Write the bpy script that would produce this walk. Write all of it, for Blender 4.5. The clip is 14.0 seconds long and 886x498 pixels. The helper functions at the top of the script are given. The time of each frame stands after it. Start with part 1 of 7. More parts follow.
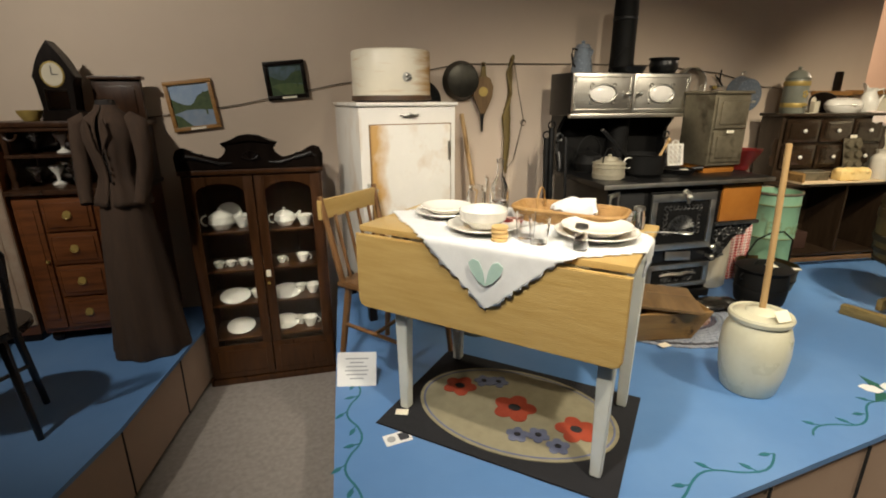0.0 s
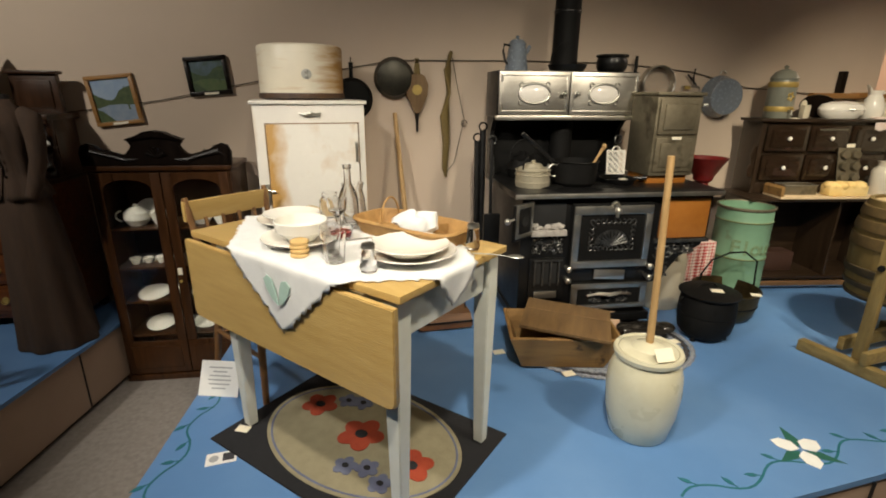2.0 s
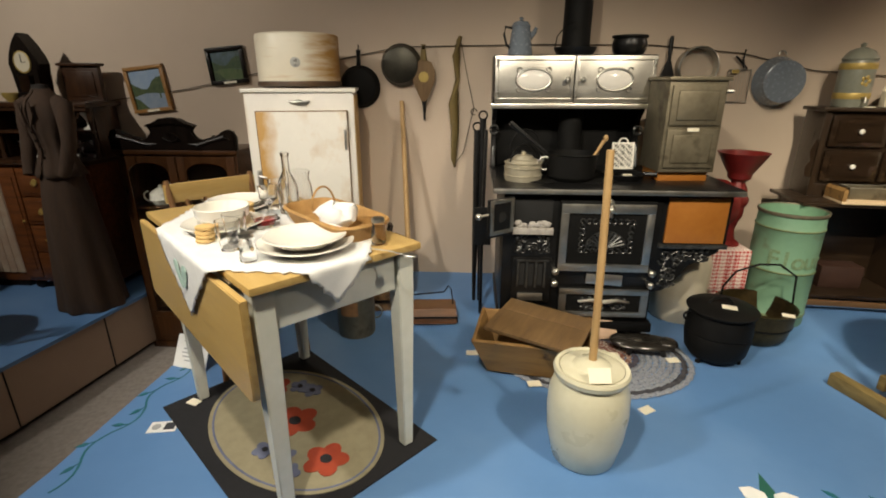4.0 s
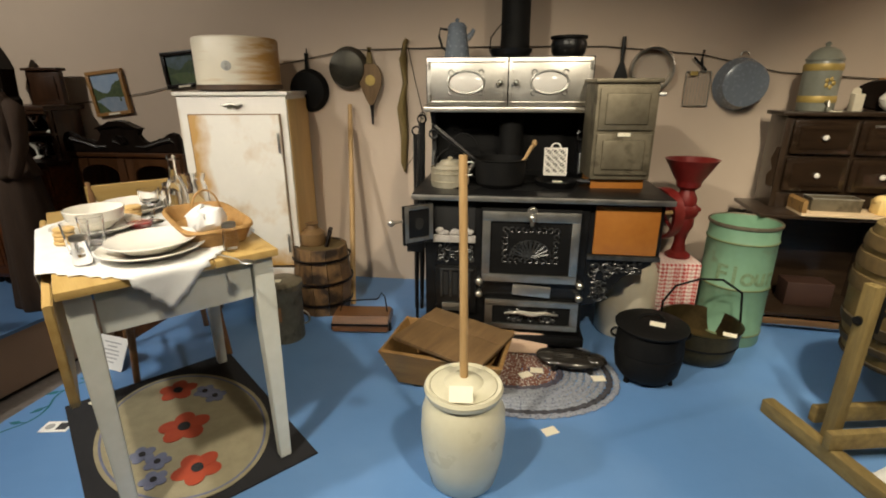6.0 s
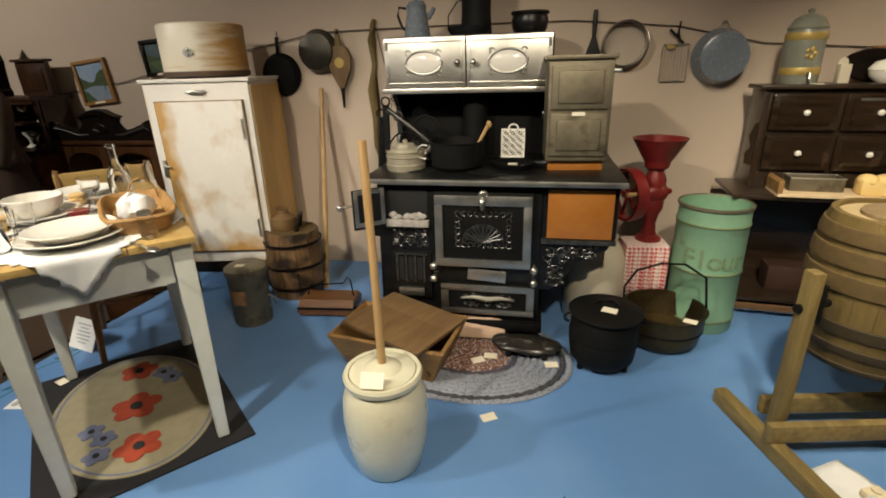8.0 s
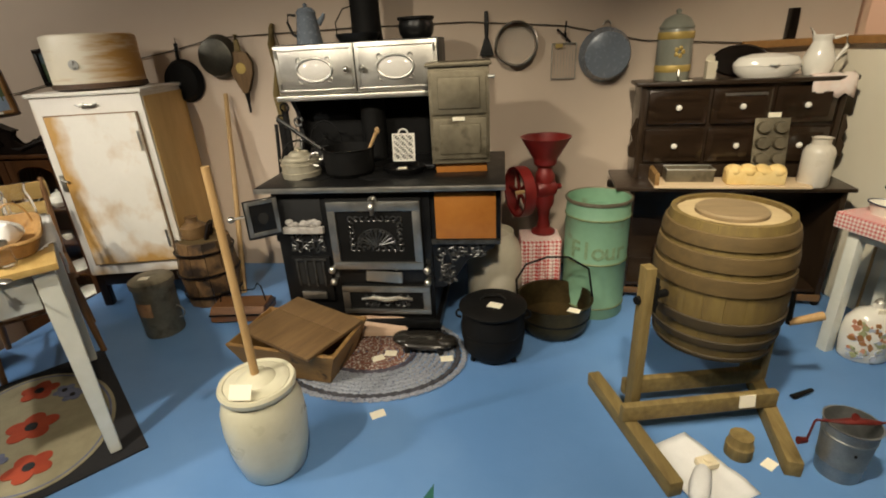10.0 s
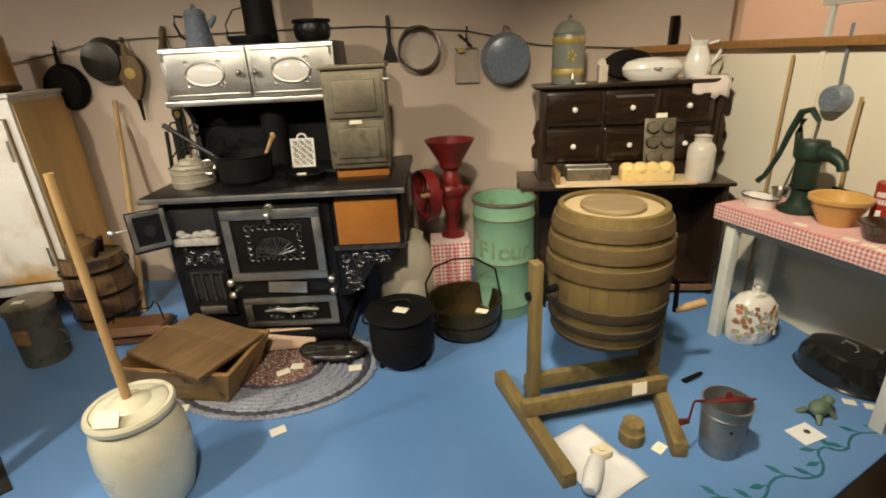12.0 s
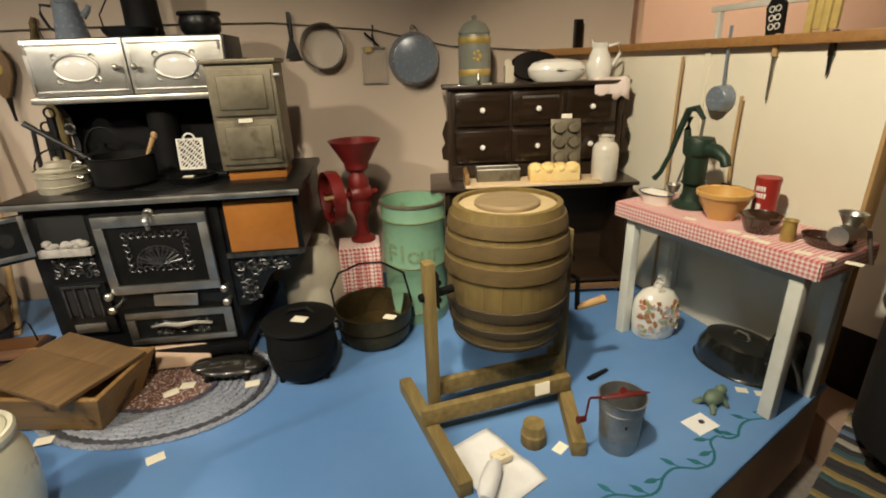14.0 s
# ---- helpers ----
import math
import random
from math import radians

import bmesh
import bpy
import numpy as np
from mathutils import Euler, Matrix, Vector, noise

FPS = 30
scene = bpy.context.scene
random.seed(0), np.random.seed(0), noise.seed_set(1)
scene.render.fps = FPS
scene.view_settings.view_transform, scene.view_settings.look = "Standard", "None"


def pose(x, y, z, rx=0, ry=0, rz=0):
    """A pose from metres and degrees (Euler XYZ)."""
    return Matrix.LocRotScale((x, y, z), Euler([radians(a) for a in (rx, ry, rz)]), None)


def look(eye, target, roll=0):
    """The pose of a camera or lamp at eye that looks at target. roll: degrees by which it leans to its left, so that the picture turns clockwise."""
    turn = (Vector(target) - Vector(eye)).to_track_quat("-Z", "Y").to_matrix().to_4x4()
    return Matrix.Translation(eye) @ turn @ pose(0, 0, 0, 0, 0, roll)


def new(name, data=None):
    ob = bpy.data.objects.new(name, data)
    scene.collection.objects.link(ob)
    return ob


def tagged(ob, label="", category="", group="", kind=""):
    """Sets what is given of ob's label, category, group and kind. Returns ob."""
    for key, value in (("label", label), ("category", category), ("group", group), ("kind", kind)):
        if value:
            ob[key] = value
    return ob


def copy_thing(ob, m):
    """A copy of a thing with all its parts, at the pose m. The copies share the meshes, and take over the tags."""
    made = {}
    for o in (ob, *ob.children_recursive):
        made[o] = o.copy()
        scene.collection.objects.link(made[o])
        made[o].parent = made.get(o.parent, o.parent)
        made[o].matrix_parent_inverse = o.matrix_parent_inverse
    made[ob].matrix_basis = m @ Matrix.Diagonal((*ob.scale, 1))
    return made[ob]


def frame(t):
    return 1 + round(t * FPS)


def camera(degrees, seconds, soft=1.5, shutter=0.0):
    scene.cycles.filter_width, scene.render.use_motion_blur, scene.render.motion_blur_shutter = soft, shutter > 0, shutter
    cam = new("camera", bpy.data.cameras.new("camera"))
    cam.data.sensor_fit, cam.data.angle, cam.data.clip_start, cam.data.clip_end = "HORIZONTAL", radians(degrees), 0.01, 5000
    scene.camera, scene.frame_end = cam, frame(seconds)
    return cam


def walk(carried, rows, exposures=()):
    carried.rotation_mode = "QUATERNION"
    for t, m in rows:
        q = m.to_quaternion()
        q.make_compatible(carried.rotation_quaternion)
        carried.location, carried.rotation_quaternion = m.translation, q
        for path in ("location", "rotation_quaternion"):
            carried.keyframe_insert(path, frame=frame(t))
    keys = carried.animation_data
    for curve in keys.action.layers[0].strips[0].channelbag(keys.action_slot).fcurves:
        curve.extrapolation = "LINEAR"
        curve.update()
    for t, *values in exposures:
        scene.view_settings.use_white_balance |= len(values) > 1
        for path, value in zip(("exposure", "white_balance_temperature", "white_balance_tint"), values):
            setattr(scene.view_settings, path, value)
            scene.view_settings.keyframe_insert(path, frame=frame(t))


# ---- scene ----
# ---- camera and walk ----
cam = camera(84.9, 14.0, soft=1.9)
PATH = [
    (0, 0.2809, 0.0448, 1.1972, -14.063, -17.298, -0.228),
    (0.5, 0.4718, 0.0426, 1.1980, -14.384, -17.155, -0.873),
    (1, 0.6918, 0.0681, 1.1986, -14.217, -15.998, 0.540),
    (1.5, 0.8712, 0.0777, 1.2072, -12.786, -16.413, -1.638),
    (2, 1.0428, 0.0649, 1.2143, -8.095, -17.775, 0.496),
    (4.5, 1.7403, 0.1328, 1.2065, 4.639, -19.042, -1.032),
    (5, 1.8785, 0.1331, 1.2003, 5.241, -18.444, -2.046),
    (5.5, 1.9925, 0.1681, 1.2028, 6.611, -18.368, -2.572),
    (6, 2.1024, 0.2383, 1.2003, 7.464, -18.531, -0.081),
    (6.5, 2.1774, 0.2805, 1.1995, 9.243, -18.357, -1.672),
    (7, 2.2675, 0.3053, 1.1954, 11.333, -19.064, -1.403),
    (9.5, 2.6871, 0.3168, 1.2660, 9.799, -22.345, -2.044),
    (10, 2.7810, 0.3207, 1.2957, 7.715, -22.741, -3.121),
    (10.5, 2.8413, 0.3289, 1.3006, 6.822, -22.869, -3.251),
    (11, 2.8724, 0.3510, 1.2785, 4.676, -22.547, -2.742),
    (11.5, 2.9022, 0.3440, 1.2720, 3.006, -22.132, -2.805),
    (12, 2.9572, 0.3476, 1.2574, 0.725, -22.022, -2.918),
    (12.5, 3.0103, 0.3578, 1.2384, -0.612, -21.469, -2.728),
    (13, 3.0538, 0.3732, 1.2157, -2.467, -21.543, -2.429),
    (13.5, 3.0958, 0.3962, 1.2012, -4.526, -21.532, -1.967),
    (14, 3.1436, 0.3967, 1.1959, -5.882, -21.159, -2.064),
]
walk(cam, [(t, pose(x, y, z, 90 + pitch, 0, yaw) @ pose(0, 0, 0, 0, 0, roll)) for t, x, y, z, yaw, pitch, roll in PATH],
     exposures=[(0.0, .03), (1.0, .0), (2.0, -.12), (5.0, -.10), (7.0, -.12), (10.0, -.14), (11.0, -.02), (14.0, .04)])

# ---- light ----
world = bpy.data.worlds.new("world")
scene.world = world
world.use_nodes = True
world.node_tree.nodes["Background"].inputs[0].default_value = (1.0, 0.93, 0.84, 1)
world.node_tree.nodes["Background"].inputs[1].default_value = 0.001


def spot(x, y, z, tx, ty, tz, watts, size=70, soft=0.06, blend=0.6, colour=(1.0, 0.91, 0.755)):
    data = bpy.data.lights.new("gallery_spot", "SPOT")
    data.energy, data.spot_size, data.shadow_soft_size, data.spot_blend = watts, radians(size), soft, blend
    data.color = colour
    ob = new("gallery_spot", data)
    ob.matrix_world = look((x, y, z), (tx, ty, tz))
    return ob


# Area lamps added as fill; no such fixture is known here.
def panel(x, y, z, tx, ty, tz, watts, w, h, colour=(1.0, 0.91, 0.77)):
    data = bpy.data.lights.new("unseen_fill", "AREA")
    data.energy, data.shape, data.size, data.size_y, data.color = watts, "RECTANGLE", w, h, colour
    ob = new("unseen_fill", data)
    ob.matrix_world = look((x, y, z), (tx, ty, tz))
    return ob


CEIL = 2.55
spot(-0.1, 0.5, CEIL - .1, 0.9, 1.75, 0.5, 172, 68, colour=(1.0, .93, .81))
spot(1.2, 0.3, CEIL - .1, 1.75, 2.02, 0.32, 200, 83, blend=.85, colour=(1.0, .90, .72))
spot(2.9, 0.2, CEIL - .1, 2.55, 2.02, 0.30, 200, 78, blend=.85, colour=(1.0, .875, .67))
spot(2.95, 0.95, CEIL - .1, 4.25, 2.20, 0.65, 266, 72, blend=.85, colour=(1.0, .88, .67))
spot(-1.35, 1.0, CEIL - .1, -0.35, 2.9, 0.95, 128, 86, blend=.85, colour=(1.0, .93, .81))
# weak added fill over the platform, no visible source
panel(1.6, 0.7, CEIL - .03, 1.6, 1.0, 0, 4, 4.4, 0.5)
# added lamp that brightens the pinkish walls of the next room
panel(6.4, 3.2, CEIL - .05, 6.2, 4.4, 0.8, 70, 1.2, 0.5, (1.0, 0.80, 0.62))

# ---- materials ----
MATS = {}


def mat(name, col, rough=.6, metal=0., col2=None, scale=12., var=.5, bump=.0, bscale=60., stretch=(1, 1, 1), rvar=.12, coat=0., spots=None, sscale=5., slo=.55, shi=.7, spec=.5):
    """Two-scale noise colour, roughness variation and fine bump, in metres."""
    if name in MATS:
        return MATS[name]
    m = bpy.data.materials.new(name)
    m.use_nodes = True
    nt = m.node_tree
    N, L = nt.nodes, nt.links
    b = N["Principled BSDF"]
    tc, mp = N.new("ShaderNodeTexCoord"), N.new("ShaderNodeMapping")
    mp.inputs["Scale"].default_value = stretch
    L.new(tc.outputs["Object"], mp.inputs["Vector"])
    n1, n2 = N.new("ShaderNodeTexNoise"), N.new("ShaderNodeTexNoise")
    n1.inputs["Scale"].default_value, n1.inputs["Detail"].default_value = scale, 6
    n2.inputs["Scale"].default_value, n2.inputs["Detail"].default_value = scale * 7, 4
    L.new(mp.outputs[0], n1.inputs["Vector"])
    L.new(mp.outputs[0], n2.inputs["Vector"])
    add = N.new("ShaderNodeMath")
    add.operation = "MULTIPLY_ADD"
    add.inputs[1].default_value, add.inputs[2].default_value = .35, 0
    L.new(n2.outputs[0], add.inputs[0])
    L.new(n1.outputs[0], add.inputs[2])
    ramp = N.new("ShaderNodeMapRange")
    ramp.inputs["From Min"].default_value, ramp.inputs["From Max"].default_value = .42, .95
    L.new(add.outputs[0], ramp.inputs[0])
    c2 = col2 or tuple(c * (1 - var * .55) for c in col)
    mix = N.new("ShaderNodeMix")
    mix.data_type = "RGBA"
    mix.inputs["A"].default_value, mix.inputs["B"].default_value = (*c2, 1), (*col, 1)
    L.new(ramp.outputs[0], mix.inputs["Factor"])
    out = mix.outputs["Result"]
    if spots:
        n3, r3, m3 = N.new("ShaderNodeTexNoise"), N.new("ShaderNodeMapRange"), N.new("ShaderNodeMix")
        n3.inputs["Scale"].default_value, n3.inputs["Detail"].default_value = sscale, 8
        L.new(tc.outputs["Object"], n3.inputs["Vector"])
        r3.inputs["From Min"].default_value, r3.inputs["From Max"].default_value = slo, shi
        L.new(n3.outputs[0], r3.inputs[0])
        m3.data_type = "RGBA"
        m3.inputs["B"].default_value = (*spots, 1)
        L.new(out, m3.inputs["A"])
        L.new(r3.outputs[0], m3.inputs["Factor"])
        out = m3.outputs["Result"]
    L.new(out, b.inputs["Base Color"])
    rr = N.new("ShaderNodeMapRange")
    rr.inputs["To Min"].default_value, rr.inputs["To Max"].default_value = max(.02, rough - rvar), min(1, rough + rvar)
    L.new(n1.outputs[0], rr.inputs[0])
    L.new(rr.outputs[0], b.inputs["Roughness"])
    b.inputs["Metallic"].default_value = metal
    b.inputs["Coat Weight"].default_value = coat
    b.inputs["Specular IOR Level"].default_value = spec
    if bump:
        bn, bp = N.new("ShaderNodeTexNoise"), N.new("ShaderNodeBump")
        bn.inputs["Scale"].default_value, bn.inputs["Detail"].default_value = bscale, 5
        L.new(mp.outputs[0], bn.inputs["Vector"])
        bp.inputs["Strength"].default_value, bp.inputs["Distance"].default_value = bump, .004
        L.new(bn.outputs[0], bp.inputs["Height"])
        L.new(bp.outputs[0], b.inputs["Normal"])
    MATS[name] = m
    return m


def wood(name, col, dark, rough=.55, along="x", coat=0., spec=.4):
    st = {"x": (1, 9, 9), "y": (9, 1, 9), "z": (9, 9, 1)}[along]
    return mat(name, col, rough, 0, dark, 5, .6, .25, 30, st, .15, coat, spec=spec)


def gingham(name, a, b, size, red=(.55, .05, .06)):
    """Woven check; a and b name the two object axes that the check runs along."""
    m = bpy.data.materials.new(name)
    m.use_nodes = True
    N, L = m.node_tree.nodes, m.node_tree.links
    tc, sp = N.new("ShaderNodeTexCoord"), N.new("ShaderNodeSeparateXYZ")
    L.new(tc.outputs["Object"], sp.inputs[0])
    vals = []
    for ax in (a, b):
        if ax == "s":
            q = N.new("ShaderNodeMath")
            q.operation = "ADD"
            L.new(sp.outputs["X"], q.inputs[0])
            L.new(sp.outputs["Y"], q.inputs[1])
            src = q.outputs[0]
        else:
            src = sp.outputs[ax.upper()]
        w, g = N.new("ShaderNodeMath"), N.new("ShaderNodeMath")
        w.operation, g.operation = "PINGPONG", "GREATER_THAN"
        w.inputs[1].default_value, g.inputs[1].default_value = size, size / 2
        L.new(src, w.inputs[0])
        L.new(w.outputs[0], g.inputs[0])
        vals.append(g.outputs[0])
    s = N.new("ShaderNodeMath")
    s.operation = "ADD"
    L.new(vals[0], s.inputs[0])
    L.new(vals[1], s.inputs[1])
    h = N.new("ShaderNodeMath")
    h.operation = "MULTIPLY"
    h.inputs[1].default_value = .5
    L.new(s.outputs[0], h.inputs[0])
    mix = N.new("ShaderNodeMix")
    mix.data_type = "RGBA"
    mix.inputs["A"].default_value, mix.inputs["B"].default_value = (.78, .70, .64, 1), (*red, 1)
    L.new(h.outputs[0], mix.inputs["Factor"])
    L.new(mix.outputs["Result"], N["Principled BSDF"].inputs["Base Color"])
    N["Principled BSDF"].inputs["Roughness"].default_value = .9
    return m


def glass(name, col=(1, 1, 1), rough=.03):
    m = bpy.data.materials.new(name)
    m.use_nodes = True
    b = m.node_tree.nodes["Principled BSDF"]
    b.inputs["Base Color"].default_value = (*col, 1)
    b.inputs["Transmission Weight"].default_value, b.inputs["Roughness"].default_value, b.inputs["IOR"].default_value = 1, rough, 1.45
    return m




def edge_stain(name, col, stain, lo, hi, axis, noise_scale, stretch, base=0., floor_lo=None, floor_hi=None, both=True):
    """Paint with brown staining that gathers along its edges: lo to hi along |axis|, and towards the bottom."""
    m = mat(name, col, .42, 0, tuple(c * .9 for c in col), 4, .3, .06, 50)
    N, L = m.node_tree.nodes, m.node_tree.links
    b = N["Principled BSDF"]
    src = b.inputs["Base Color"].links[0].from_socket
    tc, sp = N.new("ShaderNodeTexCoord"), N.new("ShaderNodeSeparateXYZ")
    L.new(tc.outputs["Object"], sp.inputs[0])
    a = sp.outputs[axis]
    if floor_lo is not None and both:
        ab = N.new("ShaderNodeMath")
        ab.operation = "ABSOLUTE"
        L.new(a, ab.inputs[0])
        a = ab.outputs[0]
    r = N.new("ShaderNodeMapRange")
    r.inputs["From Min"].default_value, r.inputs["From Max"].default_value = lo, hi
    L.new(a, r.inputs[0])
    f = r.outputs[0]
    if floor_lo is not None:
        r2, mx = N.new("ShaderNodeMapRange"), N.new("ShaderNodeMath")
        r2.inputs["From Min"].default_value, r2.inputs["From Max"].default_value = floor_hi, floor_lo
        L.new(sp.outputs["Z"], r2.inputs[0])
        mx.operation = "MAXIMUM"
        L.new(f, mx.inputs[0])
        L.new(r2.outputs[0], mx.inputs[1])
        f = mx.outputs[0]
    mp, n = N.new("ShaderNodeMapping"), N.new("ShaderNodeTexNoise")
    mp.inputs["Scale"].default_value = stretch
    n.inputs["Scale"].default_value, n.inputs["Detail"].default_value = noise_scale, 7
    L.new(tc.outputs["Object"], mp.inputs["Vector"])
    L.new(mp.outputs[0], n.inputs["Vector"])
    ad, rr = N.new("ShaderNodeMath"), N.new("ShaderNodeMapRange")
    ad.operation = "MULTIPLY_ADD"
    ad.inputs[1].default_value = .5
    L.new(f, ad.inputs[0])
    L.new(n.outputs[0], ad.inputs[2])
    rr.inputs["From Min"].default_value, rr.inputs["From Max"].default_value = .58 - base, .98 - base
    L.new(ad.outputs[0], rr.inputs[0])
    mix = N.new("ShaderNodeMix")
    mix.data_type = "RGBA"
    mix.inputs["B"].default_value = (*stain, 1)
    L.new(src, mix.inputs["A"])
    L.new(rr.outputs[0], mix.inputs["Factor"])
    L.new(mix.outputs["Result"], b.inputs["Base Color"])
    return m


ICEDOOR = edge_stain("rust_edged_white", (.80, .765, .69), (.50, .29, .09), -.11, -.20, "X", 9, (1, 1, .8), .06, .25, .40, False)
ICEP = edge_stain("icebox_white", (.79, .75, .68), (.45, .26, .08), .23, .32, "X", 7, (1, 1, .5), -.15, .18, .28)
CAKET = edge_stain("browned_cream_tin", (.82, .75, .60), (.50, .27, .07), .04, .20, "X", 6, (1, 1, 6), .0)
WALLP = mat("wall_paint", (.585, .475, .375), .85, 0, (.535, .43, .335), 1.2, .3, .12, 140)
CEILP = mat("ceiling_paint", (.55, .49, .41), .9, 0, None, 1, .15, .1, 90)
BLUE = mat("blue_platform_paint", (.118, .25, .50), .5, 0, (.097, .218, .45), 2.0, .4, .06, 110, spots=(.155, .295, .54), sscale=1.4, slo=.45, shi=.8)
TAN = mat("tan_panel", (.40, .29, .215), .7, 0, (.36, .255, .19), 2, .3, .05, 90)
CARPET = mat("gray_carpet", (.30, .265, .24), .97, 0, (.21, .185, .165), 40, .5, .6, 260)
IRON = mat("cast_iron", (.009, .009, .0095), .36, .1, (.004, .004, .004), 14, .6, .15, 70, spec=.42)
IRONM = mat("matt_iron", (.009, .0087, .0083), .58, .1, (.006, .006, .006), 18, .5, .3, 90, spec=.13)
NICKEL = mat("nickel_plate", (.80, .775, .71), .36, 1., (.66, .63, .57), 9, .4, .05, 40, rvar=.12)
STEEL = mat("worn_steel", (.60, .585, .54), .40, 1., (.38, .37, .33), 16, .5, .1, 60)
TIN = mat("aged_tin", (.27, .235, .165), .52, .65, (.14, .12, .08), 7, .5, .15, 40, spots=(.07, .058, .035), sscale=11, slo=.56, shi=.72)
GALV = mat("galvanized", (.36, .37, .36), .45, .8, (.22, .23, .23), 22, .5, .1, 50)
GRANITE = mat("blue_graniteware", (.21, .245, .29), .25, .1, (.175, .205, .25), 60, .5, .04, 60, coat=.4)
WENAM = mat("white_enamel", (.80, .77, .70), .32, 0, (.72, .67, .57), 5, .2, .03, 30, coat=.3)
ICESIDE = mat("yellowed_paint", (.74, .50, .20), .5, 0, (.58, .36, .12), 4, .4, .1, 40, (3, 3, .6))
OAK = wood("dark_oak", (.074, .028, .008), (.026, .010, .003), .33, "z", .25)
DARKW = wood("dark_stained_wood", (.010, .0052, .0030), (.003, .002, .0015), .34, "x", .10, .2)
DARKV = wood("dark_stained_upright", (.010, .0052, .0030), (.003, .002, .0015), .34, "z", .10, .2)
PINE = wood("golden_pine", (.56, .385, .145), (.45, .29, .092), .42, "x", .15)
STICK = wood("pale_handle_wood", (.50, .33, .15), (.36, .22, .09), .6, "z")
TROUGHW = mat("trough_wood", (.33, .19, .062), .6, 0, (.20, .105, .032), 5, .6, .25, 30, (1, 9, 9), .15, spots=(.05, .025, .01), sscale=8, slo=.64, shi=.70)
LIDW = wood("lid_wood", (.20, .12, .05), (.11, .062, .025), .65, "y")
BARRELW = mat("barrel_oak", (.17, .120, .032), .7, 0, (.115, .076, .024), 5, .6, .25, 30, (9, 9, 1), .15, spots=(.075, .052, .022), sscale=6, slo=.55, shi=.75)
HOOPW = wood("barrel_hoop", (.115, .075, .026), (.070, .045, .016), .75, "x")
FRAMEW = wood("frame_oak", (.26, .19, .07), (.13, .09, .03), .7, "z")
WHITEP = mat("table_white_paint", (.80, .80, .74), .5, 0, (.62, .63, .55), 4, .3, .1, 60)
CHAIRW = wood("chair_elm", (.25, .13, .05), (.13, .06, .022), .45, "z", .2)
STONE = mat("stoneware_glaze", (.66, .63, .48), .3, 0, (.56, .53, .38), 7, .3, .05, 40, coat=.4)
CROCKM = mat("cream_crock", (.66, .60, .47), .35, 0, (.56, .50, .38), 6, .3, .05, 40, coat=.3)
CHINA = mat("white_china", (.84, .81, .74), .18, 0, (.78, .75, .67), 6, .15, .0, coat=.5)
LINEN = mat("white_linen", (.82, .82, .81), .95, 0, (.74, .74, .73), 20, .3, .5, 420)
CARD = mat("cream_card", (.86, .80, .64), .8, 0, (.80, .74, .58), 20, .1)
PAPER = mat("white_paper", (.84, .83, .80), .8, 0, None, 20, .1)
INK = mat("printed_ink", (.05, .05, .06), .8)
GREYINK = mat("grey_print", (.45, .45, .45), .8)
RED = mat("red_enamel_iron", (.21, .016, .013), .4, .1, (.11, .009, .008), 12, .5, .15, 60)
GREEN = mat("mint_green_paint", (.185, .33, .215), .5, 0, (.14, .26, .17), 5, .35, .08, 50, spots=(.14, .17, .10), sscale=7, slo=.62, shi=.74)
GOLD = mat("gold_band", (.50, .36, .10), .5, .3, (.34, .24, .07), 20, .4)
ORANGE = mat("rust_orange_enamel", (.38, .145, .022), .42, 0, (.27, .09, .012), 6, .4, .05, 30, coat=.2)
PUMPG = mat("pump_green_iron", (.022, .048, .028), .5, .2, (.012, .026, .016), 14, .5, .2, 60)
YELLOW = mat("yellow_ware", (.66, .40, .13), .3, 0, (.58, .33, .09), 5, .3, .02, 30, coat=.4)
BROWNG = mat("brown_glaze", (.045, .022, .012), .2, 0, None, 8, .4, .0, coat=.6)
WICKER = mat("wicker", (.48, .28, .095), .7, 0, (.30, .16, .05), 30, .5, .5, 160)
BREAD = mat("bread_crust", (.88, .68, .32), .75, 0, (.80, .54, .18), 12, .4, .4, 60)
DRESS = mat("brown_wool_dress", (.075, .043, .026), .92, 0, (.045, .026, .016), 18, .5, .5, 240, (3, 3, .4))
MIRROR = mat("mirror_glass", (.86, .86, .84), .04, 1., None, 3, .05, rvar=.02)
GLASS = glass("clear_glass")
PANE = glass("cabinet_glass", (.95, .97, .95), .0)
TEAL = mat("teal_stencil_paint", (.012, .15, .18), .6, 0, (.010, .11, .14), 20, .3)
LEAFG = mat("leaf_paint", (.02, .12, .09), .6, 0, None, 20, .3)
PETAL = mat("petal_white_paint", (.84, .84, .82), .6, 0, None, 20, .15)
RUGK = mat("rug_black_wool", (.018, .018, .022), .97, 0, (.010, .010, .012), 40, .5, .8, 300)
RUGB = mat("rug_beige_wool", (.32, .285, .185), .97, 0, (.25, .22, .14), 25, .4, .8, 300)
RUGR = mat("rug_red_wool", (.40, .065, .025), .97, 0, (.30, .04, .018), 30, .4, .8, 300)
RUGU = mat("rug_blue_wool", (.16, .18, .27), .97, 0, (.11, .12, .20), 30, .4, .8, 300)
# plain black; also the painted darkness of the range's openings
BLACK = mat("black_and_recess_dark", (.008, .008, .008), .8)
CABLE = mat("dark_cable", (.075, .06, .045), .7)
LEDGE = wood("ledge_wood", (.36, .185, .06), (.25, .12, .035), .5, "y", .1)
PEG = mat("cream_hardboard", (.77, .71, .57), .75, 0, (.72, .66, .52), 2, .2, .05, 90)
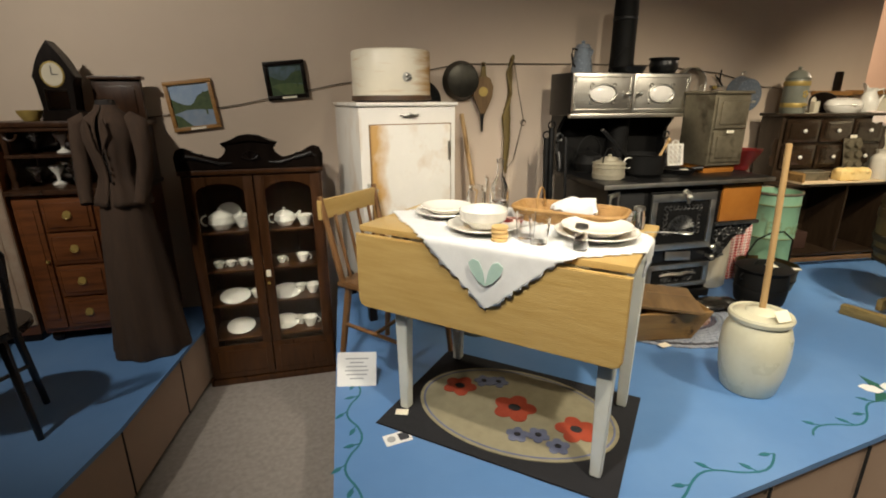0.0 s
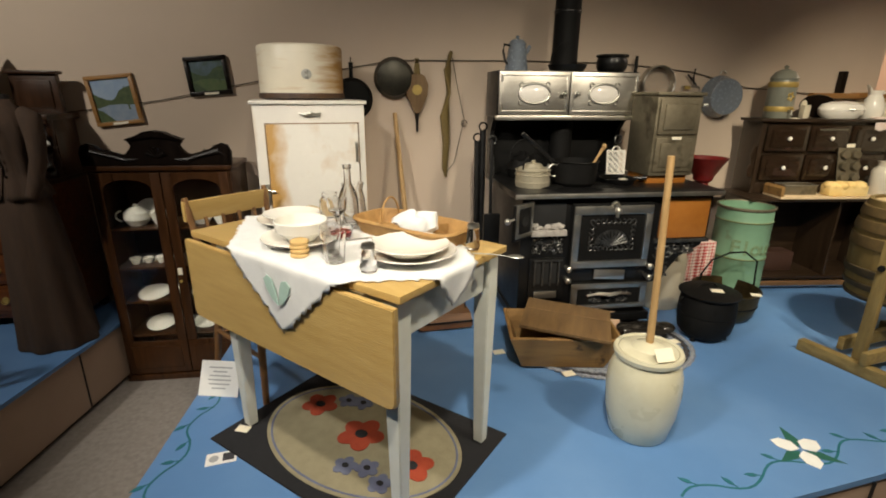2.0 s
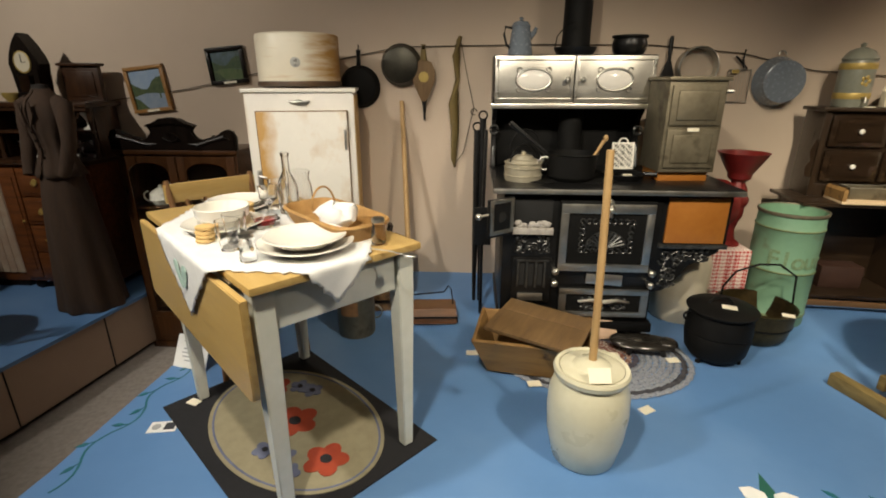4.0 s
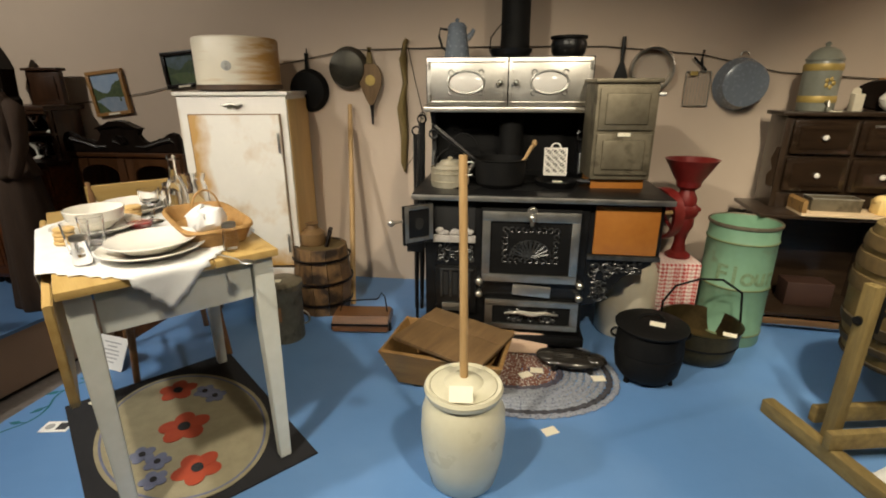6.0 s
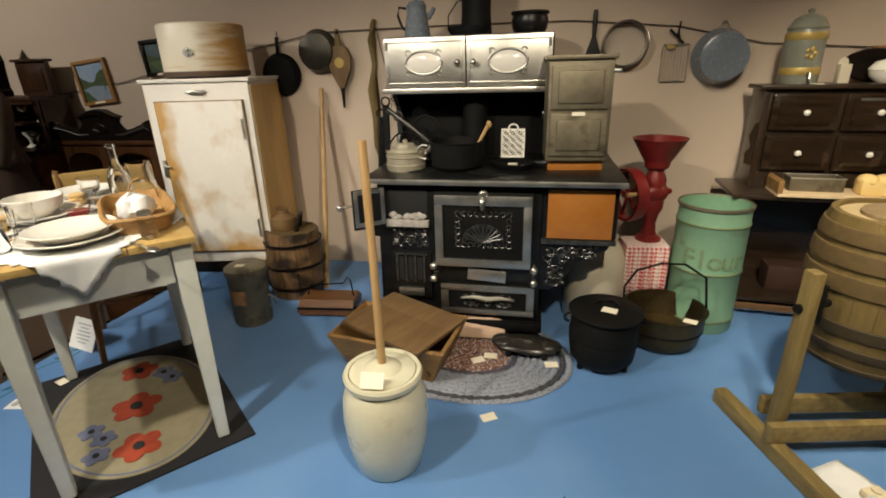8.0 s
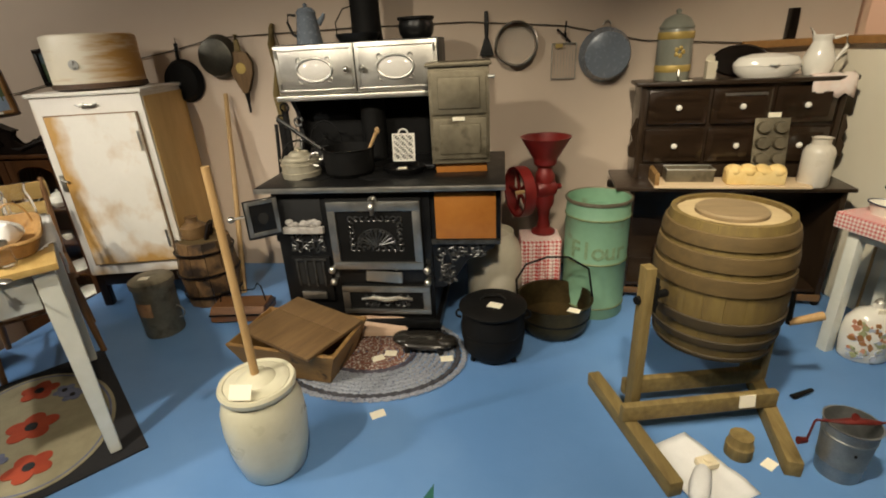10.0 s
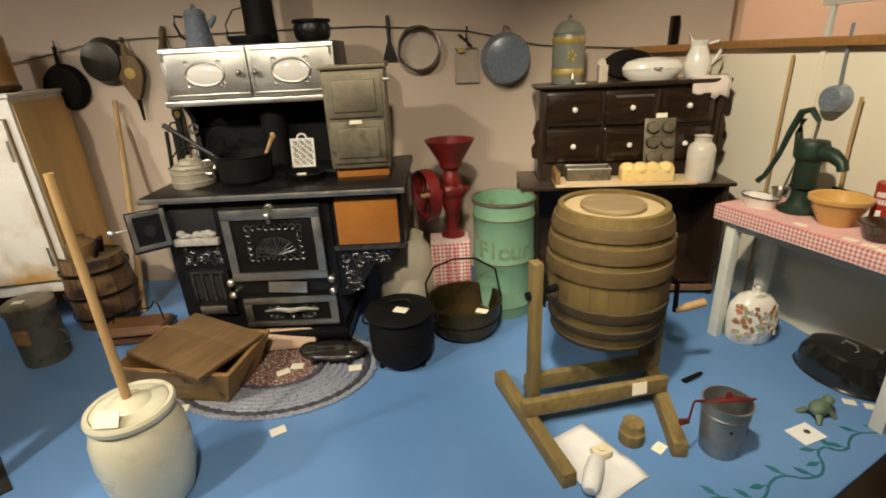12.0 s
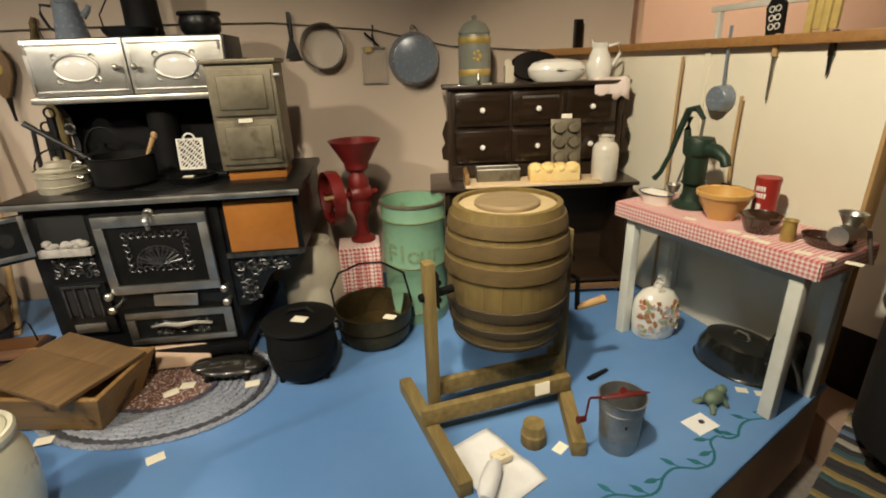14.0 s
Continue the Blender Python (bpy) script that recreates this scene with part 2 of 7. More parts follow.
# dark brown for the unseen south wall, chosen to weaken bounced light
BOUNCEW = mat("bounce_cut_brown", (.16, .12, .09), .85, 0, (.13, .10, .075), 1.2, .3)
PINKW = mat("far_pink_wall", (.66, .47, .34), .85, 0, (.60, .42, .30), 1, .3)

# ---- mesh helpers ----


def V(*a):
    return Vector(a)


def box(bm, x0, x1, y0, y1, z0, z1, bev=.003, m=None):
    vs = [bm.verts.new((x, y, z)) for x in (x0, x1) for y in (y0, y1) for z in (z0, z1)]
    fs = [bm.faces.new([vs[i] for i in q]) for q in ((0, 1, 3, 2), (4, 6, 7, 5), (0, 4, 5, 1), (2, 3, 7, 6), (0, 2, 6, 4), (1, 5, 7, 3))]
    if m is not None:
        bmesh.ops.transform(bm, matrix=m, verts=vs)
    if bev:
        es = list({e for f in fs for e in f.edges})
        bmesh.ops.bevel(bm, geom=es, offset=bev, segments=2, affect="EDGES", profile=.6)
    return bm


def lathe(bm, prof, seg=32, m=None, sx=1., sy=1., a0=0., a1=2 * math.pi):
    """Turns (radius, height) pairs round z."""
    m = m or Matrix()
    full = abs(a1 - a0 - 2 * math.pi) < 1e-6
    n = seg if full else seg + 1
    rings = []
    for r, z in prof:
        if r < 1e-5 and full:
            rings.append([bm.verts.new(m @ V(0, 0, z))])
        else:
            rings.append([bm.verts.new(m @ V(r * sx * math.cos(a0 + (a1 - a0) * i / seg), r * sy * math.sin(a0 + (a1 - a0) * i / seg), z)) for i in range(n)])
    for p, q in zip(rings, rings[1:]):
        for i in range(seg):
            j = (i + 1) % n
            vs = [p[i % len(p)], p[j % len(p)], q[j % len(q)], q[i % len(q)]]
            u = []
            for w in vs:
                if w not in u:
                    u.append(w)
            if len(u) > 2:
                bm.faces.new(u)
    return bm


def tube(bm, pts, r, seg=8, flat=1.):
    """A round bar along a line of points; r may be a list."""
    pts = [Vector(p) for p in pts]
    rs = r if isinstance(r, (list, tuple)) else [r] * len(pts)
    up = V(0, 0, 1)
    rings = []
    for i, p in enumerate(pts):
        d = (pts[min(i + 1, len(pts) - 1)] - pts[max(i - 1, 0)]).normalized()
        a = d.cross(up)
        if a.length < .05:
            a = d.cross(V(0, 1, 0))
        a.normalize()
        b = a.cross(d)
        rings.append([bm.verts.new(p + rs[i] * (math.cos(2 * math.pi * k / seg) * a + flat * math.sin(2 * math.pi * k / seg) * b)) for k in range(seg)])
    for p, q in zip(rings, rings[1:]):
        for k in range(seg):
            bm.faces.new((p[k], p[(k + 1) % seg], q[(k + 1) % seg], q[k]))
    bm.faces.new(rings[0][::-1])
    bm.faces.new(rings[-1])
    return bm


def prism(bm, poly, z0, z1, m=None, bev=0.):
    m = m or Matrix()
    lo = [bm.verts.new(m @ V(x, y, z0)) for x, y in poly]
    hi = [bm.verts.new(m @ V(x, y, z1)) for x, y in poly]
    fs = [bm.faces.new(lo[::-1]), bm.faces.new(hi)]
    n = len(poly)
    for i in range(n):
        fs.append(bm.faces.new((lo[i], lo[(i + 1) % n], hi[(i + 1) % n], hi[i])))
    if bev:
        bmesh.ops.bevel(bm, geom=list(fs[1].edges) + list(fs[0].edges), offset=bev, segments=2, affect="EDGES")
    return bm


def ball(bm, x, y, z, rx, ry=None, rz=None, seg=16):
    ry, rz = ry or rx, rz or rx
    return lathe(bm, [(math.sin(math.pi * i / 8), -math.cos(math.pi * i / 8)) for i in range(9)], seg, Matrix.Translation((x, y, z)) @ Matrix.Diagonal((rx, ry, rz, 1)))


def arc(cx, cz, r, a0, a1, n, y=0., rz=None):
    """Points of an arc in the xz plane, angles in degrees."""
    rz = rz or r
    return [(cx + r * math.cos(radians(a0 + (a1 - a0) * i / n)), y, cz + rz * math.sin(radians(a0 + (a1 - a0) * i / n))) for i in range(n + 1)]


def oval(rx, ry, n=40):
    return [(rx * math.cos(2 * math.pi * i / n), ry * math.sin(2 * math.pi * i / n)) for i in range(n)]


UPXZ = Matrix.Rotation(radians(90), 4, "X")  # lays an xy outline upright, its depth along -y


def bake(name, bm, material, smooth=35):
    bmesh.ops.recalc_face_normals(bm, faces=bm.faces)
    me = bpy.data.meshes.new(name)
    bm.to_mesh(me)
    bm.free()
    me.materials.append(material)
    if smooth:
        me.polygons.foreach_set("use_smooth", [True] * len(me.polygons))
        me.set_sharp_from_angle(angle=radians(smooth))
    return me


def thing(name, label, category, x=0, y=0, z=0, rz=0, group="", rx=0, ry=0):
    ob = new(name)
    ob.empty_display_size = .05
    ob.matrix_world = pose(x, y, z, rx, ry, rz)
    return tagged(ob, label, category, group)


def part(name, bm, material, parent, label="", smooth=35):
    ob = new(name, bake(name, bm, material, smooth))
    ob.parent = parent
    return tagged(ob, label) if label else ob


def solo(name, bm, material, label, category, x=0, y=0, z=0, rz=0, group="", rx=0, ry=0, kind="", smooth=35):
    ob = new(name, bake(name, bm, material, smooth))
    ob.matrix_world = pose(x, y, z, rx, ry, rz)
    return tagged(ob, label, category, group, kind)


def bm_():
    return bmesh.new()


# ---- structure ----
WALLY, HALL, LEFTZ = 3.15, -.42, -.05
solo("floor", box(bm_(), -6, 9, -4, 6, HALL - .1, HALL, 0), CARPET, "gray carpet of the gallery aisle", "floor", kind="structure")
solo("wall_north", box(bm_(), -6.2, 4.50, WALLY, WALLY + .15, HALL, CEIL, 0), WALLP, "warm beige painted gallery wall", "wall", kind="structure")
# Never in view; closes the room and is kept dark against bounce.
solo("wall_south", box(bm_(), -6.2, 9.2, -4.15, -4, HALL, CEIL, 0), BOUNCEW, "unseen wall behind the aisle, dark brown to cut bounce light", "wall", kind="structure")
solo("wall_west", box(bm_(), -6.2, -6, -4, WALLY, HALL, CEIL, 0), WALLP, "beige end wall", "wall", kind="structure")
solo("wall_east", box(bm_(), 9, 9.2, -4, 6, HALL, CEIL, 0), PINKW, "pinkish lit far wall", "wall", kind="structure")
solo("wall_far", box(bm_(), 4.50, 9, 4.9, 5.05, HALL, CEIL, 0), PINKW, "pinkish wall of the next room", "wall", kind="structure")
solo("wall_return", box(bm_(), 4.50, 4.64, WALLY + .15, 4.9, HALL, CEIL, 0), PINKW, "wall end beside the next room", "wall", kind="structure")
solo("ceiling", box(bm_(), -6.2, 9.2, -4.2, 6, CEIL, CEIL + .1, 0), CEILP, "pale painted ceiling", "ceiling", kind="structure")

# main display platform
plat = tagged(new("platform"), "raised display platform, blue top and tan sides", "platform", kind="structure")
EDGE = [(.33, 3.15), (.24, 1.3), (.19, .93), (1.34, .99), (2.9, 1.20), (3.88, 1.29), (4.74, 1.76), (4.80, 3.15)]
part("platform_top", prism(bm_(), EDGE, -.025, 0, bev=.003), BLUE, plat, "blue painted top")
cx, cy = 2.4, 2.2
INN = [(cx + (x - cx) * .996, cy + (y - cy) * .99) for x, y in EDGE]
part("platform_side", prism(bm_(), INN, HALL + .03, -.025), TAN, plat, "tan panel sides")
part("platform_plinth", prism(bm_(), [(cx + (x - cx) * .985, cy + (y - cy) * .97) for x, y in EDGE], HALL, HALL + .03), BLACK, plat)
# panel seams of the front
for t in (.2, .55, .9):
    x, y = 1.34 + t * 1.5, .99 + t * .20
    part("panel_seam", box(bm_(), -.002, .002, -.006, .004, HALL + .03, -.03, 0, pose(x, y + .004, 0, 0, 0, 8)), BLACK, plat)

left = tagged(new("platform_left"), "raised blue display platform with tan panel sides", "platform", kind="structure")
LE = [(-.40, 3.15), (-.42, 2.9), (-.57, 1.92), (-.70, 1.45), (-1.15, .1), (-6, .1), (-6, 3.15)]
part("platform_top", prism(bm_(), LE, LEFTZ - .02, LEFTZ, bev=.003), BLUE, left, "blue painted top")
part("platform_side", prism(bm_(), [(x - .012, y) for x, y in LE], HALL + .03, LEFTZ - .02), TAN, left, "tan panel sides")
part("platform_plinth", prism(bm_(), [(x - .04, y) for x, y in LE], HALL, HALL + .03), BLACK, left)
for y in (1.25, 1.95, 2.5):
    x = -.57 + (y - 1.92) * (.155 if y > 1.92 else .28) - .011
    part("panel_seam", box(bm_(), -.004, .004, -.002, .002, HALL + .03, LEFTZ - .022, 0, pose(x, y, 0)), BLACK, left)

# partition with ledge on the right
PA, PB = V(4.36, 3.15, 0), V(4.67, 1.76, 0)
PD = (PB - PA).normalized()
PROT = math.degrees(math.atan2(PD.y, PD.x))
PLEN = (PB - PA).length
pw = tagged(new("wall_partition"), "cream hardboard partition with a wooden ledge", "wall", kind="structure")
pw.matrix_world = pose(PA.x, PA.y, 0, 0, 0, PROT)
for i in range(2):
    part("hardboard_panel", box(bm_(), i * PLEN / 2 + .002, (i + 1) * PLEN / 2 - .002, 0, .05, HALL, 1.21, .002), PEG, pw)
part("batten", box(bm_(), PLEN * .5 - .012, PLEN * .5 + .012, -.008, -.0005, 0, 1.20, .002), PEG, pw)
part("ledge", box(bm_(), -.02, PLEN, -.04, .07, 1.21, 1.245, .005), LEDGE, pw, "brown wooden ledge")
part("end_post", box(bm_(), PLEN, PLEN + .014, -.008, .055, -.20, 1.209, .003), STICK, pw, "pale wooden end strip")
solo("trim_ledge", box(bm_(), 3.98, 4.35, WALLY - .05, WALLY - .001, 1.205, 1.24, .004), LEDGE, "brown wooden ledge strip on the wall", "trim", kind="structure")

# ---- drop-leaf table and what stands on it ----
TX, TY, TR, TH = .985, 1.59, -44, .755
table = thing("drop_leaf_table", "pine drop-leaf table with white painted legs and apron", "table", TX, TY, 0, TR)
TL0, TL1, TW = -.56, .40, .262
for k in range(3):
    y0 = -TW + k * 2 * TW / 3
    part("top_board", box(bm_(), TL0, TL1, y0 + .0012, y0 + 2 * TW / 3 - .0012, TH - .022, TH, .004), PINE, table)
for x in (-.40, .35):
    for y in (-.22, .22):
        b = bm_()
        vs = []
        for z, h in ((.012, .018), (.60, .028), (TH - .022, .028)):
            vs.append([b.verts.new((x + sx * h, y + sy * h, z)) for sx, sy in ((-1, -1), (1, -1), (1, 1), (-1, 1))])
        for p, q in zip(vs, vs[1:]):
            for i in range(4):
                b.faces.new((p[i], p[(i + 1) % 4], q[(i + 1) % 4], q[i]))
        b.faces.new(vs[0][::-1])
        b.faces.new(vs[-1])
        bmesh.ops.bevel(b, geom=list(b.edges), offset=.003, segments=2, affect="EDGES")
        part("leg", b, WHITEP, table, "white painted tapered leg")
for x in (-.40, .35):
    part("apron", box(bm_(), x - .011, x + .011, -.187, .187, TH - .145, TH - .023, .002), WHITEP, table)
for y in (-.22, .22):
    part("apron", box(bm_(), -.367, .317, y - .011, y + .011, TH - .145, TH - .023, .002), WHITEP, table)
leaf = part("drop_leaf", prism(bm_(), [(TL0, 0), (TL1, 0), (TL1, -.258), (TL1 - .008, -.277), (TL1 - .027, -.285), (TL0 + .027, -.285), (TL0 + .008, -.277), (TL0, -.258)], -.01, .01, pose(0, -TW - .014, TH - .026, 90, 0, 0), .003), PINE, table, "hanging pine leaf")
for x in (-.30, .25):
    part("hinge", box(bm_(), x - .03, x + .03, -TW - .003, -TW + .03, TH - .0255, TH - .0225, 0), STEEL, leaf)

# cloth draped corner-wise
cb = bm_()
n, half = 60, .34
grid = []
for i in range(n + 1):
    row = []
    for j in range(n + 1):
        u, v = -half + 2 * half * i / n, -half + 2 * half * j / n
        u += (i in (0, n)) * .010 * noise.noise((j * 1.7, i, 5)) * 2.2
        v += (j in (0, n)) * .010 * noise.noise((i * 1.7, j, 9)) * 2.2
        x, y = (u - v) * .80 - .03, (u + v) * .7071 - .03
        z = TH + .002
        if y < -TW - .027:
            d = -TW - .027 - y
            z, y = z - d, -TW - .030 - .003 * math.sin(x * 24) * min(1, d * 8)
        elif y > TW + .004:
            d = y - TW - .004
            z, y = z - d, TW + .006 + .006 * math.sin(x * 30) * min(1, d * 8)
        if x > TL1 + .004:
            d = x - TL1 - .004
            z, x = z - d, TL1 + .007 + .012 * math.sin(y * 34) * min(1, d * 10)
        z += .0012 * noise.noise((u * 30, v * 30, 0)) + .0012
        row.append(cb.verts.new((x, y, z)))
    grid.append(row)
for i in range(n):
    for j in range(n):
        cb.faces.new((grid[i][j], grid[i + 1][j], grid[i + 1][j + 1], grid[i][j + 1]))
cloth = thing("tablecloth", "white linen cloth with green heart leaves, draped over the table", "tablecloth", TX, TY, 0, TR)
ob = part("cloth", cb, LINEN, cloth, smooth=80)
so = ob.modifiers.new("thick", "SOLIDIFY")
so.thickness, so.offset = .0022, 1
HEARTG = mat("sage_applique", (.46, .62, .55), .95, 0, (.38, .54, .47), 30, .4, .4, 300)
for s in (-1, 1):
    pts = [(0, -.07), (s * .025, -.058), (s * .05, -.028), (s * .06, 0), (s * .044, .014), (s * .023, .008), (s * .010, -.02)]
    part("applique_leaf", prism(bm_(), pts if s > 0 else pts[::-1], 0, .002, pose(-.03, -TW - .0362, TH - .055, 90, 0, 0)), HEARTG, cloth, "green heart leaf applique")


def on_table(u, v):
    p = pose(TX, TY, 0, 0, 0, TR) @ V(u, v, 0)
    return p.x, p.y, TH + .0062


def plate_bm(r, h=.022):
    return lathe(bm_(), [(0, 0), (r * .55, 0), (r * .62, .004), (r * .97, h), (r, h + .002), (r * .985, h + .005), (r * .6, .010), (0, .008)], 40)


def put(name, bm, material, label, category, u, v, dz=0, group="", rz=0):
    x, y, z = on_table(u, v)
    return solo(name, bm, material, label, category, x, y, z + dz, rz + TR, group)


put("dinner_plate", plate_bm(.135), CHINA, "large white china plate on the cloth", "plate", .24, -.03, group="plates on the table")
put("soup_plate", plate_bm(.115, .028), CHINA, "deep white soup plate stacked on a plate", "plate", .24, -.03, .012, group="plates on the table")
put("dinner_plate", plate_bm(.125), CHINA, "white china plate under a bowl", "plate", -.12, -.13, group="plates on the table")
put("serving_bowl", lathe(bm_(), [(0, 0), (.045, 0), (.05, .008), (.078, .030), (.084, .062), (.081, .064), (.073, .032), (.045, .012), (0, .010)], 36), CHINA, "white china bowl standing on a plate", "bowl", -.12, -.13, .013)
put("dinner_plate", plate_bm(.12), CHINA, "white china plate at the table's far end", "plate", -.34, .0, group="plates on the table")
put("soup_plate", plate_bm(.10, .026), CHINA, "deep white plate stacked on another", "plate", -.34, .0, .012, group="plates on the table")
for u, v in ((.10, -.19), (.04, -.15)):
    put("tumbler", lathe(bm_(), [(0, 0), (.026, 0), (.034, .085), (.031, .085), (.024, .008), (0, .008)], 24), GLASS, "clear glass tumbler with ridged sides", "glass", u, v, group="glasses")
for u, v in ((-.02, -.22), (-.22, -.02)):
    g = thing("butter_pat_stack", "small stack of yellow biscuits on the cloth", "biscuits", *on_table(u, v))
    for k in range(4):
        part("biscuit", lathe(bm_(), [(0, 0), (.024, 0), (.027, .003), (.027, .009), (.022, .012), (0, .012)], 20, Matrix.Translation((.002 * (k % 2), .001 * k, k * .0125))), mat("biscuit", (.70, .50, .22), .8, 0, (.60, .38, .14), 30, .4, .3, 90), g)
jd = thing("jam_dish", "small glass dish of red preserve with a red band", "dish", *on_table(-.06, -.02))
part("dish", lathe(bm_(), [(0, 0), (.028, 0), (.04, .03), (.042, .034), (.037, .032), (.024, .006), (0, .006)], 24), GLASS, jd)
part("preserve", lathe(bm_(), [(0, .007), (.026, .008), (.034, .024), (0, .027)], 24), mat("red_preserve", (.38, .025, .015), .2, 0, (.22, .012, .008), 30, .5, .1, 60, coat=.4), jd, "red preserve")
# basket with napkin and bottle behind
bx = thing("wicker_basket", "shallow wicker basket with a white napkin", "basket", *on_table(.10, .145), TR)


def round_rect(rx, ry, n=48):
    out = []
    for i in range(n + 1):
        c, q = math.cos(2 * math.pi * i / n), math.sin(2 * math.pi * i / n)
        out.append((rx * math.copysign(abs(c) ** .45, c), ry * math.copysign(abs(q) ** .45, q)))
    return out


for k in range(6):
    rr = round_rect(.185 + .003 * k, .078 + .003 * k)
    wob = [(x, y, .006 + .007 * k + .001 * (-1) ** i) for i, (x, y) in enumerate(rr)]
    part("woven_strand", tube(bm_(), wob, .0062, 6), WICKER, bx)
part("basket_floor", prism(bm_(), round_rect(.185, .078)[:-1], 0, .006), WICKER, bx)
for k in range(0, 48, 2):
    (x, y), (x2, y2) = round_rect(.183, .076)[k], round_rect(.204, .097)[k]
    part("stake", tube(bm_(), [(x, y, 0), (x2, y2, .046)], .0038, 5), WICKER, bx)
part("basket_handle", tube(bm_(), [(-.12, .045 * math.cos(q) + .03, .035 + .075 * math.sin(q)) for q in [math.pi * i / 16 for i in range(17)]], .0035, 6), WICKER, bx, "thin arched handle")
part("basket_rim", tube(bm_(), [(x, y, .047) for x, y in round_rect(.205, .098)], .007, 6), WICKER, bx)
nb = bm_()
ball(nb, 0, 0, .048, .085, .055, .04, 40)
for v_ in nb.verts:
    v_.co += V(1, .8, 1) * (.020 * noise.noise(v_.co * 22) + .008 * noise.noise(v_.co * 60))
solo("napkin", nb, LINEN, "crumpled white napkin lying in the basket", "napkin", *on_table(.12, .145), TR)
put("glass_bottle", lathe(bm_(), [(0, 0), (.033, 0), (.036, .01), (.036, .09), (.028, .12), (.013, .15), (.012, .20), (.015, .203), (.015, .215), (.010, .215), (.009, .15), (.03, .09), (.03, .008), (0, .006)], 28), GLASS, "tall clear glass bottle standing on the table", "bottle", -.17, .12)
put("glass_jar", lathe(bm_(), [(0, 0), (.034, 0), (.037, .01), (.037, .075), (.028, .09), (.028, .105), (.024, .105), (.033, .075), (.033, .01), (0, .008)], 28), GLASS, "clear glass jar with a narrow neck", "jar", -.27, .12)
put("glass_pitcher", lathe(bm_(), [(0, 0), (.04, 0), (.048, .03), (.044, .08), (.036, .11), (.042, .135), (.039, .135), (.033, .11), (.04, .08), (.044, .03), (.036, .008), (0, .008)], 28), GLASS, "clear pressed glass cream pitcher", "pitcher", -.22, .19)
put("goblet", lathe(bm_(), [(0, 0), (.03, 0), (.03, .004), (.006, .012), (.006, .05), (.03, .075), (.034, .115), (.031, .115), (.026, .078), (0, .06)], 26), GLASS, "clear stemmed glass beside the bottle", "glass", -.13, .03, group="glasses")
sh = thing("salt_shaker", "glass salt shaker with a dark lid", "shaker", *on_table(.34, .15))
part("body", lathe(bm_(), [(0, 0), (.02, 0), (.023, .01), (.018, .06), (.018, .066), (0, .066)], 18), GLASS, sh)
part("lid", lathe(bm_(), [(.019, .066), (.020, .068), (.018, .078), (0, .083)], 18), STEEL, sh)
copy_thing(sh, pose(*on_table(.23, -.19)))
fk = bm_()
tube(fk, [(0, 0, .003), (.05, 0, .004), (.10, .002, .003)], [.003, .0035, .004], 6, .5)
for k in range(3):
    tube(fk, [(.10, (k - 1) * .006, .003), (.145, (k - 1) * .006, .004)], .0016, 5)
part_ = solo("table_fork", fk, STEEL, "steel table fork lying on the cloth", "fork", *on_table(-.03, -.05), TR + 60)
sp = bm_()
tube(sp, [(0, 0, .003), (.06, 0, .006), (.11, 0, .004)], [.004, .003, .003], 6, .5)
ball(sp, .13, 0, .005, .024, .015, .005, 14)
solo("table_spoon", sp, STEEL, "dark steel spoon lying by the plate", "spoon", *on_table(.37, .10), TR + 20)

# hooked floral rug
rug = thing("hooked_rug", "hooked wool rug, beige oval with red flowers on black", "rug", .96, 1.59, 0, -40)
part("rug_border", prism(bm_(), [(-.455, -.31), (.43, -.33), (.45, .30), (-.44, .32)], 0, .007, bev=.002), RUGK, rug, "black rug field")
part("rug_oval", prism(bm_(), oval(.40, .275, 56), .007, .0095), RUGB, rug, "beige oval field")
rim = bm_()
tube(rim, [(x, y, .0095) for x, y in oval(.383, .258, 64) + [(.383, 0)]], .004, 6, .4)
part("rug_line", rim, RUGU, rug)


def flower(x, y, r, m, turn=0., n=5):
    for k in range(n):
        a = turn + 2 * math.pi * k / n
        pts = [(x + math.cos(a) * r * (.55 + .5 * math.cos(q)) - math.sin(a) * r * .42 * math.sin(q), y + math.sin(a) * r * (.55 + .5 * math.cos(q)) + math.cos(a) * r * .42 * math.sin(q)) for q in [2 * math.pi * i / 14 for i in range(14)]]
        part("petal", prism(bm_(), pts, .009 + .0004 * k, .0115 + .0004 * k), m, rug)
    part("flower_heart", prism(bm_(), [(x + u, y + v) for u, v in oval(r * .3, r * .25, 14)], .011, .0145), RUGK, rug)


flower(.0, .0, .085, RUGR, .3)
flower(.25, -.03, .075, RUGR, .8)
flower(-.26, .05, .07, RUGR, .2)
for x, y in ((.13, -.12), (.21, -.15), (.06, -.15), (-.12, .15), (-.18, .13)):
    flower(x, y, .042, RUGU, x * 9)

# chair at the far side of the table
chair = thing("wooden_chair", "elm spindle-back chair tucked behind the table", "chair", .575, 2.10, 0, 46)
part("seat", prism(bm_(), [(-.20, -.19), (.20, -.19), (.18, .19), (-.18, .19)], .40, .428, bev=.006), CHAIRW, chair)
for sx in (-1, 1):
    part("front_leg", tube(bm_(), [(sx * .16, -.15, .40), (sx * .19, -.18, .0)], [.017, .013], 10), CHAIRW, chair)
    part("back_leg", tube(bm_(), [(sx * .15, .15, .40), (sx * .18, .20, 0)], [.017, .013], 10), CHAIRW, chair)
    part("back_post", tube(bm_(), [(sx * .165, .17, .42), (sx * .185, .25, .80)], [.015, .012], 10), CHAIRW, chair)
part("crest_rail", box(bm_(), -.20, .20, .235, .257, .70, .785, .006), PINE, chair)
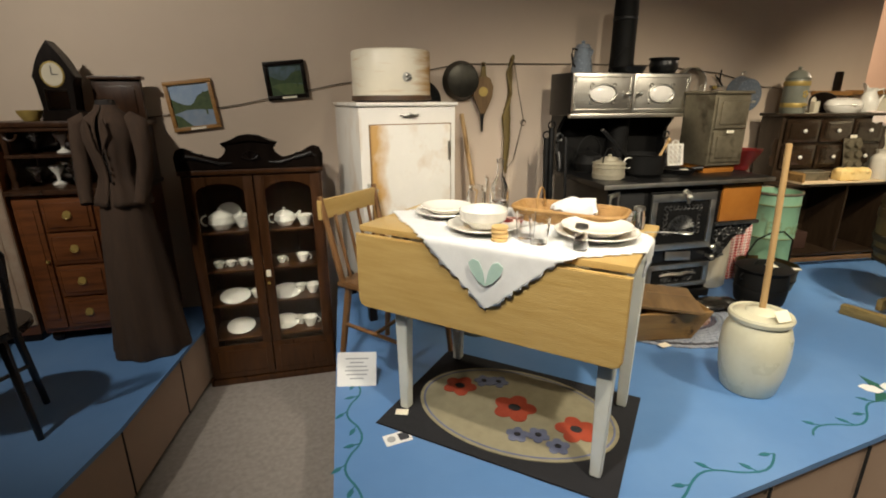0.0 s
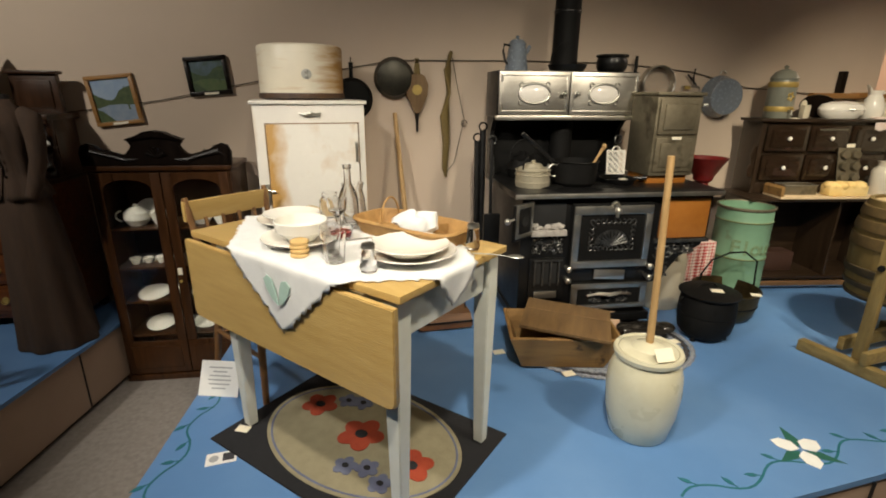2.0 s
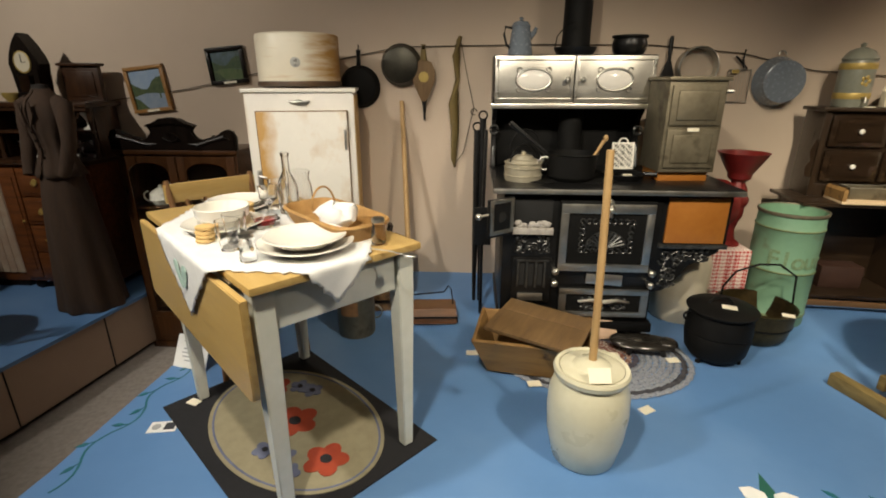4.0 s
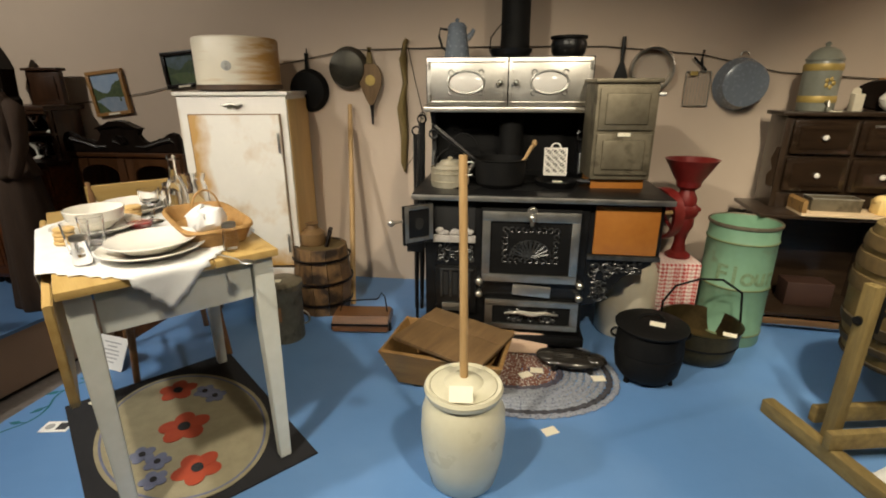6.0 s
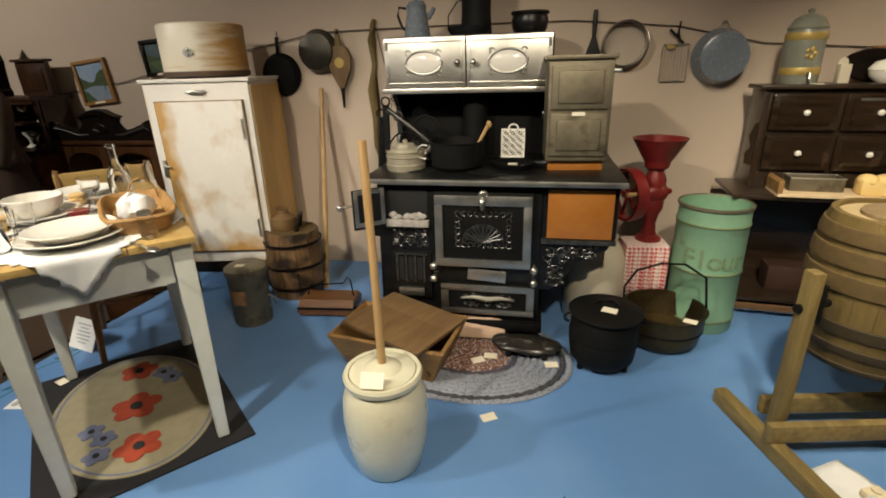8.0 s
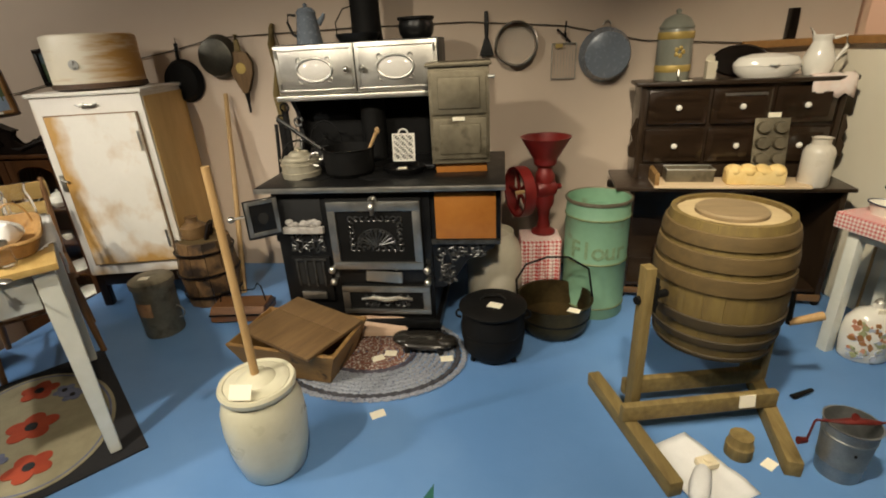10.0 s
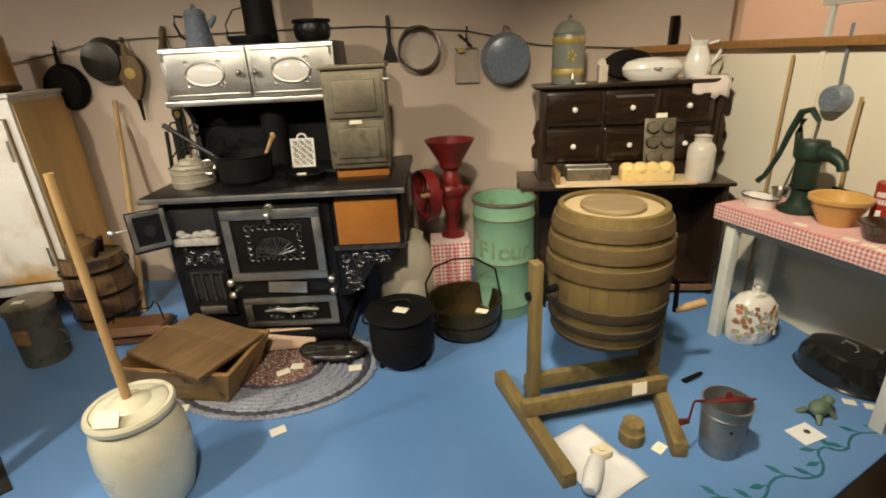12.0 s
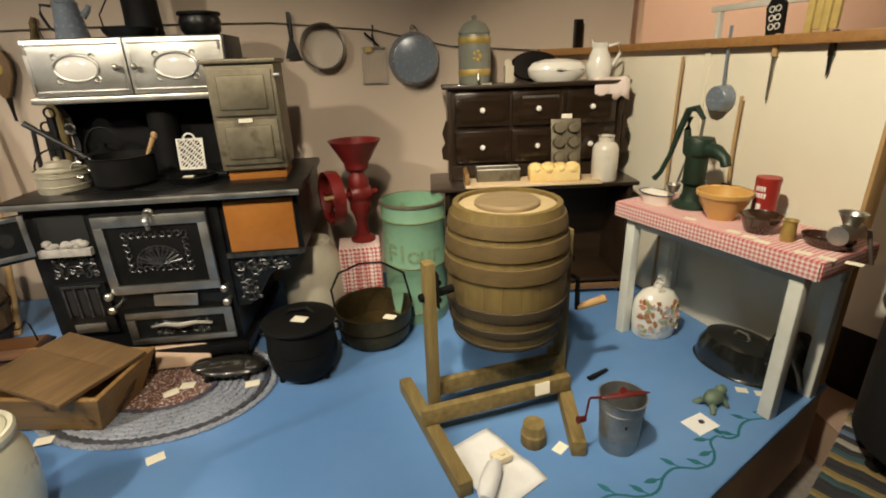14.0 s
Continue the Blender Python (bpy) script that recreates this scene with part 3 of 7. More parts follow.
for k in range(4):
    x = -.105 + .07 * k
    part("spindle", tube(bm_(), [(x, .175, .425), (x * 1.1, .235, .71)], .008, 8), CHAIRW, chair)
for sx in (-1, 1):
    part("stretcher", tube(bm_(), [(sx * .175, -.165, .20), (sx * .167, .176, .22)], .009, 8), CHAIRW, chair)
part("stretcher", tube(bm_(), [(-.17, 0, .21), (.17, 0, .21)], .009, 8), CHAIRW, chair)

# ---- ice box with cake tin ----
ice = thing("ice_box", "white painted ice box with rust stains and a worn door", "ice box", .692, 2.83, 0, 11)
IW, ID, I0, I1 = .265, .25, .20, 1.160
part("body", box(bm_(), -IW, IW, -ID, ID, I0, I1, .006), ICEP, ice)
part("side_panel", box(bm_(), IW - .004, IW + .004, -ID + .02, ID, I0 + .01, I1 - .02, .001), ICESIDE, ice, "yellowed side")
part("top_slab", box(bm_(), -IW - .012, IW + .012, -ID - .012, ID, I1, I1 + .018, .005), ICEP, ice)
door = part("door", box(bm_(), -.212, .228, -ID - .022, -ID, .27, 1.068, .007), ICEDOOR, ice, "white door with rust along its edge")
fr = bm_()
for a in ((-.217, -.2125, .265, 1.073), (.2285, .233, .265, 1.073), (-.2125, .2285, 1.0685, 1.073), (-.2125, .2285, .265, .2695)):
    box(fr, a[0], a[1], -ID - .014, -ID - .001, a[2], a[3], .001)
part("door_edge", fr, mat("rust_edge", (.30, .19, .09), .7, .1, (.16, .09, .04), 20, .5), door, "rusted door edging")
for z in (.40, .93):
    part("hinge", box(bm_(), .210, .222, -ID - .027, -ID - .0225, z - .05, z + .05, .002), STEEL, door, "steel hinge")
lat = bm_()
box(lat, -.238, -.216, -ID - .02, -ID - .002, .69, .78, .003)
tube(lat, [(-.232, -ID - .022, .755), (-.19, -ID - .034, .745)], .006, 8)
part("latch", lat, STEEL, door, "steel latch")
hl = bm_()
tube(hl, [(-.05, -ID - .006, 1.118), (-.025, -ID - .018, 1.112), (0, -ID - .020, 1.120), (.025, -ID - .018, 1.112), (.05, -ID - .006, 1.118)], [.005, .006, .008, .006, .005], 8)
box(hl, -.04, .04, -ID - .004, -ID, 1.108, 1.118, .001)
part("drawer_pull", hl, STEEL, ice)
for sx in (-1, 1):
    for sy in (-1, 1):
        part("leg", box(bm_(), sx * (IW - .03) - .022, sx * (IW - .03) + .022, sy * (ID - .03) - .022, sy * (ID - .03) + .022, 0, I0, .004), DARKV, ice, "dark wooden leg")
part("base_rail", box(bm_(), -IW + .05, IW - .05, -ID + .012, -ID + .03, .13, I0, .003), DARKW, ice)

tin = thing("cake_tin", "round cream enamel tin with a dark rim for the gap beneath", "tin", .685, 2.79, I1 + .018, 8)
part("body", lathe(bm_(), [(0, .012), (.185, .012), (.19, .02), (.19, .235), (.186, .243), (.175, .247), (0, .25)], 48), CAKET, tin)
# Dark rim paints the shade of the gap between tin and ice box.
part("base_rim", lathe(bm_(), [(0, 0), (.17, 0), (.196, .010), (.1945, .030), (.19, .032)], 48), mat("gap_shade_rim", (.10, .05, .02), .6, 0, (.02, .012, .008), 14, .5), tin, "dark rim coloured as the shaded gap beneath")
k = bm_()
for z in (.105, .125):
    ball(k, .02, -.190, z, .009, .006, .009, 12)
lathe(k, [(0, 0), (.022, 0), (.022, .003), (0, .004)], 20, pose(.02, -.188, .115, 90, 0, 0))
part("latch_knob", k, STEEL, tin)
for o in tin.children:
    o.data.transform(Matrix.Diagonal((1.1, 1.1, 1.05, 1)))

# ---- kitchen range ----
st = thing("kitchen_range", "black cast-iron cooking range with nickel trim", "stove", 0, 0, 0, 0)
SX0, SX1, SF, SB, STOP = 1.72, 2.77, 2.30, 2.92, .765
SM = 2.465  # where the oven body ends and the reservoir begins
part("body", box(bm_(), SX0 + .03, SM, SF, SB, .10, STOP - .03, .006), IRON, st)
part("cook_top", box(bm_(), SX0 - .02, SX1 + .02, SF - .04, SB, STOP - .03, STOP, .008), IRON, st)
part("top_edge", box(bm_(), SX0 - .02, SX1 + .02, SF - .050, SF - .0405, STOP - .026, STOP - .004, .003), STEEL, st, "polished steel edge")
for cxx, cyy in ((1.92, 2.45), (2.2, 2.45), (1.92, 2.68), (2.2, 2.68)):
    part("stove_lid", lathe(bm_(), [(0, .006), (.075, .006), (.085, .003), (.088, .0005), (0, .0005)], 32, Matrix.Translation((cxx, cyy, STOP))), IRONM, st)
part("base", box(bm_(), SX0 + .02, SM + .02, SF - .02, SB, .055, .10, .006), IRON, st)
for x in (SX0 + .06, SM - .03):
    for y in (SF + .03, SB - .06):
        part("foot", tube(bm_(), [(x, y, .058), (x, y - .01, .02), (x, y - .012, 0)], [.03, .018, .024], 10), IRON, st)
# oven door
OX0, OX1, OZ0, OZ1 = 2.005, 2.43, .365, .705
od = part("oven_door", box(bm_(), OX0, OX1, SF - .022, SF, OZ0, OZ1, .005), IRONM, st, "black oven door with nickel frame")
fr = bm_()
for a in ((OX0 + .005, OX1 - .005, OZ1 - .055, OZ1 - .012), (OX0 + .005, OX1 - .005, OZ0 + .006, OZ0 + .042), (OX0 + .005, OX0 + .04, OZ0 + .042, OZ1 - .055), (OX1 - .04, OX1 - .005, OZ0 + .042, OZ1 - .055)):
    box(fr, a[0], a[1], SF - .033, SF - .021, a[2], a[3], .003)
part("nickel_frame", fr, STEEL, od, "worn nickel frame")
# raised scrollwork on the door
random.seed(4)


def scroll(x0, x1, z0, z1, y, count, parent, name="scrollwork", material=IRON):
    for _ in range(count):
        x, z, r = random.uniform(x0, x1), random.uniform(z0, z1), random.uniform(.008, .02)
        s = random.uniform(0, 360)
        for xx, tw in ((x, 1), (x0 + x1 - x, -1)):
            pts = [(xx + tw * (px - x), py, pz) for px, py, pz in arc(x, z, r, s, s + 250, 8, y)]
            part("scroll", tube(bm_(), pts, [.0042] * 8 + [.006], 5), material, parent)
    for x in (x0, x1):
        for z in (z0, z1):
            part("boss", ball(bm_(), x, y, z, .009, .006, .009, 8), material, parent)


EMB = mat("rubbed_iron", (.13, .13, .125), .36, .7, (.03, .03, .03), 40, .6, .1, 60)
for k in range(26):
    u_ = k / 26 * .72
    if u_ < .22:
        x, z = 2.11 + u_, .612
    elif u_ < .36:
        x, z = 2.33, .612 - (u_ - .22)
    elif u_ < .58:
        x, z = 2.33 - (u_ - .36), .472
    else:
        x, z = 2.11, .472 + (u_ - .58)
    part("scroll", tube(bm_(), arc(x, z, .011, 37 * k, 37 * k + 260, 8, SF - .024), [.0035] * 8 + [.005], 5), EMB, od)
for r_ in (.088, .075):
    part("arch", tube(bm_(), [(2.22 + r_ * math.cos(radians(a_)), SF - .025, .49 + r_ * .85 * math.sin(radians(a_))) for a_ in range(0, 181, 12)], .0035, 5), EMB, od)
for k in range(11):
    a = radians(15 + 15 * k)
    fan = bm_()
    tube(fan, [(2.22, SF - .025, .485), (2.22 + .085 * math.cos(a), SF - .025, .485 + .075 * math.sin(a))], [.003, .006], 5)
    part("fan_rib", fan, EMB, od)
hd = bm_()
ball(hd, 2.22, SF - .06, .675, .017)
tube(hd, [(2.22, SF - .03, .70), (2.22, SF - .05, .70), (2.22, SF - .055, .64)], [.012, .012, .008], 10)
lathe(hd, [(0, 0), (.022, 0), (.020, .008), (0, .01)], 18, pose(2.22, SF - .022, .695, 90, 0, 0))
part("oven_handle", hd, NICKEL, od, "nickel ball handle")
for x, z in ((OX0 - .005, .37), (OX1 + .012, .37), (OX0 - .005, .31), (OX1 + .012, .31)):
    kb = bm_()
    tube(kb, [(x, SF, z), (x, SF - .035, z)], .010, 10)
    ball(kb, x, SF - .042, z, .017, .014, .017, 14)
    part("hinge_knob", kb, NICKEL, st, "nickel hinge knob")
pl = box(bm_(), -.085, .085, -.004, .004, -.026, .026, .003, pose(2.235, SF - .012, .325, -8, 4, 0))
part("name_plate", pl, NICKEL, st, "blank nickel plate")
ld = part("lower_door", box(bm_(), OX0 + .02, OX1 + .02, SF - .020, SF, .135, .285, .004), IRONM, st, "black lower door")
fr = bm_()
for a in ((OX0 + .024, OX1 + .016, .252, .281), (OX0 + .024, OX1 + .016, .138, .162), (OX0 + .024, OX0 + .058, .162, .252), (OX1 - .018, OX1 + .016, .162, .252)):
    box(fr, a[0], a[1], SF - .030, SF - .019, a[2], a[3], .003)
part("nickel_frame", fr, STEEL, ld, "worn nickel frame")
scroll(2.14, 2.34, .185, .225, SF - .022, 8, ld, material=EMB)
hb = bm_()
tube(hb, [(2.12, SF - .026, .215), (2.18, SF - .04, .228), (2.24, SF - .044, .222), (2.30, SF - .04, .228), (2.36, SF - .026, .215)], [.006, .009, .012, .009, .006], 8)
part("door_pull", hb, NICKEL, ld, "nickel pull")
# fire box on the left
# Flush black box in place of a recess, its depth shade painted on.
part("fire_opening_dark", box(bm_(), 1.795, 1.975, SF - .004, SF + .02, .58, .715, .002), BLACK, st)
ash = bm_()
random.seed(9)
for k in range(16):
    ball(ash, 1.80 + .17 * random.random(), SF - .012 + .008 * random.random(), .578 + .022 * random.random(), .018, .012, .012, 8)
box(ash, 1.79, 1.98, SF - .03, SF - .004, .545, .575, .004)
part("ash_ledge", ash, mat("pale_ash", (.45, .42, .38), .95, 0, (.25, .23, .21), 40, .5, .5, 120), st, "ash-covered ledge")
fd = part("fire_door", box(bm_(), -.145, 0, -.008, .008, -.09, .085, .004, pose(1.79, SF - .03, .64, 0, 0, 38)), IRON, st, "open fire door")
fr = bm_()
for a in ((-.14, -.122, -.082, .078), (-.022, -.004, -.082, .078), (-.122, -.022, .060, .078), (-.122, -.022, -.082, -.064)):
    box(fr, a[0], a[1], -.014, -.008, a[2], a[3], .002, pose(1.79, SF - .03, .645, 0, 0, 38))
part("door_frame", fr, STEEL, fd)
# flat black oval painting the dark inside of the hole
part("damper_hole_dark", prism(bm_(), oval(.022, .026, 20), .0085, .0095, pose(1.79, SF - .03, .64, 0, 0, 38) @ Matrix.Translation((-.07, 0, 0)) @ UPXZ), BLACK, fd)
kn = bm_()
tube(kn, [(1.675, SF - .12, .66), (1.64, SF - .155, .66)], .006, 8)
ball(kn, 1.635, SF - .158, .66, .015)
part("door_knob", kn, NICKEL, fd)
scroll(1.82, 1.96, .455, .52, SF - .004, 8, st, material=EMB)
gr = part("grate_door", box(bm_(), 1.80, 1.985, SF - .018, SF, .20, .425, .004), IRON, st, "slotted draught door")
# black strips laid on the door paint the dark of the slots
sl = bm_()
for k in range(3):
    box(sl, 1.835 + .042 * k, 1.859 + .042 * k, SF - .0195, SF - .0185, .29, .40, 0)
part("draught_slot_dark", sl, BLACK, gr)
bars = bm_()
for k in range(4):
    box(bars, 1.823 + .042 * k, 1.833 + .042 * k, SF - .026, SF - .0185, .28, .41, .002)
box(bars, 1.82, 1.97, SF - .026, SF - .0185, .41, .42, .002)
part("draught_bar", bars, EMB, gr)
part("ash_plate", box(bm_(), 1.83, 1.95, SF - .026, SF - .0185, .212, .25, .003), STEEL, gr)
# water reservoir with orange panel, bracket under it
part("reservoir", box(bm_(), SM, SX1, SF + .01, SB, .49, STOP - .03, .005), IRON, st)
part("orange_panel", box(bm_(), SM + .022, SX1 - .02, SF - .006, SF + .01, .51, STOP - .045, .003), ORANGE, st, "orange enamel panel")
part("panel_rail", box(bm_(), SM, SX1, SF - .012, SF + .01, .485, .505, .003), EMB, st)
br = [(SM, .485), (SX1 - .02, .485), (SX1 - .03, .46), (SX1 - .09, .43), (SX1 - .15, .40), (SX1 - .18, .35), (SX1 - .215, .30), (SM + .05, .265), (SM, .26)]
part("bracket", prism(bm_(), br, -.02, .0, pose(0, SF + .01, 0, 90, 0, 0), .002), IRON, st)
scroll(SM + .03, SM + .10, .30, .45, SF + .007, 11, st, material=EMB)
scroll(SM + .10, SM + .23, .43, .47, SF + .007, 7, st, material=EMB)
# back and warming closet
WC0, WC1, WCF, WZ0, WZ1 = 1.70, 2.49, 2.69, 1.095, 1.335
part("splash_back", box(bm_(), WC0 + .02, WC1 - .02, SB - .03, SB, STOP, WZ0, .003), IRONM, st)
for x in (WC0 + .015, WC1 - .015):
    sb = [(0, STOP), (.12, STOP), (.10, STOP + .06), (.075, STOP + .12), (.085, WZ0 - .08), (.16, WZ0), (0, WZ0)]
    part("side_bracket", prism(bm_(), sb, -.012, .012, Matrix.Translation((x, SB, 0)) @ Matrix.Rotation(radians(-90), 4, "Z") @ UPXZ, .002), IRON, st)
wc = part("warming_closet", box(bm_(), WC0, WC1, WCF, SB + .03, WZ0, WZ1, .006), IRON, st, "black warming closet")
part("closet_shelf_edge", box(bm_(), WC0 - .01, WC1 + .01, WCF - .03, WCF, WZ0 - .012, WZ0 + .012, .005), NICKEL, wc, "nickel edge")
for s in (0, 1):
    x0 = WC0 + .006 + s * .391
    dd = part("closet_door", box(bm_(), x0, x0 + .386, WCF - .018, WCF, WZ0 + .016, WZ1 - .006, .004), NICKEL, wc, "nickel plated door with an oval boss")
    bd = bm_()
    for a in ((x0 + .012, x0 + .374, WZ1 - .028, WZ1 - .020), (x0 + .012, x0 + .374, WZ0 + .03, WZ0 + .038), (x0 + .012, x0 + .02, WZ0 + .038, WZ1 - .028), (x0 + .366, x0 + .374, WZ0 + .038, WZ1 - .028)):
        box(bd, a[0], a[1], WCF - .021, WCF - .017, a[2], a[3], .0015)
    part("door_bead", bd, NICKEL, dd)
    ovx, ovz = x0 + .19, (WZ0 + WZ1) / 2 + .004
    ov = bm_()
    lathe(ov, [(0, .012), (.5, .010), (.85, .004), (1, 0)], 36, pose(ovx, WCF - .018, ovz, 90, 0, 0) @ Matrix.Diagonal((.08, .045, 1, 1)))
    # White base colour paints the bright reflection seen in the polished boss.
    part("oval_boss", ov, mat("boss_reflection_white", (.86, .83, .77), .12, 0, (.80, .76, .70), 8, .2, coat=.6), dd, "polished oval boss, its bright reflection coloured in white")
    rg = bm_()
    tube(rg, [(ovx + .086 * math.cos(q), WCF - .020, ovz + .051 * math.sin(q)) for q in [2 * math.pi * i / 40 for i in range(41)]], .006, 8)
    for sx in (-1, 1):
        for sz in (-1, 1):
            tube(rg, arc(ovx + sx * .072, ovz + sz * .045, .012, 0, 300, 8, WCF - .019), .004, 6)
    part("oval_frame", rg, STEEL, dd)
    kb = bm_()
    kx = x0 + (.352 if s == 0 else .034)
    tube(kb, [(kx, WCF - .016, ovz), (kx, WCF - .035, ovz)], .006, 8)
    ball(kb, kx, WCF - .042, ovz, .014)
    part("knob", kb, STEEL, dd)
    for z in (WZ0 + .05, WZ1 - .04):
        hx = x0 + (.012 if s == 0 else .374)
        part("hinge", tube(bm_(), [(hx, WCF - .022, z - .018), (hx, WCF - .022, z + .018)], .007, 8), STEEL, dd)
for x in (WC0 + .015, WC1 - .015):
    part("bracket_ornament", tube(bm_(), [(x, SB - .125, STOP + .01), (x, SB - .118, STOP + .07), (x, SB - .10, STOP + .11)], [.012, .009, .011], 8), EMB, st, "rubbed iron bracket ornament")
    part("bracket_ring", tube(bm_(), arc(x, STOP + .20, .022, 0, 330, 12, SB - .10), .006, 6), EMB, st)
# stove pipe
PX, PY = 2.12, 2.86
part("inner_pipe", lathe(bm_(), [(.062, STOP + .002), (.062, WZ0 - .014), (.056, WZ0 - .014), (.056, STOP + .002), (.062, STOP + .002)], 28, Matrix.Translation((PX, SB - .10, 0))), IRONM, st, "black smoke pipe behind the pots")
sp = part("stove_pipe", lathe(bm_(), [(0, 0), (.075, 0), (.070, .10), (.070, .36), (.066, .44), (0, .44)], 32, Matrix.Translation((PX, PY, WZ1))), IRONM, st, "black stove pipe")
part("pipe_collar", lathe(bm_(), [(.07, .30), (.075, .305), (.075, .315), (.07, .32)], 32, Matrix.Translation((PX, PY, WZ1))), IRON, sp)

# ---- things on the range ----


def coffee_pot(x, y, z, rz, s, material, label):
    o = thing("coffee_pot", label, "coffee pot", x, y, z, rz)
    part("body", lathe(bm_(), [(0, 0), (.062 * s, 0), (.064 * s, .008 * s), (.046 * s, .13 * s), (.048 * s, .14 * s), (0, .14 * s)], 28), material, o)
    part("lid", lathe(bm_(), [(.05 * s, .14 * s), (.035 * s, .16 * s), (.008 * s, .168 * s), (.012 * s, .178 * s), (0, .185 * s)], 28), material, o)
    part("spout", tube(bm_(), [(.05 * s, 0, .09 * s), (.075 * s, 0, .115 * s), (.085 * s, 0, .135 * s)], [.017 * s, .012 * s, .009 * s], 10), material, o)
    part("handle", tube(bm_(), [(-.05 * s, 0, .13 * s), (-.085 * s, 0, .135 * s), (-.092 * s, 0, .10 * s), (-.075 * s, 0, .05 * s), (-.056 * s, 0, .035 * s)], .006 * s, 8), BLACK, o, "black handle")
    return o


coffee_pot(1.835, 2.83, WZ1, 20, 1.0, GRANITE, "grey-blue graniteware coffee pot on the warming closet")
o = thing("bail_kettle", "shallow black iron kettle with a wire bail", "kettle", 2.10, 2.76, WZ1)
part("body", lathe(bm_(), [(0, 0), (.085, 0), (.10, .02), (.105, .035), (.098, .035), (.085, .012), (0, .012)], 32), IRON, o)
part("bail", tube(bm_(), [(-.10, 0, .03), (-.095, -.02, .085), (-.05, -.03, .14), (-.01, -.02, .15)], .003, 6), IRONM, o)
o = thing("iron_pot", "small black cast-iron pot with a lid", "pot", 2.375, 2.80, WZ1)
part("body", lathe(bm_(), [(0, 0), (.065, 0), (.08, .02), (.085, .055), (.078, .075), (.082, .08), (0, .082)], 32), IRON, o)
part("rim", lathe(bm_(), [(.08, .078), (.088, .082), (.086, .092), (.05, .094), (0, .094)], 32), IRONM, o)

tb = thing("tin_oven", "tall tin warming oven with two embossed doors", "oven", 2.59, 2.56, STOP + .045, 3)
part("body", box(bm_(), -.128, .128, -.115, .115, 0, .405, .005), TIN, tb)
for z0 in (.022, .213):
    d_ = part("door", box(bm_(), -.115, .115, -.127, -.115, z0, z0 + .175, .005), TIN, tb)
    part("embossed_panel", box(bm_(), -.088, .088, -.133, -.126, z0 + .024, z0 + .150, .006), TIN, d_)
part("top_rim", box(bm_(), -.138, .138, -.13, .12, .405, .422, .005), TIN, tb)
part("card", box(bm_(), -.03, .022, -.134, -.1285, .188, .203, 0), CARD, tb)
part("hinge_knob", tube(bm_(), [(.125, -.12, .36), (.150, -.125, .36)], .008, 8), STEEL, tb)
part("stand", box(bm_(), -.115, .115, -.09, .10, -.045, 0, .003), ORANGE, tb, "orange enamel stand")

KETN = mat("kettle_nickel", (.62, .57, .45), .42, .55, (.40, .36, .26), 8, .4, .08, 40)
o = thing("nickel_kettle", "dull nickel kettle with a black handle", "kettle", 1.845, 2.46, STOP, 30)
part("body", lathe(bm_(), [(0, 0), (.085, 0), (.088, .01), (.086, .075), (.07, .095), (.05, .10), (0, .10)], 36), KETN, o)
part("lid", lathe(bm_(), [(.052, .10), (.04, .115), (.01, .12), (.012, .13), (0, .135)], 28), KETN, o)
for z in (.022, .058, .080):
    part("band", lathe(bm_(), [(.087, z), (.0905, z + .002), (.0905, z + .006), (.087, z + .008)], 36), KETN, o)
part("spout", tube(bm_(), [(.07, 0, .05), (.11, 0, .075), (.125, 0, .10)], [.018, .012, .009], 10), STEEL, o)
part("bail", tube(bm_(), arc(0, .09, .075, 0, 180, 14), .004, 6), IRONM, o, "black wire bail")
o = thing("black_kettle", "sooty black iron kettle at the back of the range", "kettle", 1.88, 2.74, STOP)
part("body", lathe(bm_(), [(0, 0), (.08, 0), (.095, .05), (.07, .10), (.03, .115), (.012, .125), (.014, .14), (0, .145)], 28), IRONM, o)
part("bail", tube(bm_(), arc(0, .10, .08, 0, 180, 14, 0, .11), .005, 6), IRONM, o)
o = thing("saucepan", "deep black iron saucepan with a long handle", "pan", 2.075, 2.48, STOP)
part("body", lathe(bm_(), [(0, 0), (.095, 0), (.112, .02), (.118, .12), (.124, .125), (.116, .127), (.108, .03), (0, .012)], 40), IRONM, o)
part("handle", tube(bm_(), [(-.11, -.01, .11), (-.18, -.02, .17), (-.30, -.03, .265)], [.010, .009, .012], 8), IRON, o, "long iron handle")
hk = bm_()
tube(hk, arc(-.135, .085, .03, 60, 290, 10, -.06), .004, 6)
part("hook", hk, STEEL, o)
b = bm_()
tube(b, [(0, 0, 0), (.06, 0, .11), (.085, 0, .155)], [.008, .007, .009], 8)
ball(b, .092, 0, .166, .012, .012, .016, 10)
solo("wooden_spoon", b, STICK, "pale wooden spoon standing in the saucepan", "spoon", 2.13, 2.47, STOP + .03)
# openwork trivet
tv = thing("lace_trivet", "white openwork iron trivet propped upright", "trivet", 2.325, 2.52, STOP + .045, 0, rx=-8)
b = bm_()
for a in ((-.055, -.048, 0, .14), (.048, .055, 0, .14), (-.048, .048, 0, .007), (-.048, .048, .133, .14)):
    box(b, a[0], a[1], -.004, .004, a[2], a[3], .001)
tube(b, arc(0, .14, .022, 0, 180, 10), .004, 6)
part("frame", b, CHINA, tv)
lace = bm_()
for i in range(3):
    for j in range(4):
        tube(lace, arc(-.032 + .032 * i, .022 + .032 * j, .0135, 0, 360, 12), .0032, 5)
        tube(lace, [(-.048 + .032 * i, 0, .006 + .032 * j), (-.016 + .032 * i, 0, .038 + .032 * j)], .0025, 5)
part("lace", lace, CHINA, tv, "white openwork")
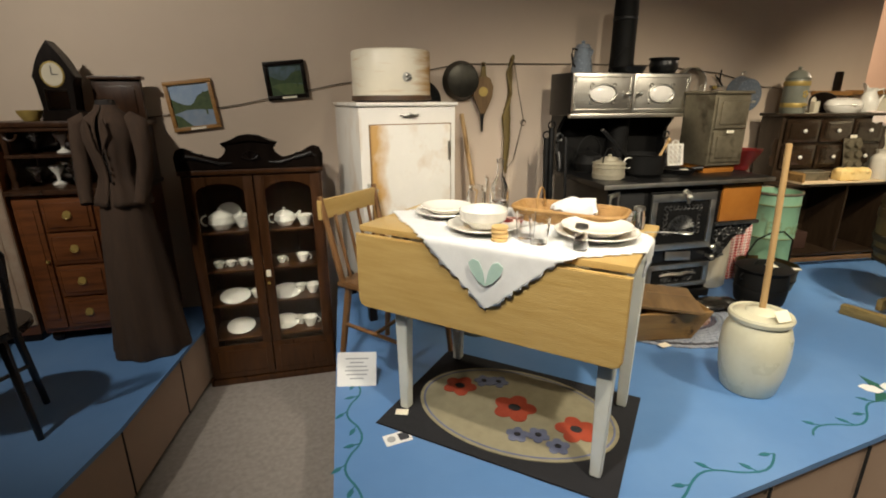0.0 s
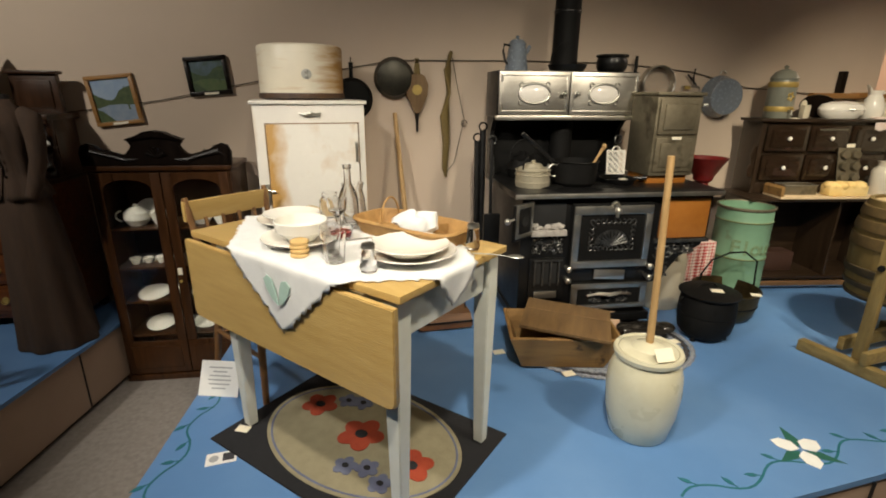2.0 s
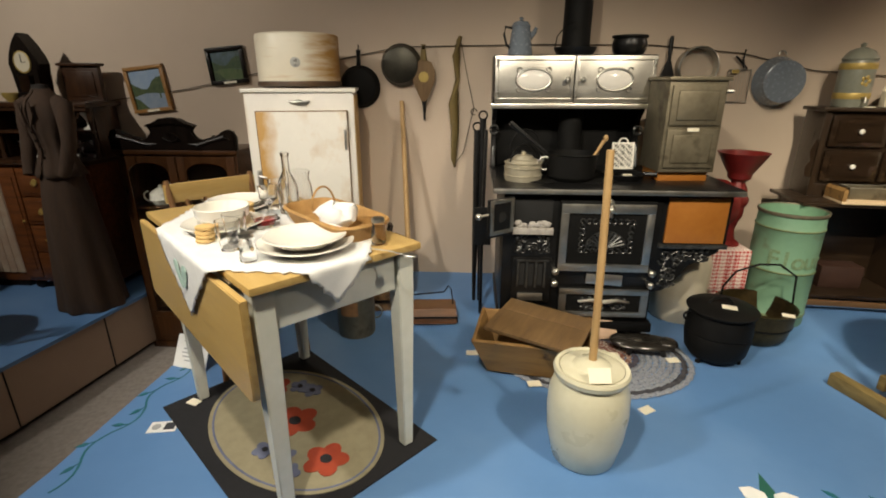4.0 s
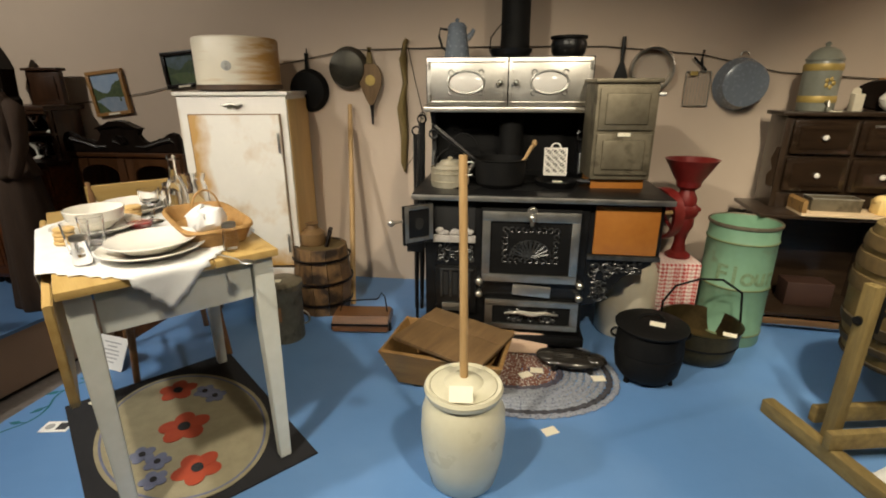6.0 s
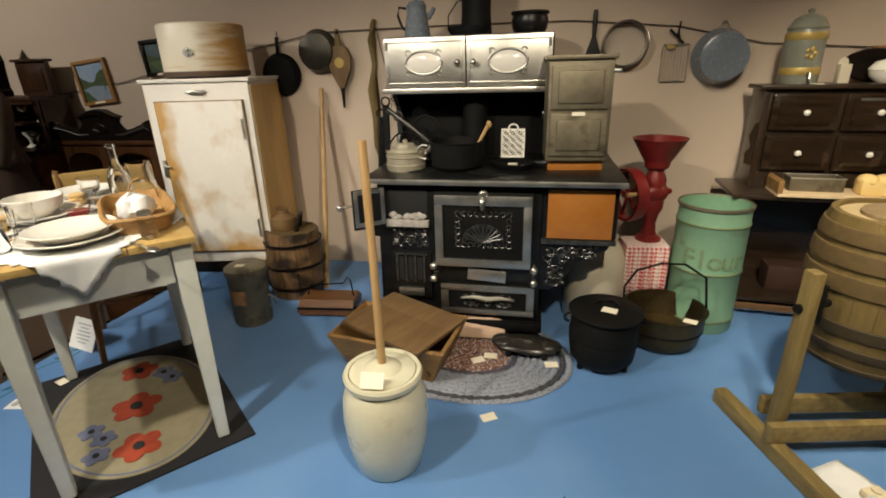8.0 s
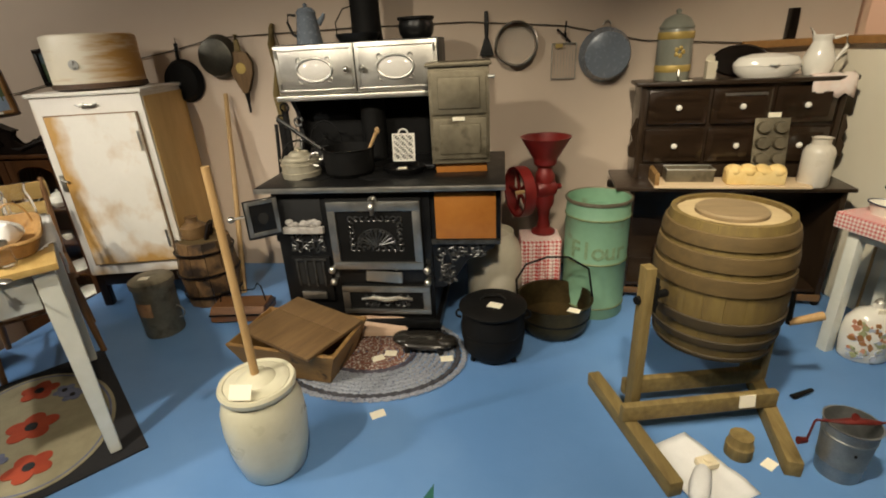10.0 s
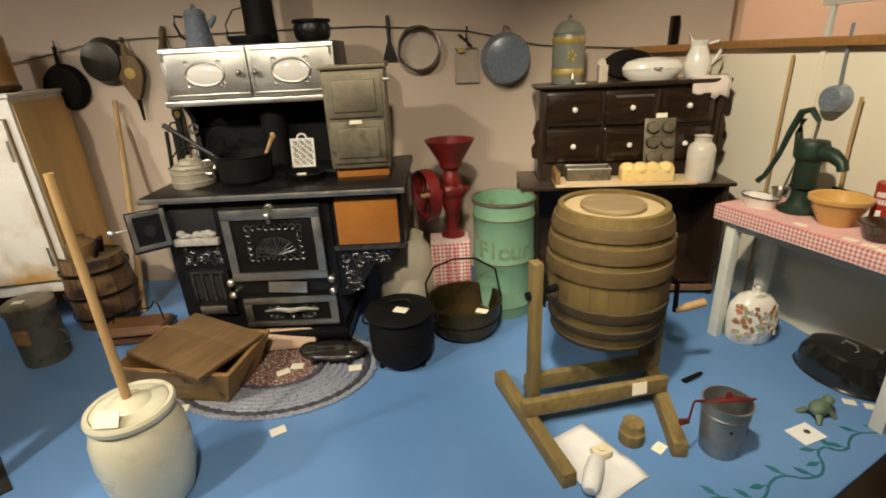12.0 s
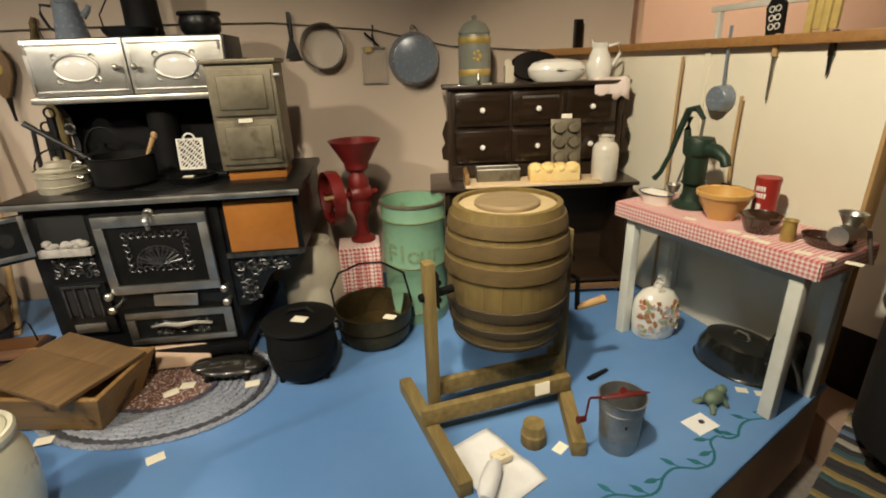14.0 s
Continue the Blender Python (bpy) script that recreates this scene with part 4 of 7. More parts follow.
for o in tv.children:
    o.data.transform(Matrix.Diagonal((.95, 1, .9, 1)))
o = thing("flat_iron_stand", "black iron skillet holding a sad iron", "skillet", 2.33, 2.50, STOP)
part("pan", lathe(bm_(), [(0, 0), (.08, 0), (.10, .03), (.094, .03), (.076, .010), (0, .01)], 32), IRON, o)
part("handle", tube(bm_(), [(.095, 0, .026), (.15, -.03, .03)], [.01, .012], 8), IRON, o)
part("card", box(bm_(), -.02, .02, -.07, -.045, .030, .033, 0), CARD, o)
# tools at the left end of the range
for x, z0, z1 in ((1.655, .36, 1.02), (1.625, .38, .96)):
    o = thing("poker_bar", "long black iron bar leaning by the range", "poker", x, 2.72, 0, group="range tools")
    part("shaft", tube(bm_(), [(0, 0, 0), (0, .05, z0), (0, .09, z1)], [.010, .016, .018], 8), IRON, o)
    part("ring", tube(bm_(), arc(0, z1 + .02, .022, 0, 360, 14, .09), .005, 6), IRONM, o)
o = thing("ash_shovel", "black ash shovel leaning against the range", "shovel", 1.66, 2.55, 0, 0)
part("blade", box(bm_(), -.045, .045, -.012, .012, .40, .60, .006), IRON, o)
part("shaft", tube(bm_(), [(0, 0, 0), (0, .03, .45), (.01, .10, .98)], .009, 8), IRON, o)

# ---- wall hangings ----
WY = WALLY
cab_pts = [(-2.4, 1.02), (-.85, 1.07), (-.15, 1.165), (.42, 1.28), (.82, 1.335), (1.17, 1.40), (1.55, 1.405), (2.0, 1.41), (2.6, 1.405), (3.1, 1.36), (3.5, 1.27), (3.98, 1.235)]
solo("wall_cable", tube(bm_(), [(x, WY - .012, z) for x, z in cab_pts], .003, 6), CABLE, "thin dark cable strung along the wall", "cable")


def picture(x, z, w, h, fw, fmat, label, sky, hill, water, tilt):
    o = thing("framed_picture", label, "picture", x, WY - .012, z, 0, "pictures on the wall", 0, tilt)
    f = bm_()
    for a in ((-w, w, h - fw, h), (-w, w, -h, -h + fw), (-w, -w + fw, -h + fw, h - fw), (w - fw, w, -h + fw, h - fw)):
        box(f, a[0], a[1], -.014, .011, a[2], a[3], .004)
    part("frame", f, fmat, o)
    iw, ih = w - fw, h - fw
    part("painting", box(bm_(), -iw, iw, -.002, .006, -ih, ih, 0), sky, o, "painted landscape")
    hills = [(-iw, -.35 * ih), (-iw, .38 * ih), (-.75 * iw, .22 * ih), (-.4 * iw, .05 * ih), (-.1 * iw, .0 * ih), (.1 * iw, .12 * ih), (.35 * iw, .42 * ih), (.65 * iw, .55 * ih), (iw, .62 * ih), (iw, -.3 * ih), (.3 * iw, -.22 * ih), (-.3 * iw, -.2 * ih)]
    part("painted_hill", prism(bm_(), hills, .0025, .0035, UPXZ), hill, o)
    shore = [(-iw, -ih), (-.2 * iw, -ih), (-.45 * iw, -.75 * ih), (-.7 * iw, -.5 * ih), (-iw, -.38 * ih)]
    part("painted_shore", prism(bm_(), shore, .0025, .0042, UPXZ), hill, o)
    trunk = [(.62 * iw, -.5 * ih), (.72 * iw, -.5 * ih), (.70 * iw, .6 * ih), (.64 * iw, .6 * ih)]
    part("painted_tree", prism(bm_(), trunk, .0025, .0042, UPXZ), hill, o)
    lake = [(-iw, -ih), (iw, -ih), (iw, -.35 * ih), (.3 * iw, -.22 * ih), (-.3 * iw, -.2 * ih), (-iw, -.36 * ih)]
    part("painted_water", prism(bm_(), lake, .0025, .0032, UPXZ), water, o)
    part("card", box(bm_(), -.035, .045, -.016, -.0142, -h + .003, -h + .016, 0), CARD, o)


picture(-.39, 1.165, .125, .135, .022, wood("gilt_oak_frame", (.36, .19, .06), (.24, .115, .03), .4, "x", .2), "lake landscape in a golden oak frame",
        mat("paint_sky", (.20, .30, .46), .6, 0, (.32, .40, .50), 14, .4), mat("paint_hill", (.03, .055, .018), .6, 0, (.07, .10, .03), 40, .5), mat("paint_lake", (.17, .24, .34), .6, 0, (.26, .31, .38), 25, .5), -6)
picture(.125, 1.30, .115, .105, .024, DARKW, "forest landscape in a dark wooden frame",
        mat("paint_forest_sky", (.10, .15, .22), .6, 0, (.03, .06, .03), 22, .5), mat("paint_forest", (.02, .05, .02), .6, 0, (.05, .08, .025), 40, .5), mat("paint_meadow", (.05, .10, .03), .6, 0, (.09, .12, .04), 30, .5), -5)

HANG = pose(0, 0, 0, 90, 0, 0)


def hung_pan(name, x, z, r, depth, m, label, category, handle=0., tilt=0):
    o = thing(name, label, category, x, WY - .012, z, 0, "pans on the wall", 0, tilt)
    part("pan", lathe(bm_(), [(0, depth), (r * .78, depth), (r * .86, depth - .004), (r, .004), (r * 1.03, 0), (r * .97, 0), (0, .002)], 40, HANG), m, o)
    if handle:
        part("handle", tube(bm_(), [(0, -.02, r * .97), (0, -.015, r + handle * .6), (0, -.008, r + handle)], [.012, .010, .014], 8, .6), m, o)
        part("hanging_hook", tube(bm_(), [(0, -.006, r + handle - .01), (0, -.002, r + handle + .03)], .003, 6), IRONM, o)
    return o


hung_pan("skillet", .925, 1.18, .118, .045, IRONM, "black cast-iron skillet hanging by its handle", "skillet", .085)
hung_pan("wash_pan", 1.175, 1.30, .116, .06, mat("sooty_steel", (.07, .065, .05), .4, .7, (.03, .028, .022), 12, .5, .1, 50), "dark steel pan hung on the wall", "pan")
bs = hung_pan("enamel_basin", 3.31, 1.21, .130, .085, GRANITE, "grey-blue graniteware basin hung on the wall", "basin")
part("basin_ring", tube(bm_(), arc(0, .143, .02, 0, 180, 10, -.01), .004, 6), STEEL, bs)
# bellows
o = thing("bellows", "leather and wood fireplace bellows hung on the cable", "bellows", 1.31, WY - .035, 1.235)
bl = [(0, .10), (.045, .08), (.068, .03), (.062, -.03), (.035, -.09), (.014, -.135), (-.014, -.135), (-.035, -.09), (-.062, -.03), (-.068, .03), (-.045, .08)]
part("board", prism(bm_(), bl, .012, .024, UPXZ, .003), wood("bellows_wood", (.20, .12, .05), (.10, .055, .02), .5, "z", .1), o)
part("leather", prism(bm_(), [(x * .93, z * .95) for x, z in bl], -.014, .012, UPXZ), mat("dark_leather", (.05, .035, .02), .6), o, "dark leather sides")
part("handle", tube(bm_(), [(0, -.02, .09), (0, -.02, .15), (0, -.018, .175)], [.02, .014, .016], 8, .6), BARRELW, o)
part("nozzle", tube(bm_(), [(0, -.005, -.13), (0, -.005, -.17), (0, -.005, -.245)], [.016, .010, .006], 10), IRON, o, "iron nozzle")
part("emblem", lathe(bm_(), [(0, .004), (.028, .003), (.03, 0)], 20, pose(0, -.0235, .0, 90, 0, 0)), GOLD, o)
# yoke with wires
o = thing("shoulder_yoke", "carved wooden shoulder yoke hung upright with wire hooks", "yoke", 1.505, WY - .02, 0)
part("beam", tube(bm_(), [(.015, 0, 1.455), (.005, 0, 1.43), (-.008, 0, 1.35), (.0, 0, 1.22), (-.022, 0, 1.08), (-.012, 0, .92), (-.02, 0, .76), (-.012, 0, .71)], [.014, .02, .024, .020, .030, .022, .017, .012], 10, .7), BARRELW, o)
wr = bm_()
tube(wr, [(.02, 0, 1.42), (.055, 0, 1.25), (.10, 0, 1.06), (.085, 0, 1.03)], .0025, 5)
tube(wr, [(-.012, 0, .73), (.04, 0, .80), (.08, 0, .98), (.10, 0, 1.06)], .0025, 5)
tube(wr, arc(.10, 1.04, .018, 0, 300, 10), .003, 5)
part("wire", wr, CABLE, o)
# leaning long handle
solo("broom_handle", tube(bm_(), [(1.25, 2.72, 0.002), (1.215, 2.92, .56), (1.175, 3.11, 1.10)], [.016, .015, .013], 10), STICK, "long pale wooden handle leaning on the wall", "handle")
# flat iron spatula, sieve, toasting rack
o = thing("iron_turner", "black iron turner hung on the cable", "turner", 2.695, WY - .03, 0)
part("handle", tube(bm_(), [(0, 0, 1.45), (0, 0, 1.40), (0, 0, 1.31)], [.010, .012, .009], 8, .6), IRON, o)
part("blade", prism(bm_(), [(-.012, 1.32), (.012, 1.32), (.04, 1.235), (-.04, 1.235)], -.004, .004, UPXZ), IRON, o)
o = thing("flour_sieve", "round steel flour sieve with wire mesh", "sieve", 2.85, WY - .01, 1.285)
part("hoop", lathe(bm_(), [(.108, 0), (.112, .004), (.112, .055), (.106, .06), (.100, .055), (.100, .004), (.108, 0)], 48, HANG), STEEL, o)
ms = bm_()
for k in range(-9, 10):
    h = math.sqrt(max(0, .1 ** 2 - (k * .0105) ** 2))
    box(ms, k * .0105 - .0005, k * .0105 + .0005, -.013, -.012, -h, h, 0)
    box(ms, -h, h, -.0125, -.0115, k * .0105 - .0005, k * .0105 + .0005, 0)
part("mesh", ms, STEEL, o)
o = thing("toasting_rack", "wire toasting rack hung from a hook", "rack", 3.10, WY - .016, 0)
rk = bm_()
for x in (-.062, .062):
    tube(rk, [(x, 0, 1.10), (x, 0, 1.275)], .003, 6)
for z in (1.10, 1.275):
    tube(rk, [(-.062, 0, z), (.062, 0, z)], .003, 6)
for k in range(1, 8):
    tube(rk, [(-.062 + k * .0155, 0, 1.10), (-.062 + k * .0155, 0, 1.275)], .0014, 5)
part("wire_grid", rk, STEEL, o)
cp = bm_()
tube(cp, [(-.04, -.01, 1.345), (.01, -.01, 1.30), (.03, -.01, 1.28)], .006, 6)
tube(cp, [(.005, -.012, 1.38), (.0, -.012, 1.33), (.012, -.012, 1.285)], .006, 6)
part("clip", cp, IRON, o)
part("tag", box(bm_(), -.045, -.008, -.008, -.004, 1.255, 1.275, 0), GOLD, o)

# ---- floor things left of and before the range ----
o = thing("wooden_keg", "small stained wooden keg with bent hoops and spout", "keg", 1.10, 2.68, 0, 15)
for k in range(12):
    a = 2 * math.pi * k / 12
    b = bm_()
    n_ = 3
    st_ = []
    for z, r in ((0, .125), (.17, .138), (.33, .122)):
        st_.append([b.verts.new((rr * math.cos(a + d), rr * math.sin(a + d), z)) for rr, d in ((r - .014, -.25), (r, -.25), (r, .25), (r - .014, .25))])
    for p, q in zip(st_, st_[1:]):
        for i in range(4):
            b.faces.new((p[i], p[(i + 1) % 4], q[(i + 1) % 4], q[i]))
    b.faces.new(st_[0][::-1])
    b.faces.new(st_[-1])
    part("stave", b, mat("keg_wood", (.20, .115, .045), .6, 0, (.09, .045, .018), 6, .6, .3, 30, (6, 6, 1), coat=.1, spots=(.022, .012, .006), sscale=9, slo=.50, shi=.62), o)
for z, r in ((.05, .1335), (.16, .1415), (.27, .1335)):
    part("hoop", lathe(bm_(), [(r, z), (r + .004, z + .002), (r + .004, z + .012), (r, z + .014), (r - .004, z + .007), (r, z)], 32), DARKW, o)
part("head", lathe(bm_(), [(0, .315), (.115, .315), (.115, .325), (0, .327)], 28), HOOPW, o)
part("handle", tube(bm_(), [(.03, -.04, .325), (.05, -.02, .40), (.05, .02, .40), (.03, .04, .325)], .010, 8), DARKW, o)
part("jug_neck", lathe(bm_(), [(0, .327), (.055, .327), (.062, .345), (.058, .385), (.03, .405), (.026, .425), (.031, .43), (0, .43)], 24, Matrix.Translation((-.035, .02, 0))), mat("brown_jug_glaze", (.20, .12, .05), .4, 0, (.10, .055, .025), 14, .5, .1, 60), o, "brown glazed jug neck")
for c_ in o.children:
    c_.data.transform(Matrix.Diagonal((1.16, 1.16, 1.14, 1)))

o = thing("milk_can", "tall rusty tin can with a lid", "can", 1.03, 2.31, 0)
part("body", lathe(bm_(), [(0, 0), (.082, 0), (.084, .006), (.086, .235), (.088, .24), (0, .24)], 36), TIN, o)
part("lid", lathe(bm_(), [(.092, .232), (.095, .24), (.093, .262), (.075, .272), (.02, .276), (0, .277)], 36), TIN, o)
part("worn_label", lathe(bm_(), [(.0862, .11), (.087, .12), (.087, .165), (.0862, .175)], 10, None, 1, 1, radians(235), radians(290)), mat("rust_label", (.36, .19, .08), .8, 0, (.22, .12, .06), 30, .5), o, "rust-brown label patch")
part("card", box(bm_(), -.03, .01, -.05, -.02, .2765, .279, 0, pose(0, 0, 0, 0, 0, 12)), CARD, o)
part("handle", tube(bm_(), arc(.09, .10, .03, -90, 90, 10), .004, 6), STEEL, o)
for c_ in o.children:
    c_.data.transform(Matrix.Diagonal((1.1, 1.1, 1.14, 1)))

o = thing("carpet_sweeper", "brown carpet sweeper with a wire bail", "sweeper", 1.385, 2.47, 0, 5)
part("case", prism(bm_(), [(-.09, .012), (.09, .012), (.09, .055), (.06, .085), (-.06, .085), (-.09, .055)], -.145, .145, Matrix.Rotation(radians(90), 4, "Z") @ UPXZ, .005), wood("sweeper_wood", (.19, .085, .032), (.09, .038, .014), .4, "x", .2), o)
part("trim", box(bm_(), -.147, .147, -.095, .095, .045, .055, .002), DARKW, o)
part("bail", tube(bm_(), [(-.12, .0, .08), (-.10, .0, .14), (.08, .0, .155), (.105, .0, .19), (.12, .0, .17), (.13, 0, .08)], .0035, 6), IRONM, o)
for sx in (-1, 1):
    part("wheel", lathe(bm_(), [(0, 0), (.022, 0), (.022, .010), (0, .010)], 16, pose(sx * .148 - .005, -.05, .022, 0, 90, 0)), IRONM, o)

# braided rug, oval rings one inside the next
br = thing("braided_rug", "oval braided rag rug, gray-blue with a rust centre", "rug", 2.16, 2.15, 0, -6)
BRC = [mat("braid_rust", (.24, .10, .06), .97, 0, (.12, .05, .045), 60, .6, .8, 200, spots=(.48, .43, .38), sscale=95, slo=.52, shi=.58), mat("braid_navy", (.05, .05, .08), .97, 0, (.10, .09, .11), 55, .6, .8, 200),
       mat("braid_gray", (.33, .35, .38), .97, 0, (.22, .24, .29), 70, .6, .8, 200, spots=(.12, .14, .20), sscale=100, slo=.55, shi=.62), mat("braid_black", (.03, .03, .04), .97, 0, (.07, .07, .08), 55, .6, .8, 200)]
NR = 15
for k in range(NR):
    rx, ry = .44 * (k + .6) / NR + .02, .34 * (k + .6) / NR
    m_ = BRC[0] if k < 6 else BRC[1] if k == 6 else BRC[3] if k == 13 else BRC[2]
    b = bm_()
    nn = max(20, int(2 * math.pi * rx / .016))
    pts, rs = [], []
    for i in range(nn + 1):
        a = 2 * math.pi * i / nn
        wob = .0025 * (-1) ** i if i < nn else .0025
        pts.append(((rx + wob) * math.cos(a), (ry + wob) * math.sin(a), .006))
        rs.append(.0125 + .0018 * (-1) ** (i // 2))
    tube(b, pts, rs, 6, .5)
    part("braid", b, m_, br)

tr = thing("dough_trough", "pine dough trough with sloping sides", "trough", 1.89, 2.05, .014, -9)
bot, top = (.19, .115), (.255, .165)
H = .165


def slab(pts, th, m_, nm, par):
    """A board through four corners, th thick to its inner side."""
    b = bm_()
    p = [Vector(q) for q in pts]
    nrm = (p[1] - p[0]).cross(p[3] - p[0]).normalized() * th
    lo, hi = [b.verts.new(q) for q in p], [b.verts.new(q + nrm) for q in p]
    b.faces.new(lo[::-1])
    b.faces.new(hi)
    for i in range(4):
        b.faces.new((lo[i], lo[(i + 1) % 4], hi[(i + 1) % 4], hi[i]))
    bmesh.ops.bevel(b, geom=list(b.edges), offset=.002, segments=1, affect="EDGES")
    return part(nm, b, m_, par)


for s in (-1, 1):
    slab([(-bot[0], s * bot[1], 0), (bot[0], s * bot[1], 0), (top[0], s * top[1], H), (-top[0], s * top[1], H)], s * -.016 * -1, TROUGHW, "side_board", tr)
    slab([(s * bot[0], -bot[1], 0), (s * bot[0], bot[1], 0), (s * top[0], top[1], H), (s * top[0], -top[1], H)], -s * .016, TROUGHW, "end_board", tr)
part("bottom_board", box(bm_(), -bot[0], bot[0], -bot[1], bot[1], .0, .014, .002), TROUGHW, tr)
tl = thing("trough_lid", "brown board lid lying askew on the trough", "lid", 1.915, 2.04, .207, -25, ry=3)
for y0, y1 in ((-.165, .0395), (.041, .165)):
    part("board", box(bm_(), -.20, .20, y0, y1, -.008, .008, .003), LIDW, tl)
b = bm_()
prism(b, [(-.05, 0), (.14, 0), (.165, .012), (.176, .035), (.176, .065), (.165, .088), (.14, .10), (-.05, .10)], 0, .016, bev=.005)
solo("bread_board", b, mat("pink_wood", (.58, .41, .29), .6, 0, (.48, .32, .21), 8, .4, .15, 40, (1, 8, 8)), "pale wooden paddle board leaning at the range", "board", 2.15, 2.262, .018, 4, rx=62)
o = thing("cast_iron_mould", "black shiny cast-iron animal-shaped mould", "mould", 2.425, 2.19, .013, -4)
b = bm_()
ball(b, 0, 0, .036, .13, .065, .028, 20)
ball(b, .085, -.01, .048, .04, .04, .022, 14)
ball(b, -.09, .0, .044, .045, .045, .022, 14)
bmesh.ops.scale(b, vec=(1.18, 1.15, 1.0), verts=b.verts)
part("body", b, mat("gloss_iron", (.035, .031, .026), .2, .4, None, 10, .4, .2, 40), o)
for x, y in ((-.07, -.045), (.07, -.045), (-.07, .045), (.07, .045)):
    part("foot", tube(bm_(), [(x, y, .03), (x * 1.15, y * 1.2, 0)], [.016, .012], 8), IRON, o)


def card(x, y, z, rz, w=.056, d=.040, tilt=0, m_=None):
    ob = solo("label_card", box(bm_(), -w / 2, w / 2, -d / 2, d / 2, 0, .0018, 0), m_ or CARD, "small cream exhibit card lying flat", "card", x, y, z, rz, "exhibit cards", tilt)
    return ob


for a in ((2.30, 1.75, .0, 30), (2.53, 2.10, .0135, 10), (2.22, 2.09, .0135, 30), (2.27, 2.13, .0135, 0), (1.88, 1.88, .0135, 10), (1.62, 2.13, 0, 5)):
    card(*a)

# ---- butter churn in front ----
ch = thing("butter_churn", "cream stoneware butter churn with a wooden dasher", "churn", 2.0, 1.50, 0, 0)
part("crock", lathe(bm_(), [(0, 0), (.098, 0), (.105, .008), (.125, .10), (.132, .19), (.128, .26), (.115, .30), (.108, .315), (.118, .322), (.121, .338), (.116, .348), (.104, .346), (.10, .33), (0, .33)], 56), STONE, ch)
lid = part("lid", lathe(bm_(), [(0, .335), (.10, .335), (.101, .345), (.085, .352), (.06, .353), (.05, .362), (.03, .37), (.022, .372), (0, .372)], 44), STONE, ch)
part("dasher_pole", tube(bm_(), [(0, 0, .36), (-.005, .01, .70), (-.012, .02, 1.03)], [.013, .012, .0115], 12), STICK, ch, "pale wooden pole")
part("card", box(bm_(), -.034, .034, 0, .002, -.022, .024, 0, pose(.0, -.095, .372, -38, 0, 4)), CARD, lid)

# ---- black pot, brass kettle, crock, mill, flour can ----
o = thing("iron_cauldron", "black cast-iron pot with a flat lid", "pot", 2.735, 2.165, 0)
o.scale = (1.05, 1.05, 1.05)
part("body", lathe(bm_(), [(0, .02), (.10, .02), (.122, .05), (.132, .12), (.128, .135), (.132, .14), (.128, .20), (.122, .225), (.134, .235), (0, .235)], 48), IRONM, o)
lid = part("lid", lathe(bm_(), [(.138, .235), (.140, .243), (.128, .250), (.04, .256), (0, .257)], 48), IRONM, o)
part("lid_handle", tube(bm_(), [(-.05, .02, .255), (-.03, .02, .275), (.03, .02, .275), (.05, .02, .255)], .006, 8), IRON, lid)
for k in range(3):
    a = radians(90 + 120 * k)
    part("foot", tube(bm_(), [(.09 * math.cos(a), .09 * math.sin(a), .03), (.10 * math.cos(a), .10 * math.sin(a), 0)], [.014, .011], 8), IRONM, o)
for sx in (-1, 1):
    part("ear", tube(bm_(), arc(sx * .135, .20, .018, -100, 100, 8) if sx > 0 else arc(-.135, .20, .018, 80, 280, 8), .005, 6), IRONM, o)
part("card", box(bm_(), -.028, .028, -.02, .02, .258, .260, 0, pose(.01, -.035, 0, 0, 0, -20)), CARD, o)

o = thing("brass_kettle", "large tarnished brass kettle with an iron bail", "kettle", 3.02, 2.40, 0)
o.scale = (1.05, 1.05, 1.05)
part("body", lathe(bm_(), [(0, 0), (.12, 0), (.148, .03), (.158, .08), (.156, .088), (.160, .088), (.166, .158), (.172, .164), (.160, .166), (.15, .05), (0, .02)], 52), mat("tarnished_brass", (.12, .085, .035), .45, .8, (.04, .03, .016), 8, .5, .1, 40), o)
part("band", lathe(bm_(), [(.158, .083), (.163, .086), (.163, .092), (.159, .095)], 48), IRONM, o)
part("bail", tube(bm_(), [(-.165, .0, .16), (-.17, -.01, .25), (-.13, -.02, .33), (-.04, -.03, .37), (.05, -.03, .37), (.14, -.02, .31), (.168, 0, .16)], .005, 8), IRONM, o, "iron bail")
part("card", box(bm_(), -.025, .025, -.018, .018, .167, .169, 0, pose(.07, -.135, 0, 0, 0, -25)), CARD, o)
solo("stoneware_crock", lathe(bm_(), [(0, 0), (.135, 0), (.142, .01), (.142, .30), (.125, .36), (.098, .40), (.098, .425), (.09, .425), (.088, .40), (0, .38)], 48), CROCKM, "tall cream stoneware crock behind the pots", "crock", 2.735, 2.62, 0)

GING = gingham("red_gingham_upright", "s", "z", .010, (.50, .05, .05))
stand = thing("gingham_stand", "small stand wrapped in red gingham cloth", "stand", 2.965, 2.675, 0, 3)
part("cloth", box(bm_(), -.1, .1, -.085, .085, .01, .38, .010), GING, stand)
fold = bm_()
for k in range(6):
    x = -.085 + .034 * k
    tube(fold, [(x, -.086, .01), (x + .004, -.088, .36)], [.010, .004], 6)
part("fold", fold, GING, stand)
mill = thing("grain_mill", "red painted cast-iron grain mill with a flywheel", "mill", 2.985, 2.71, .38, 24)
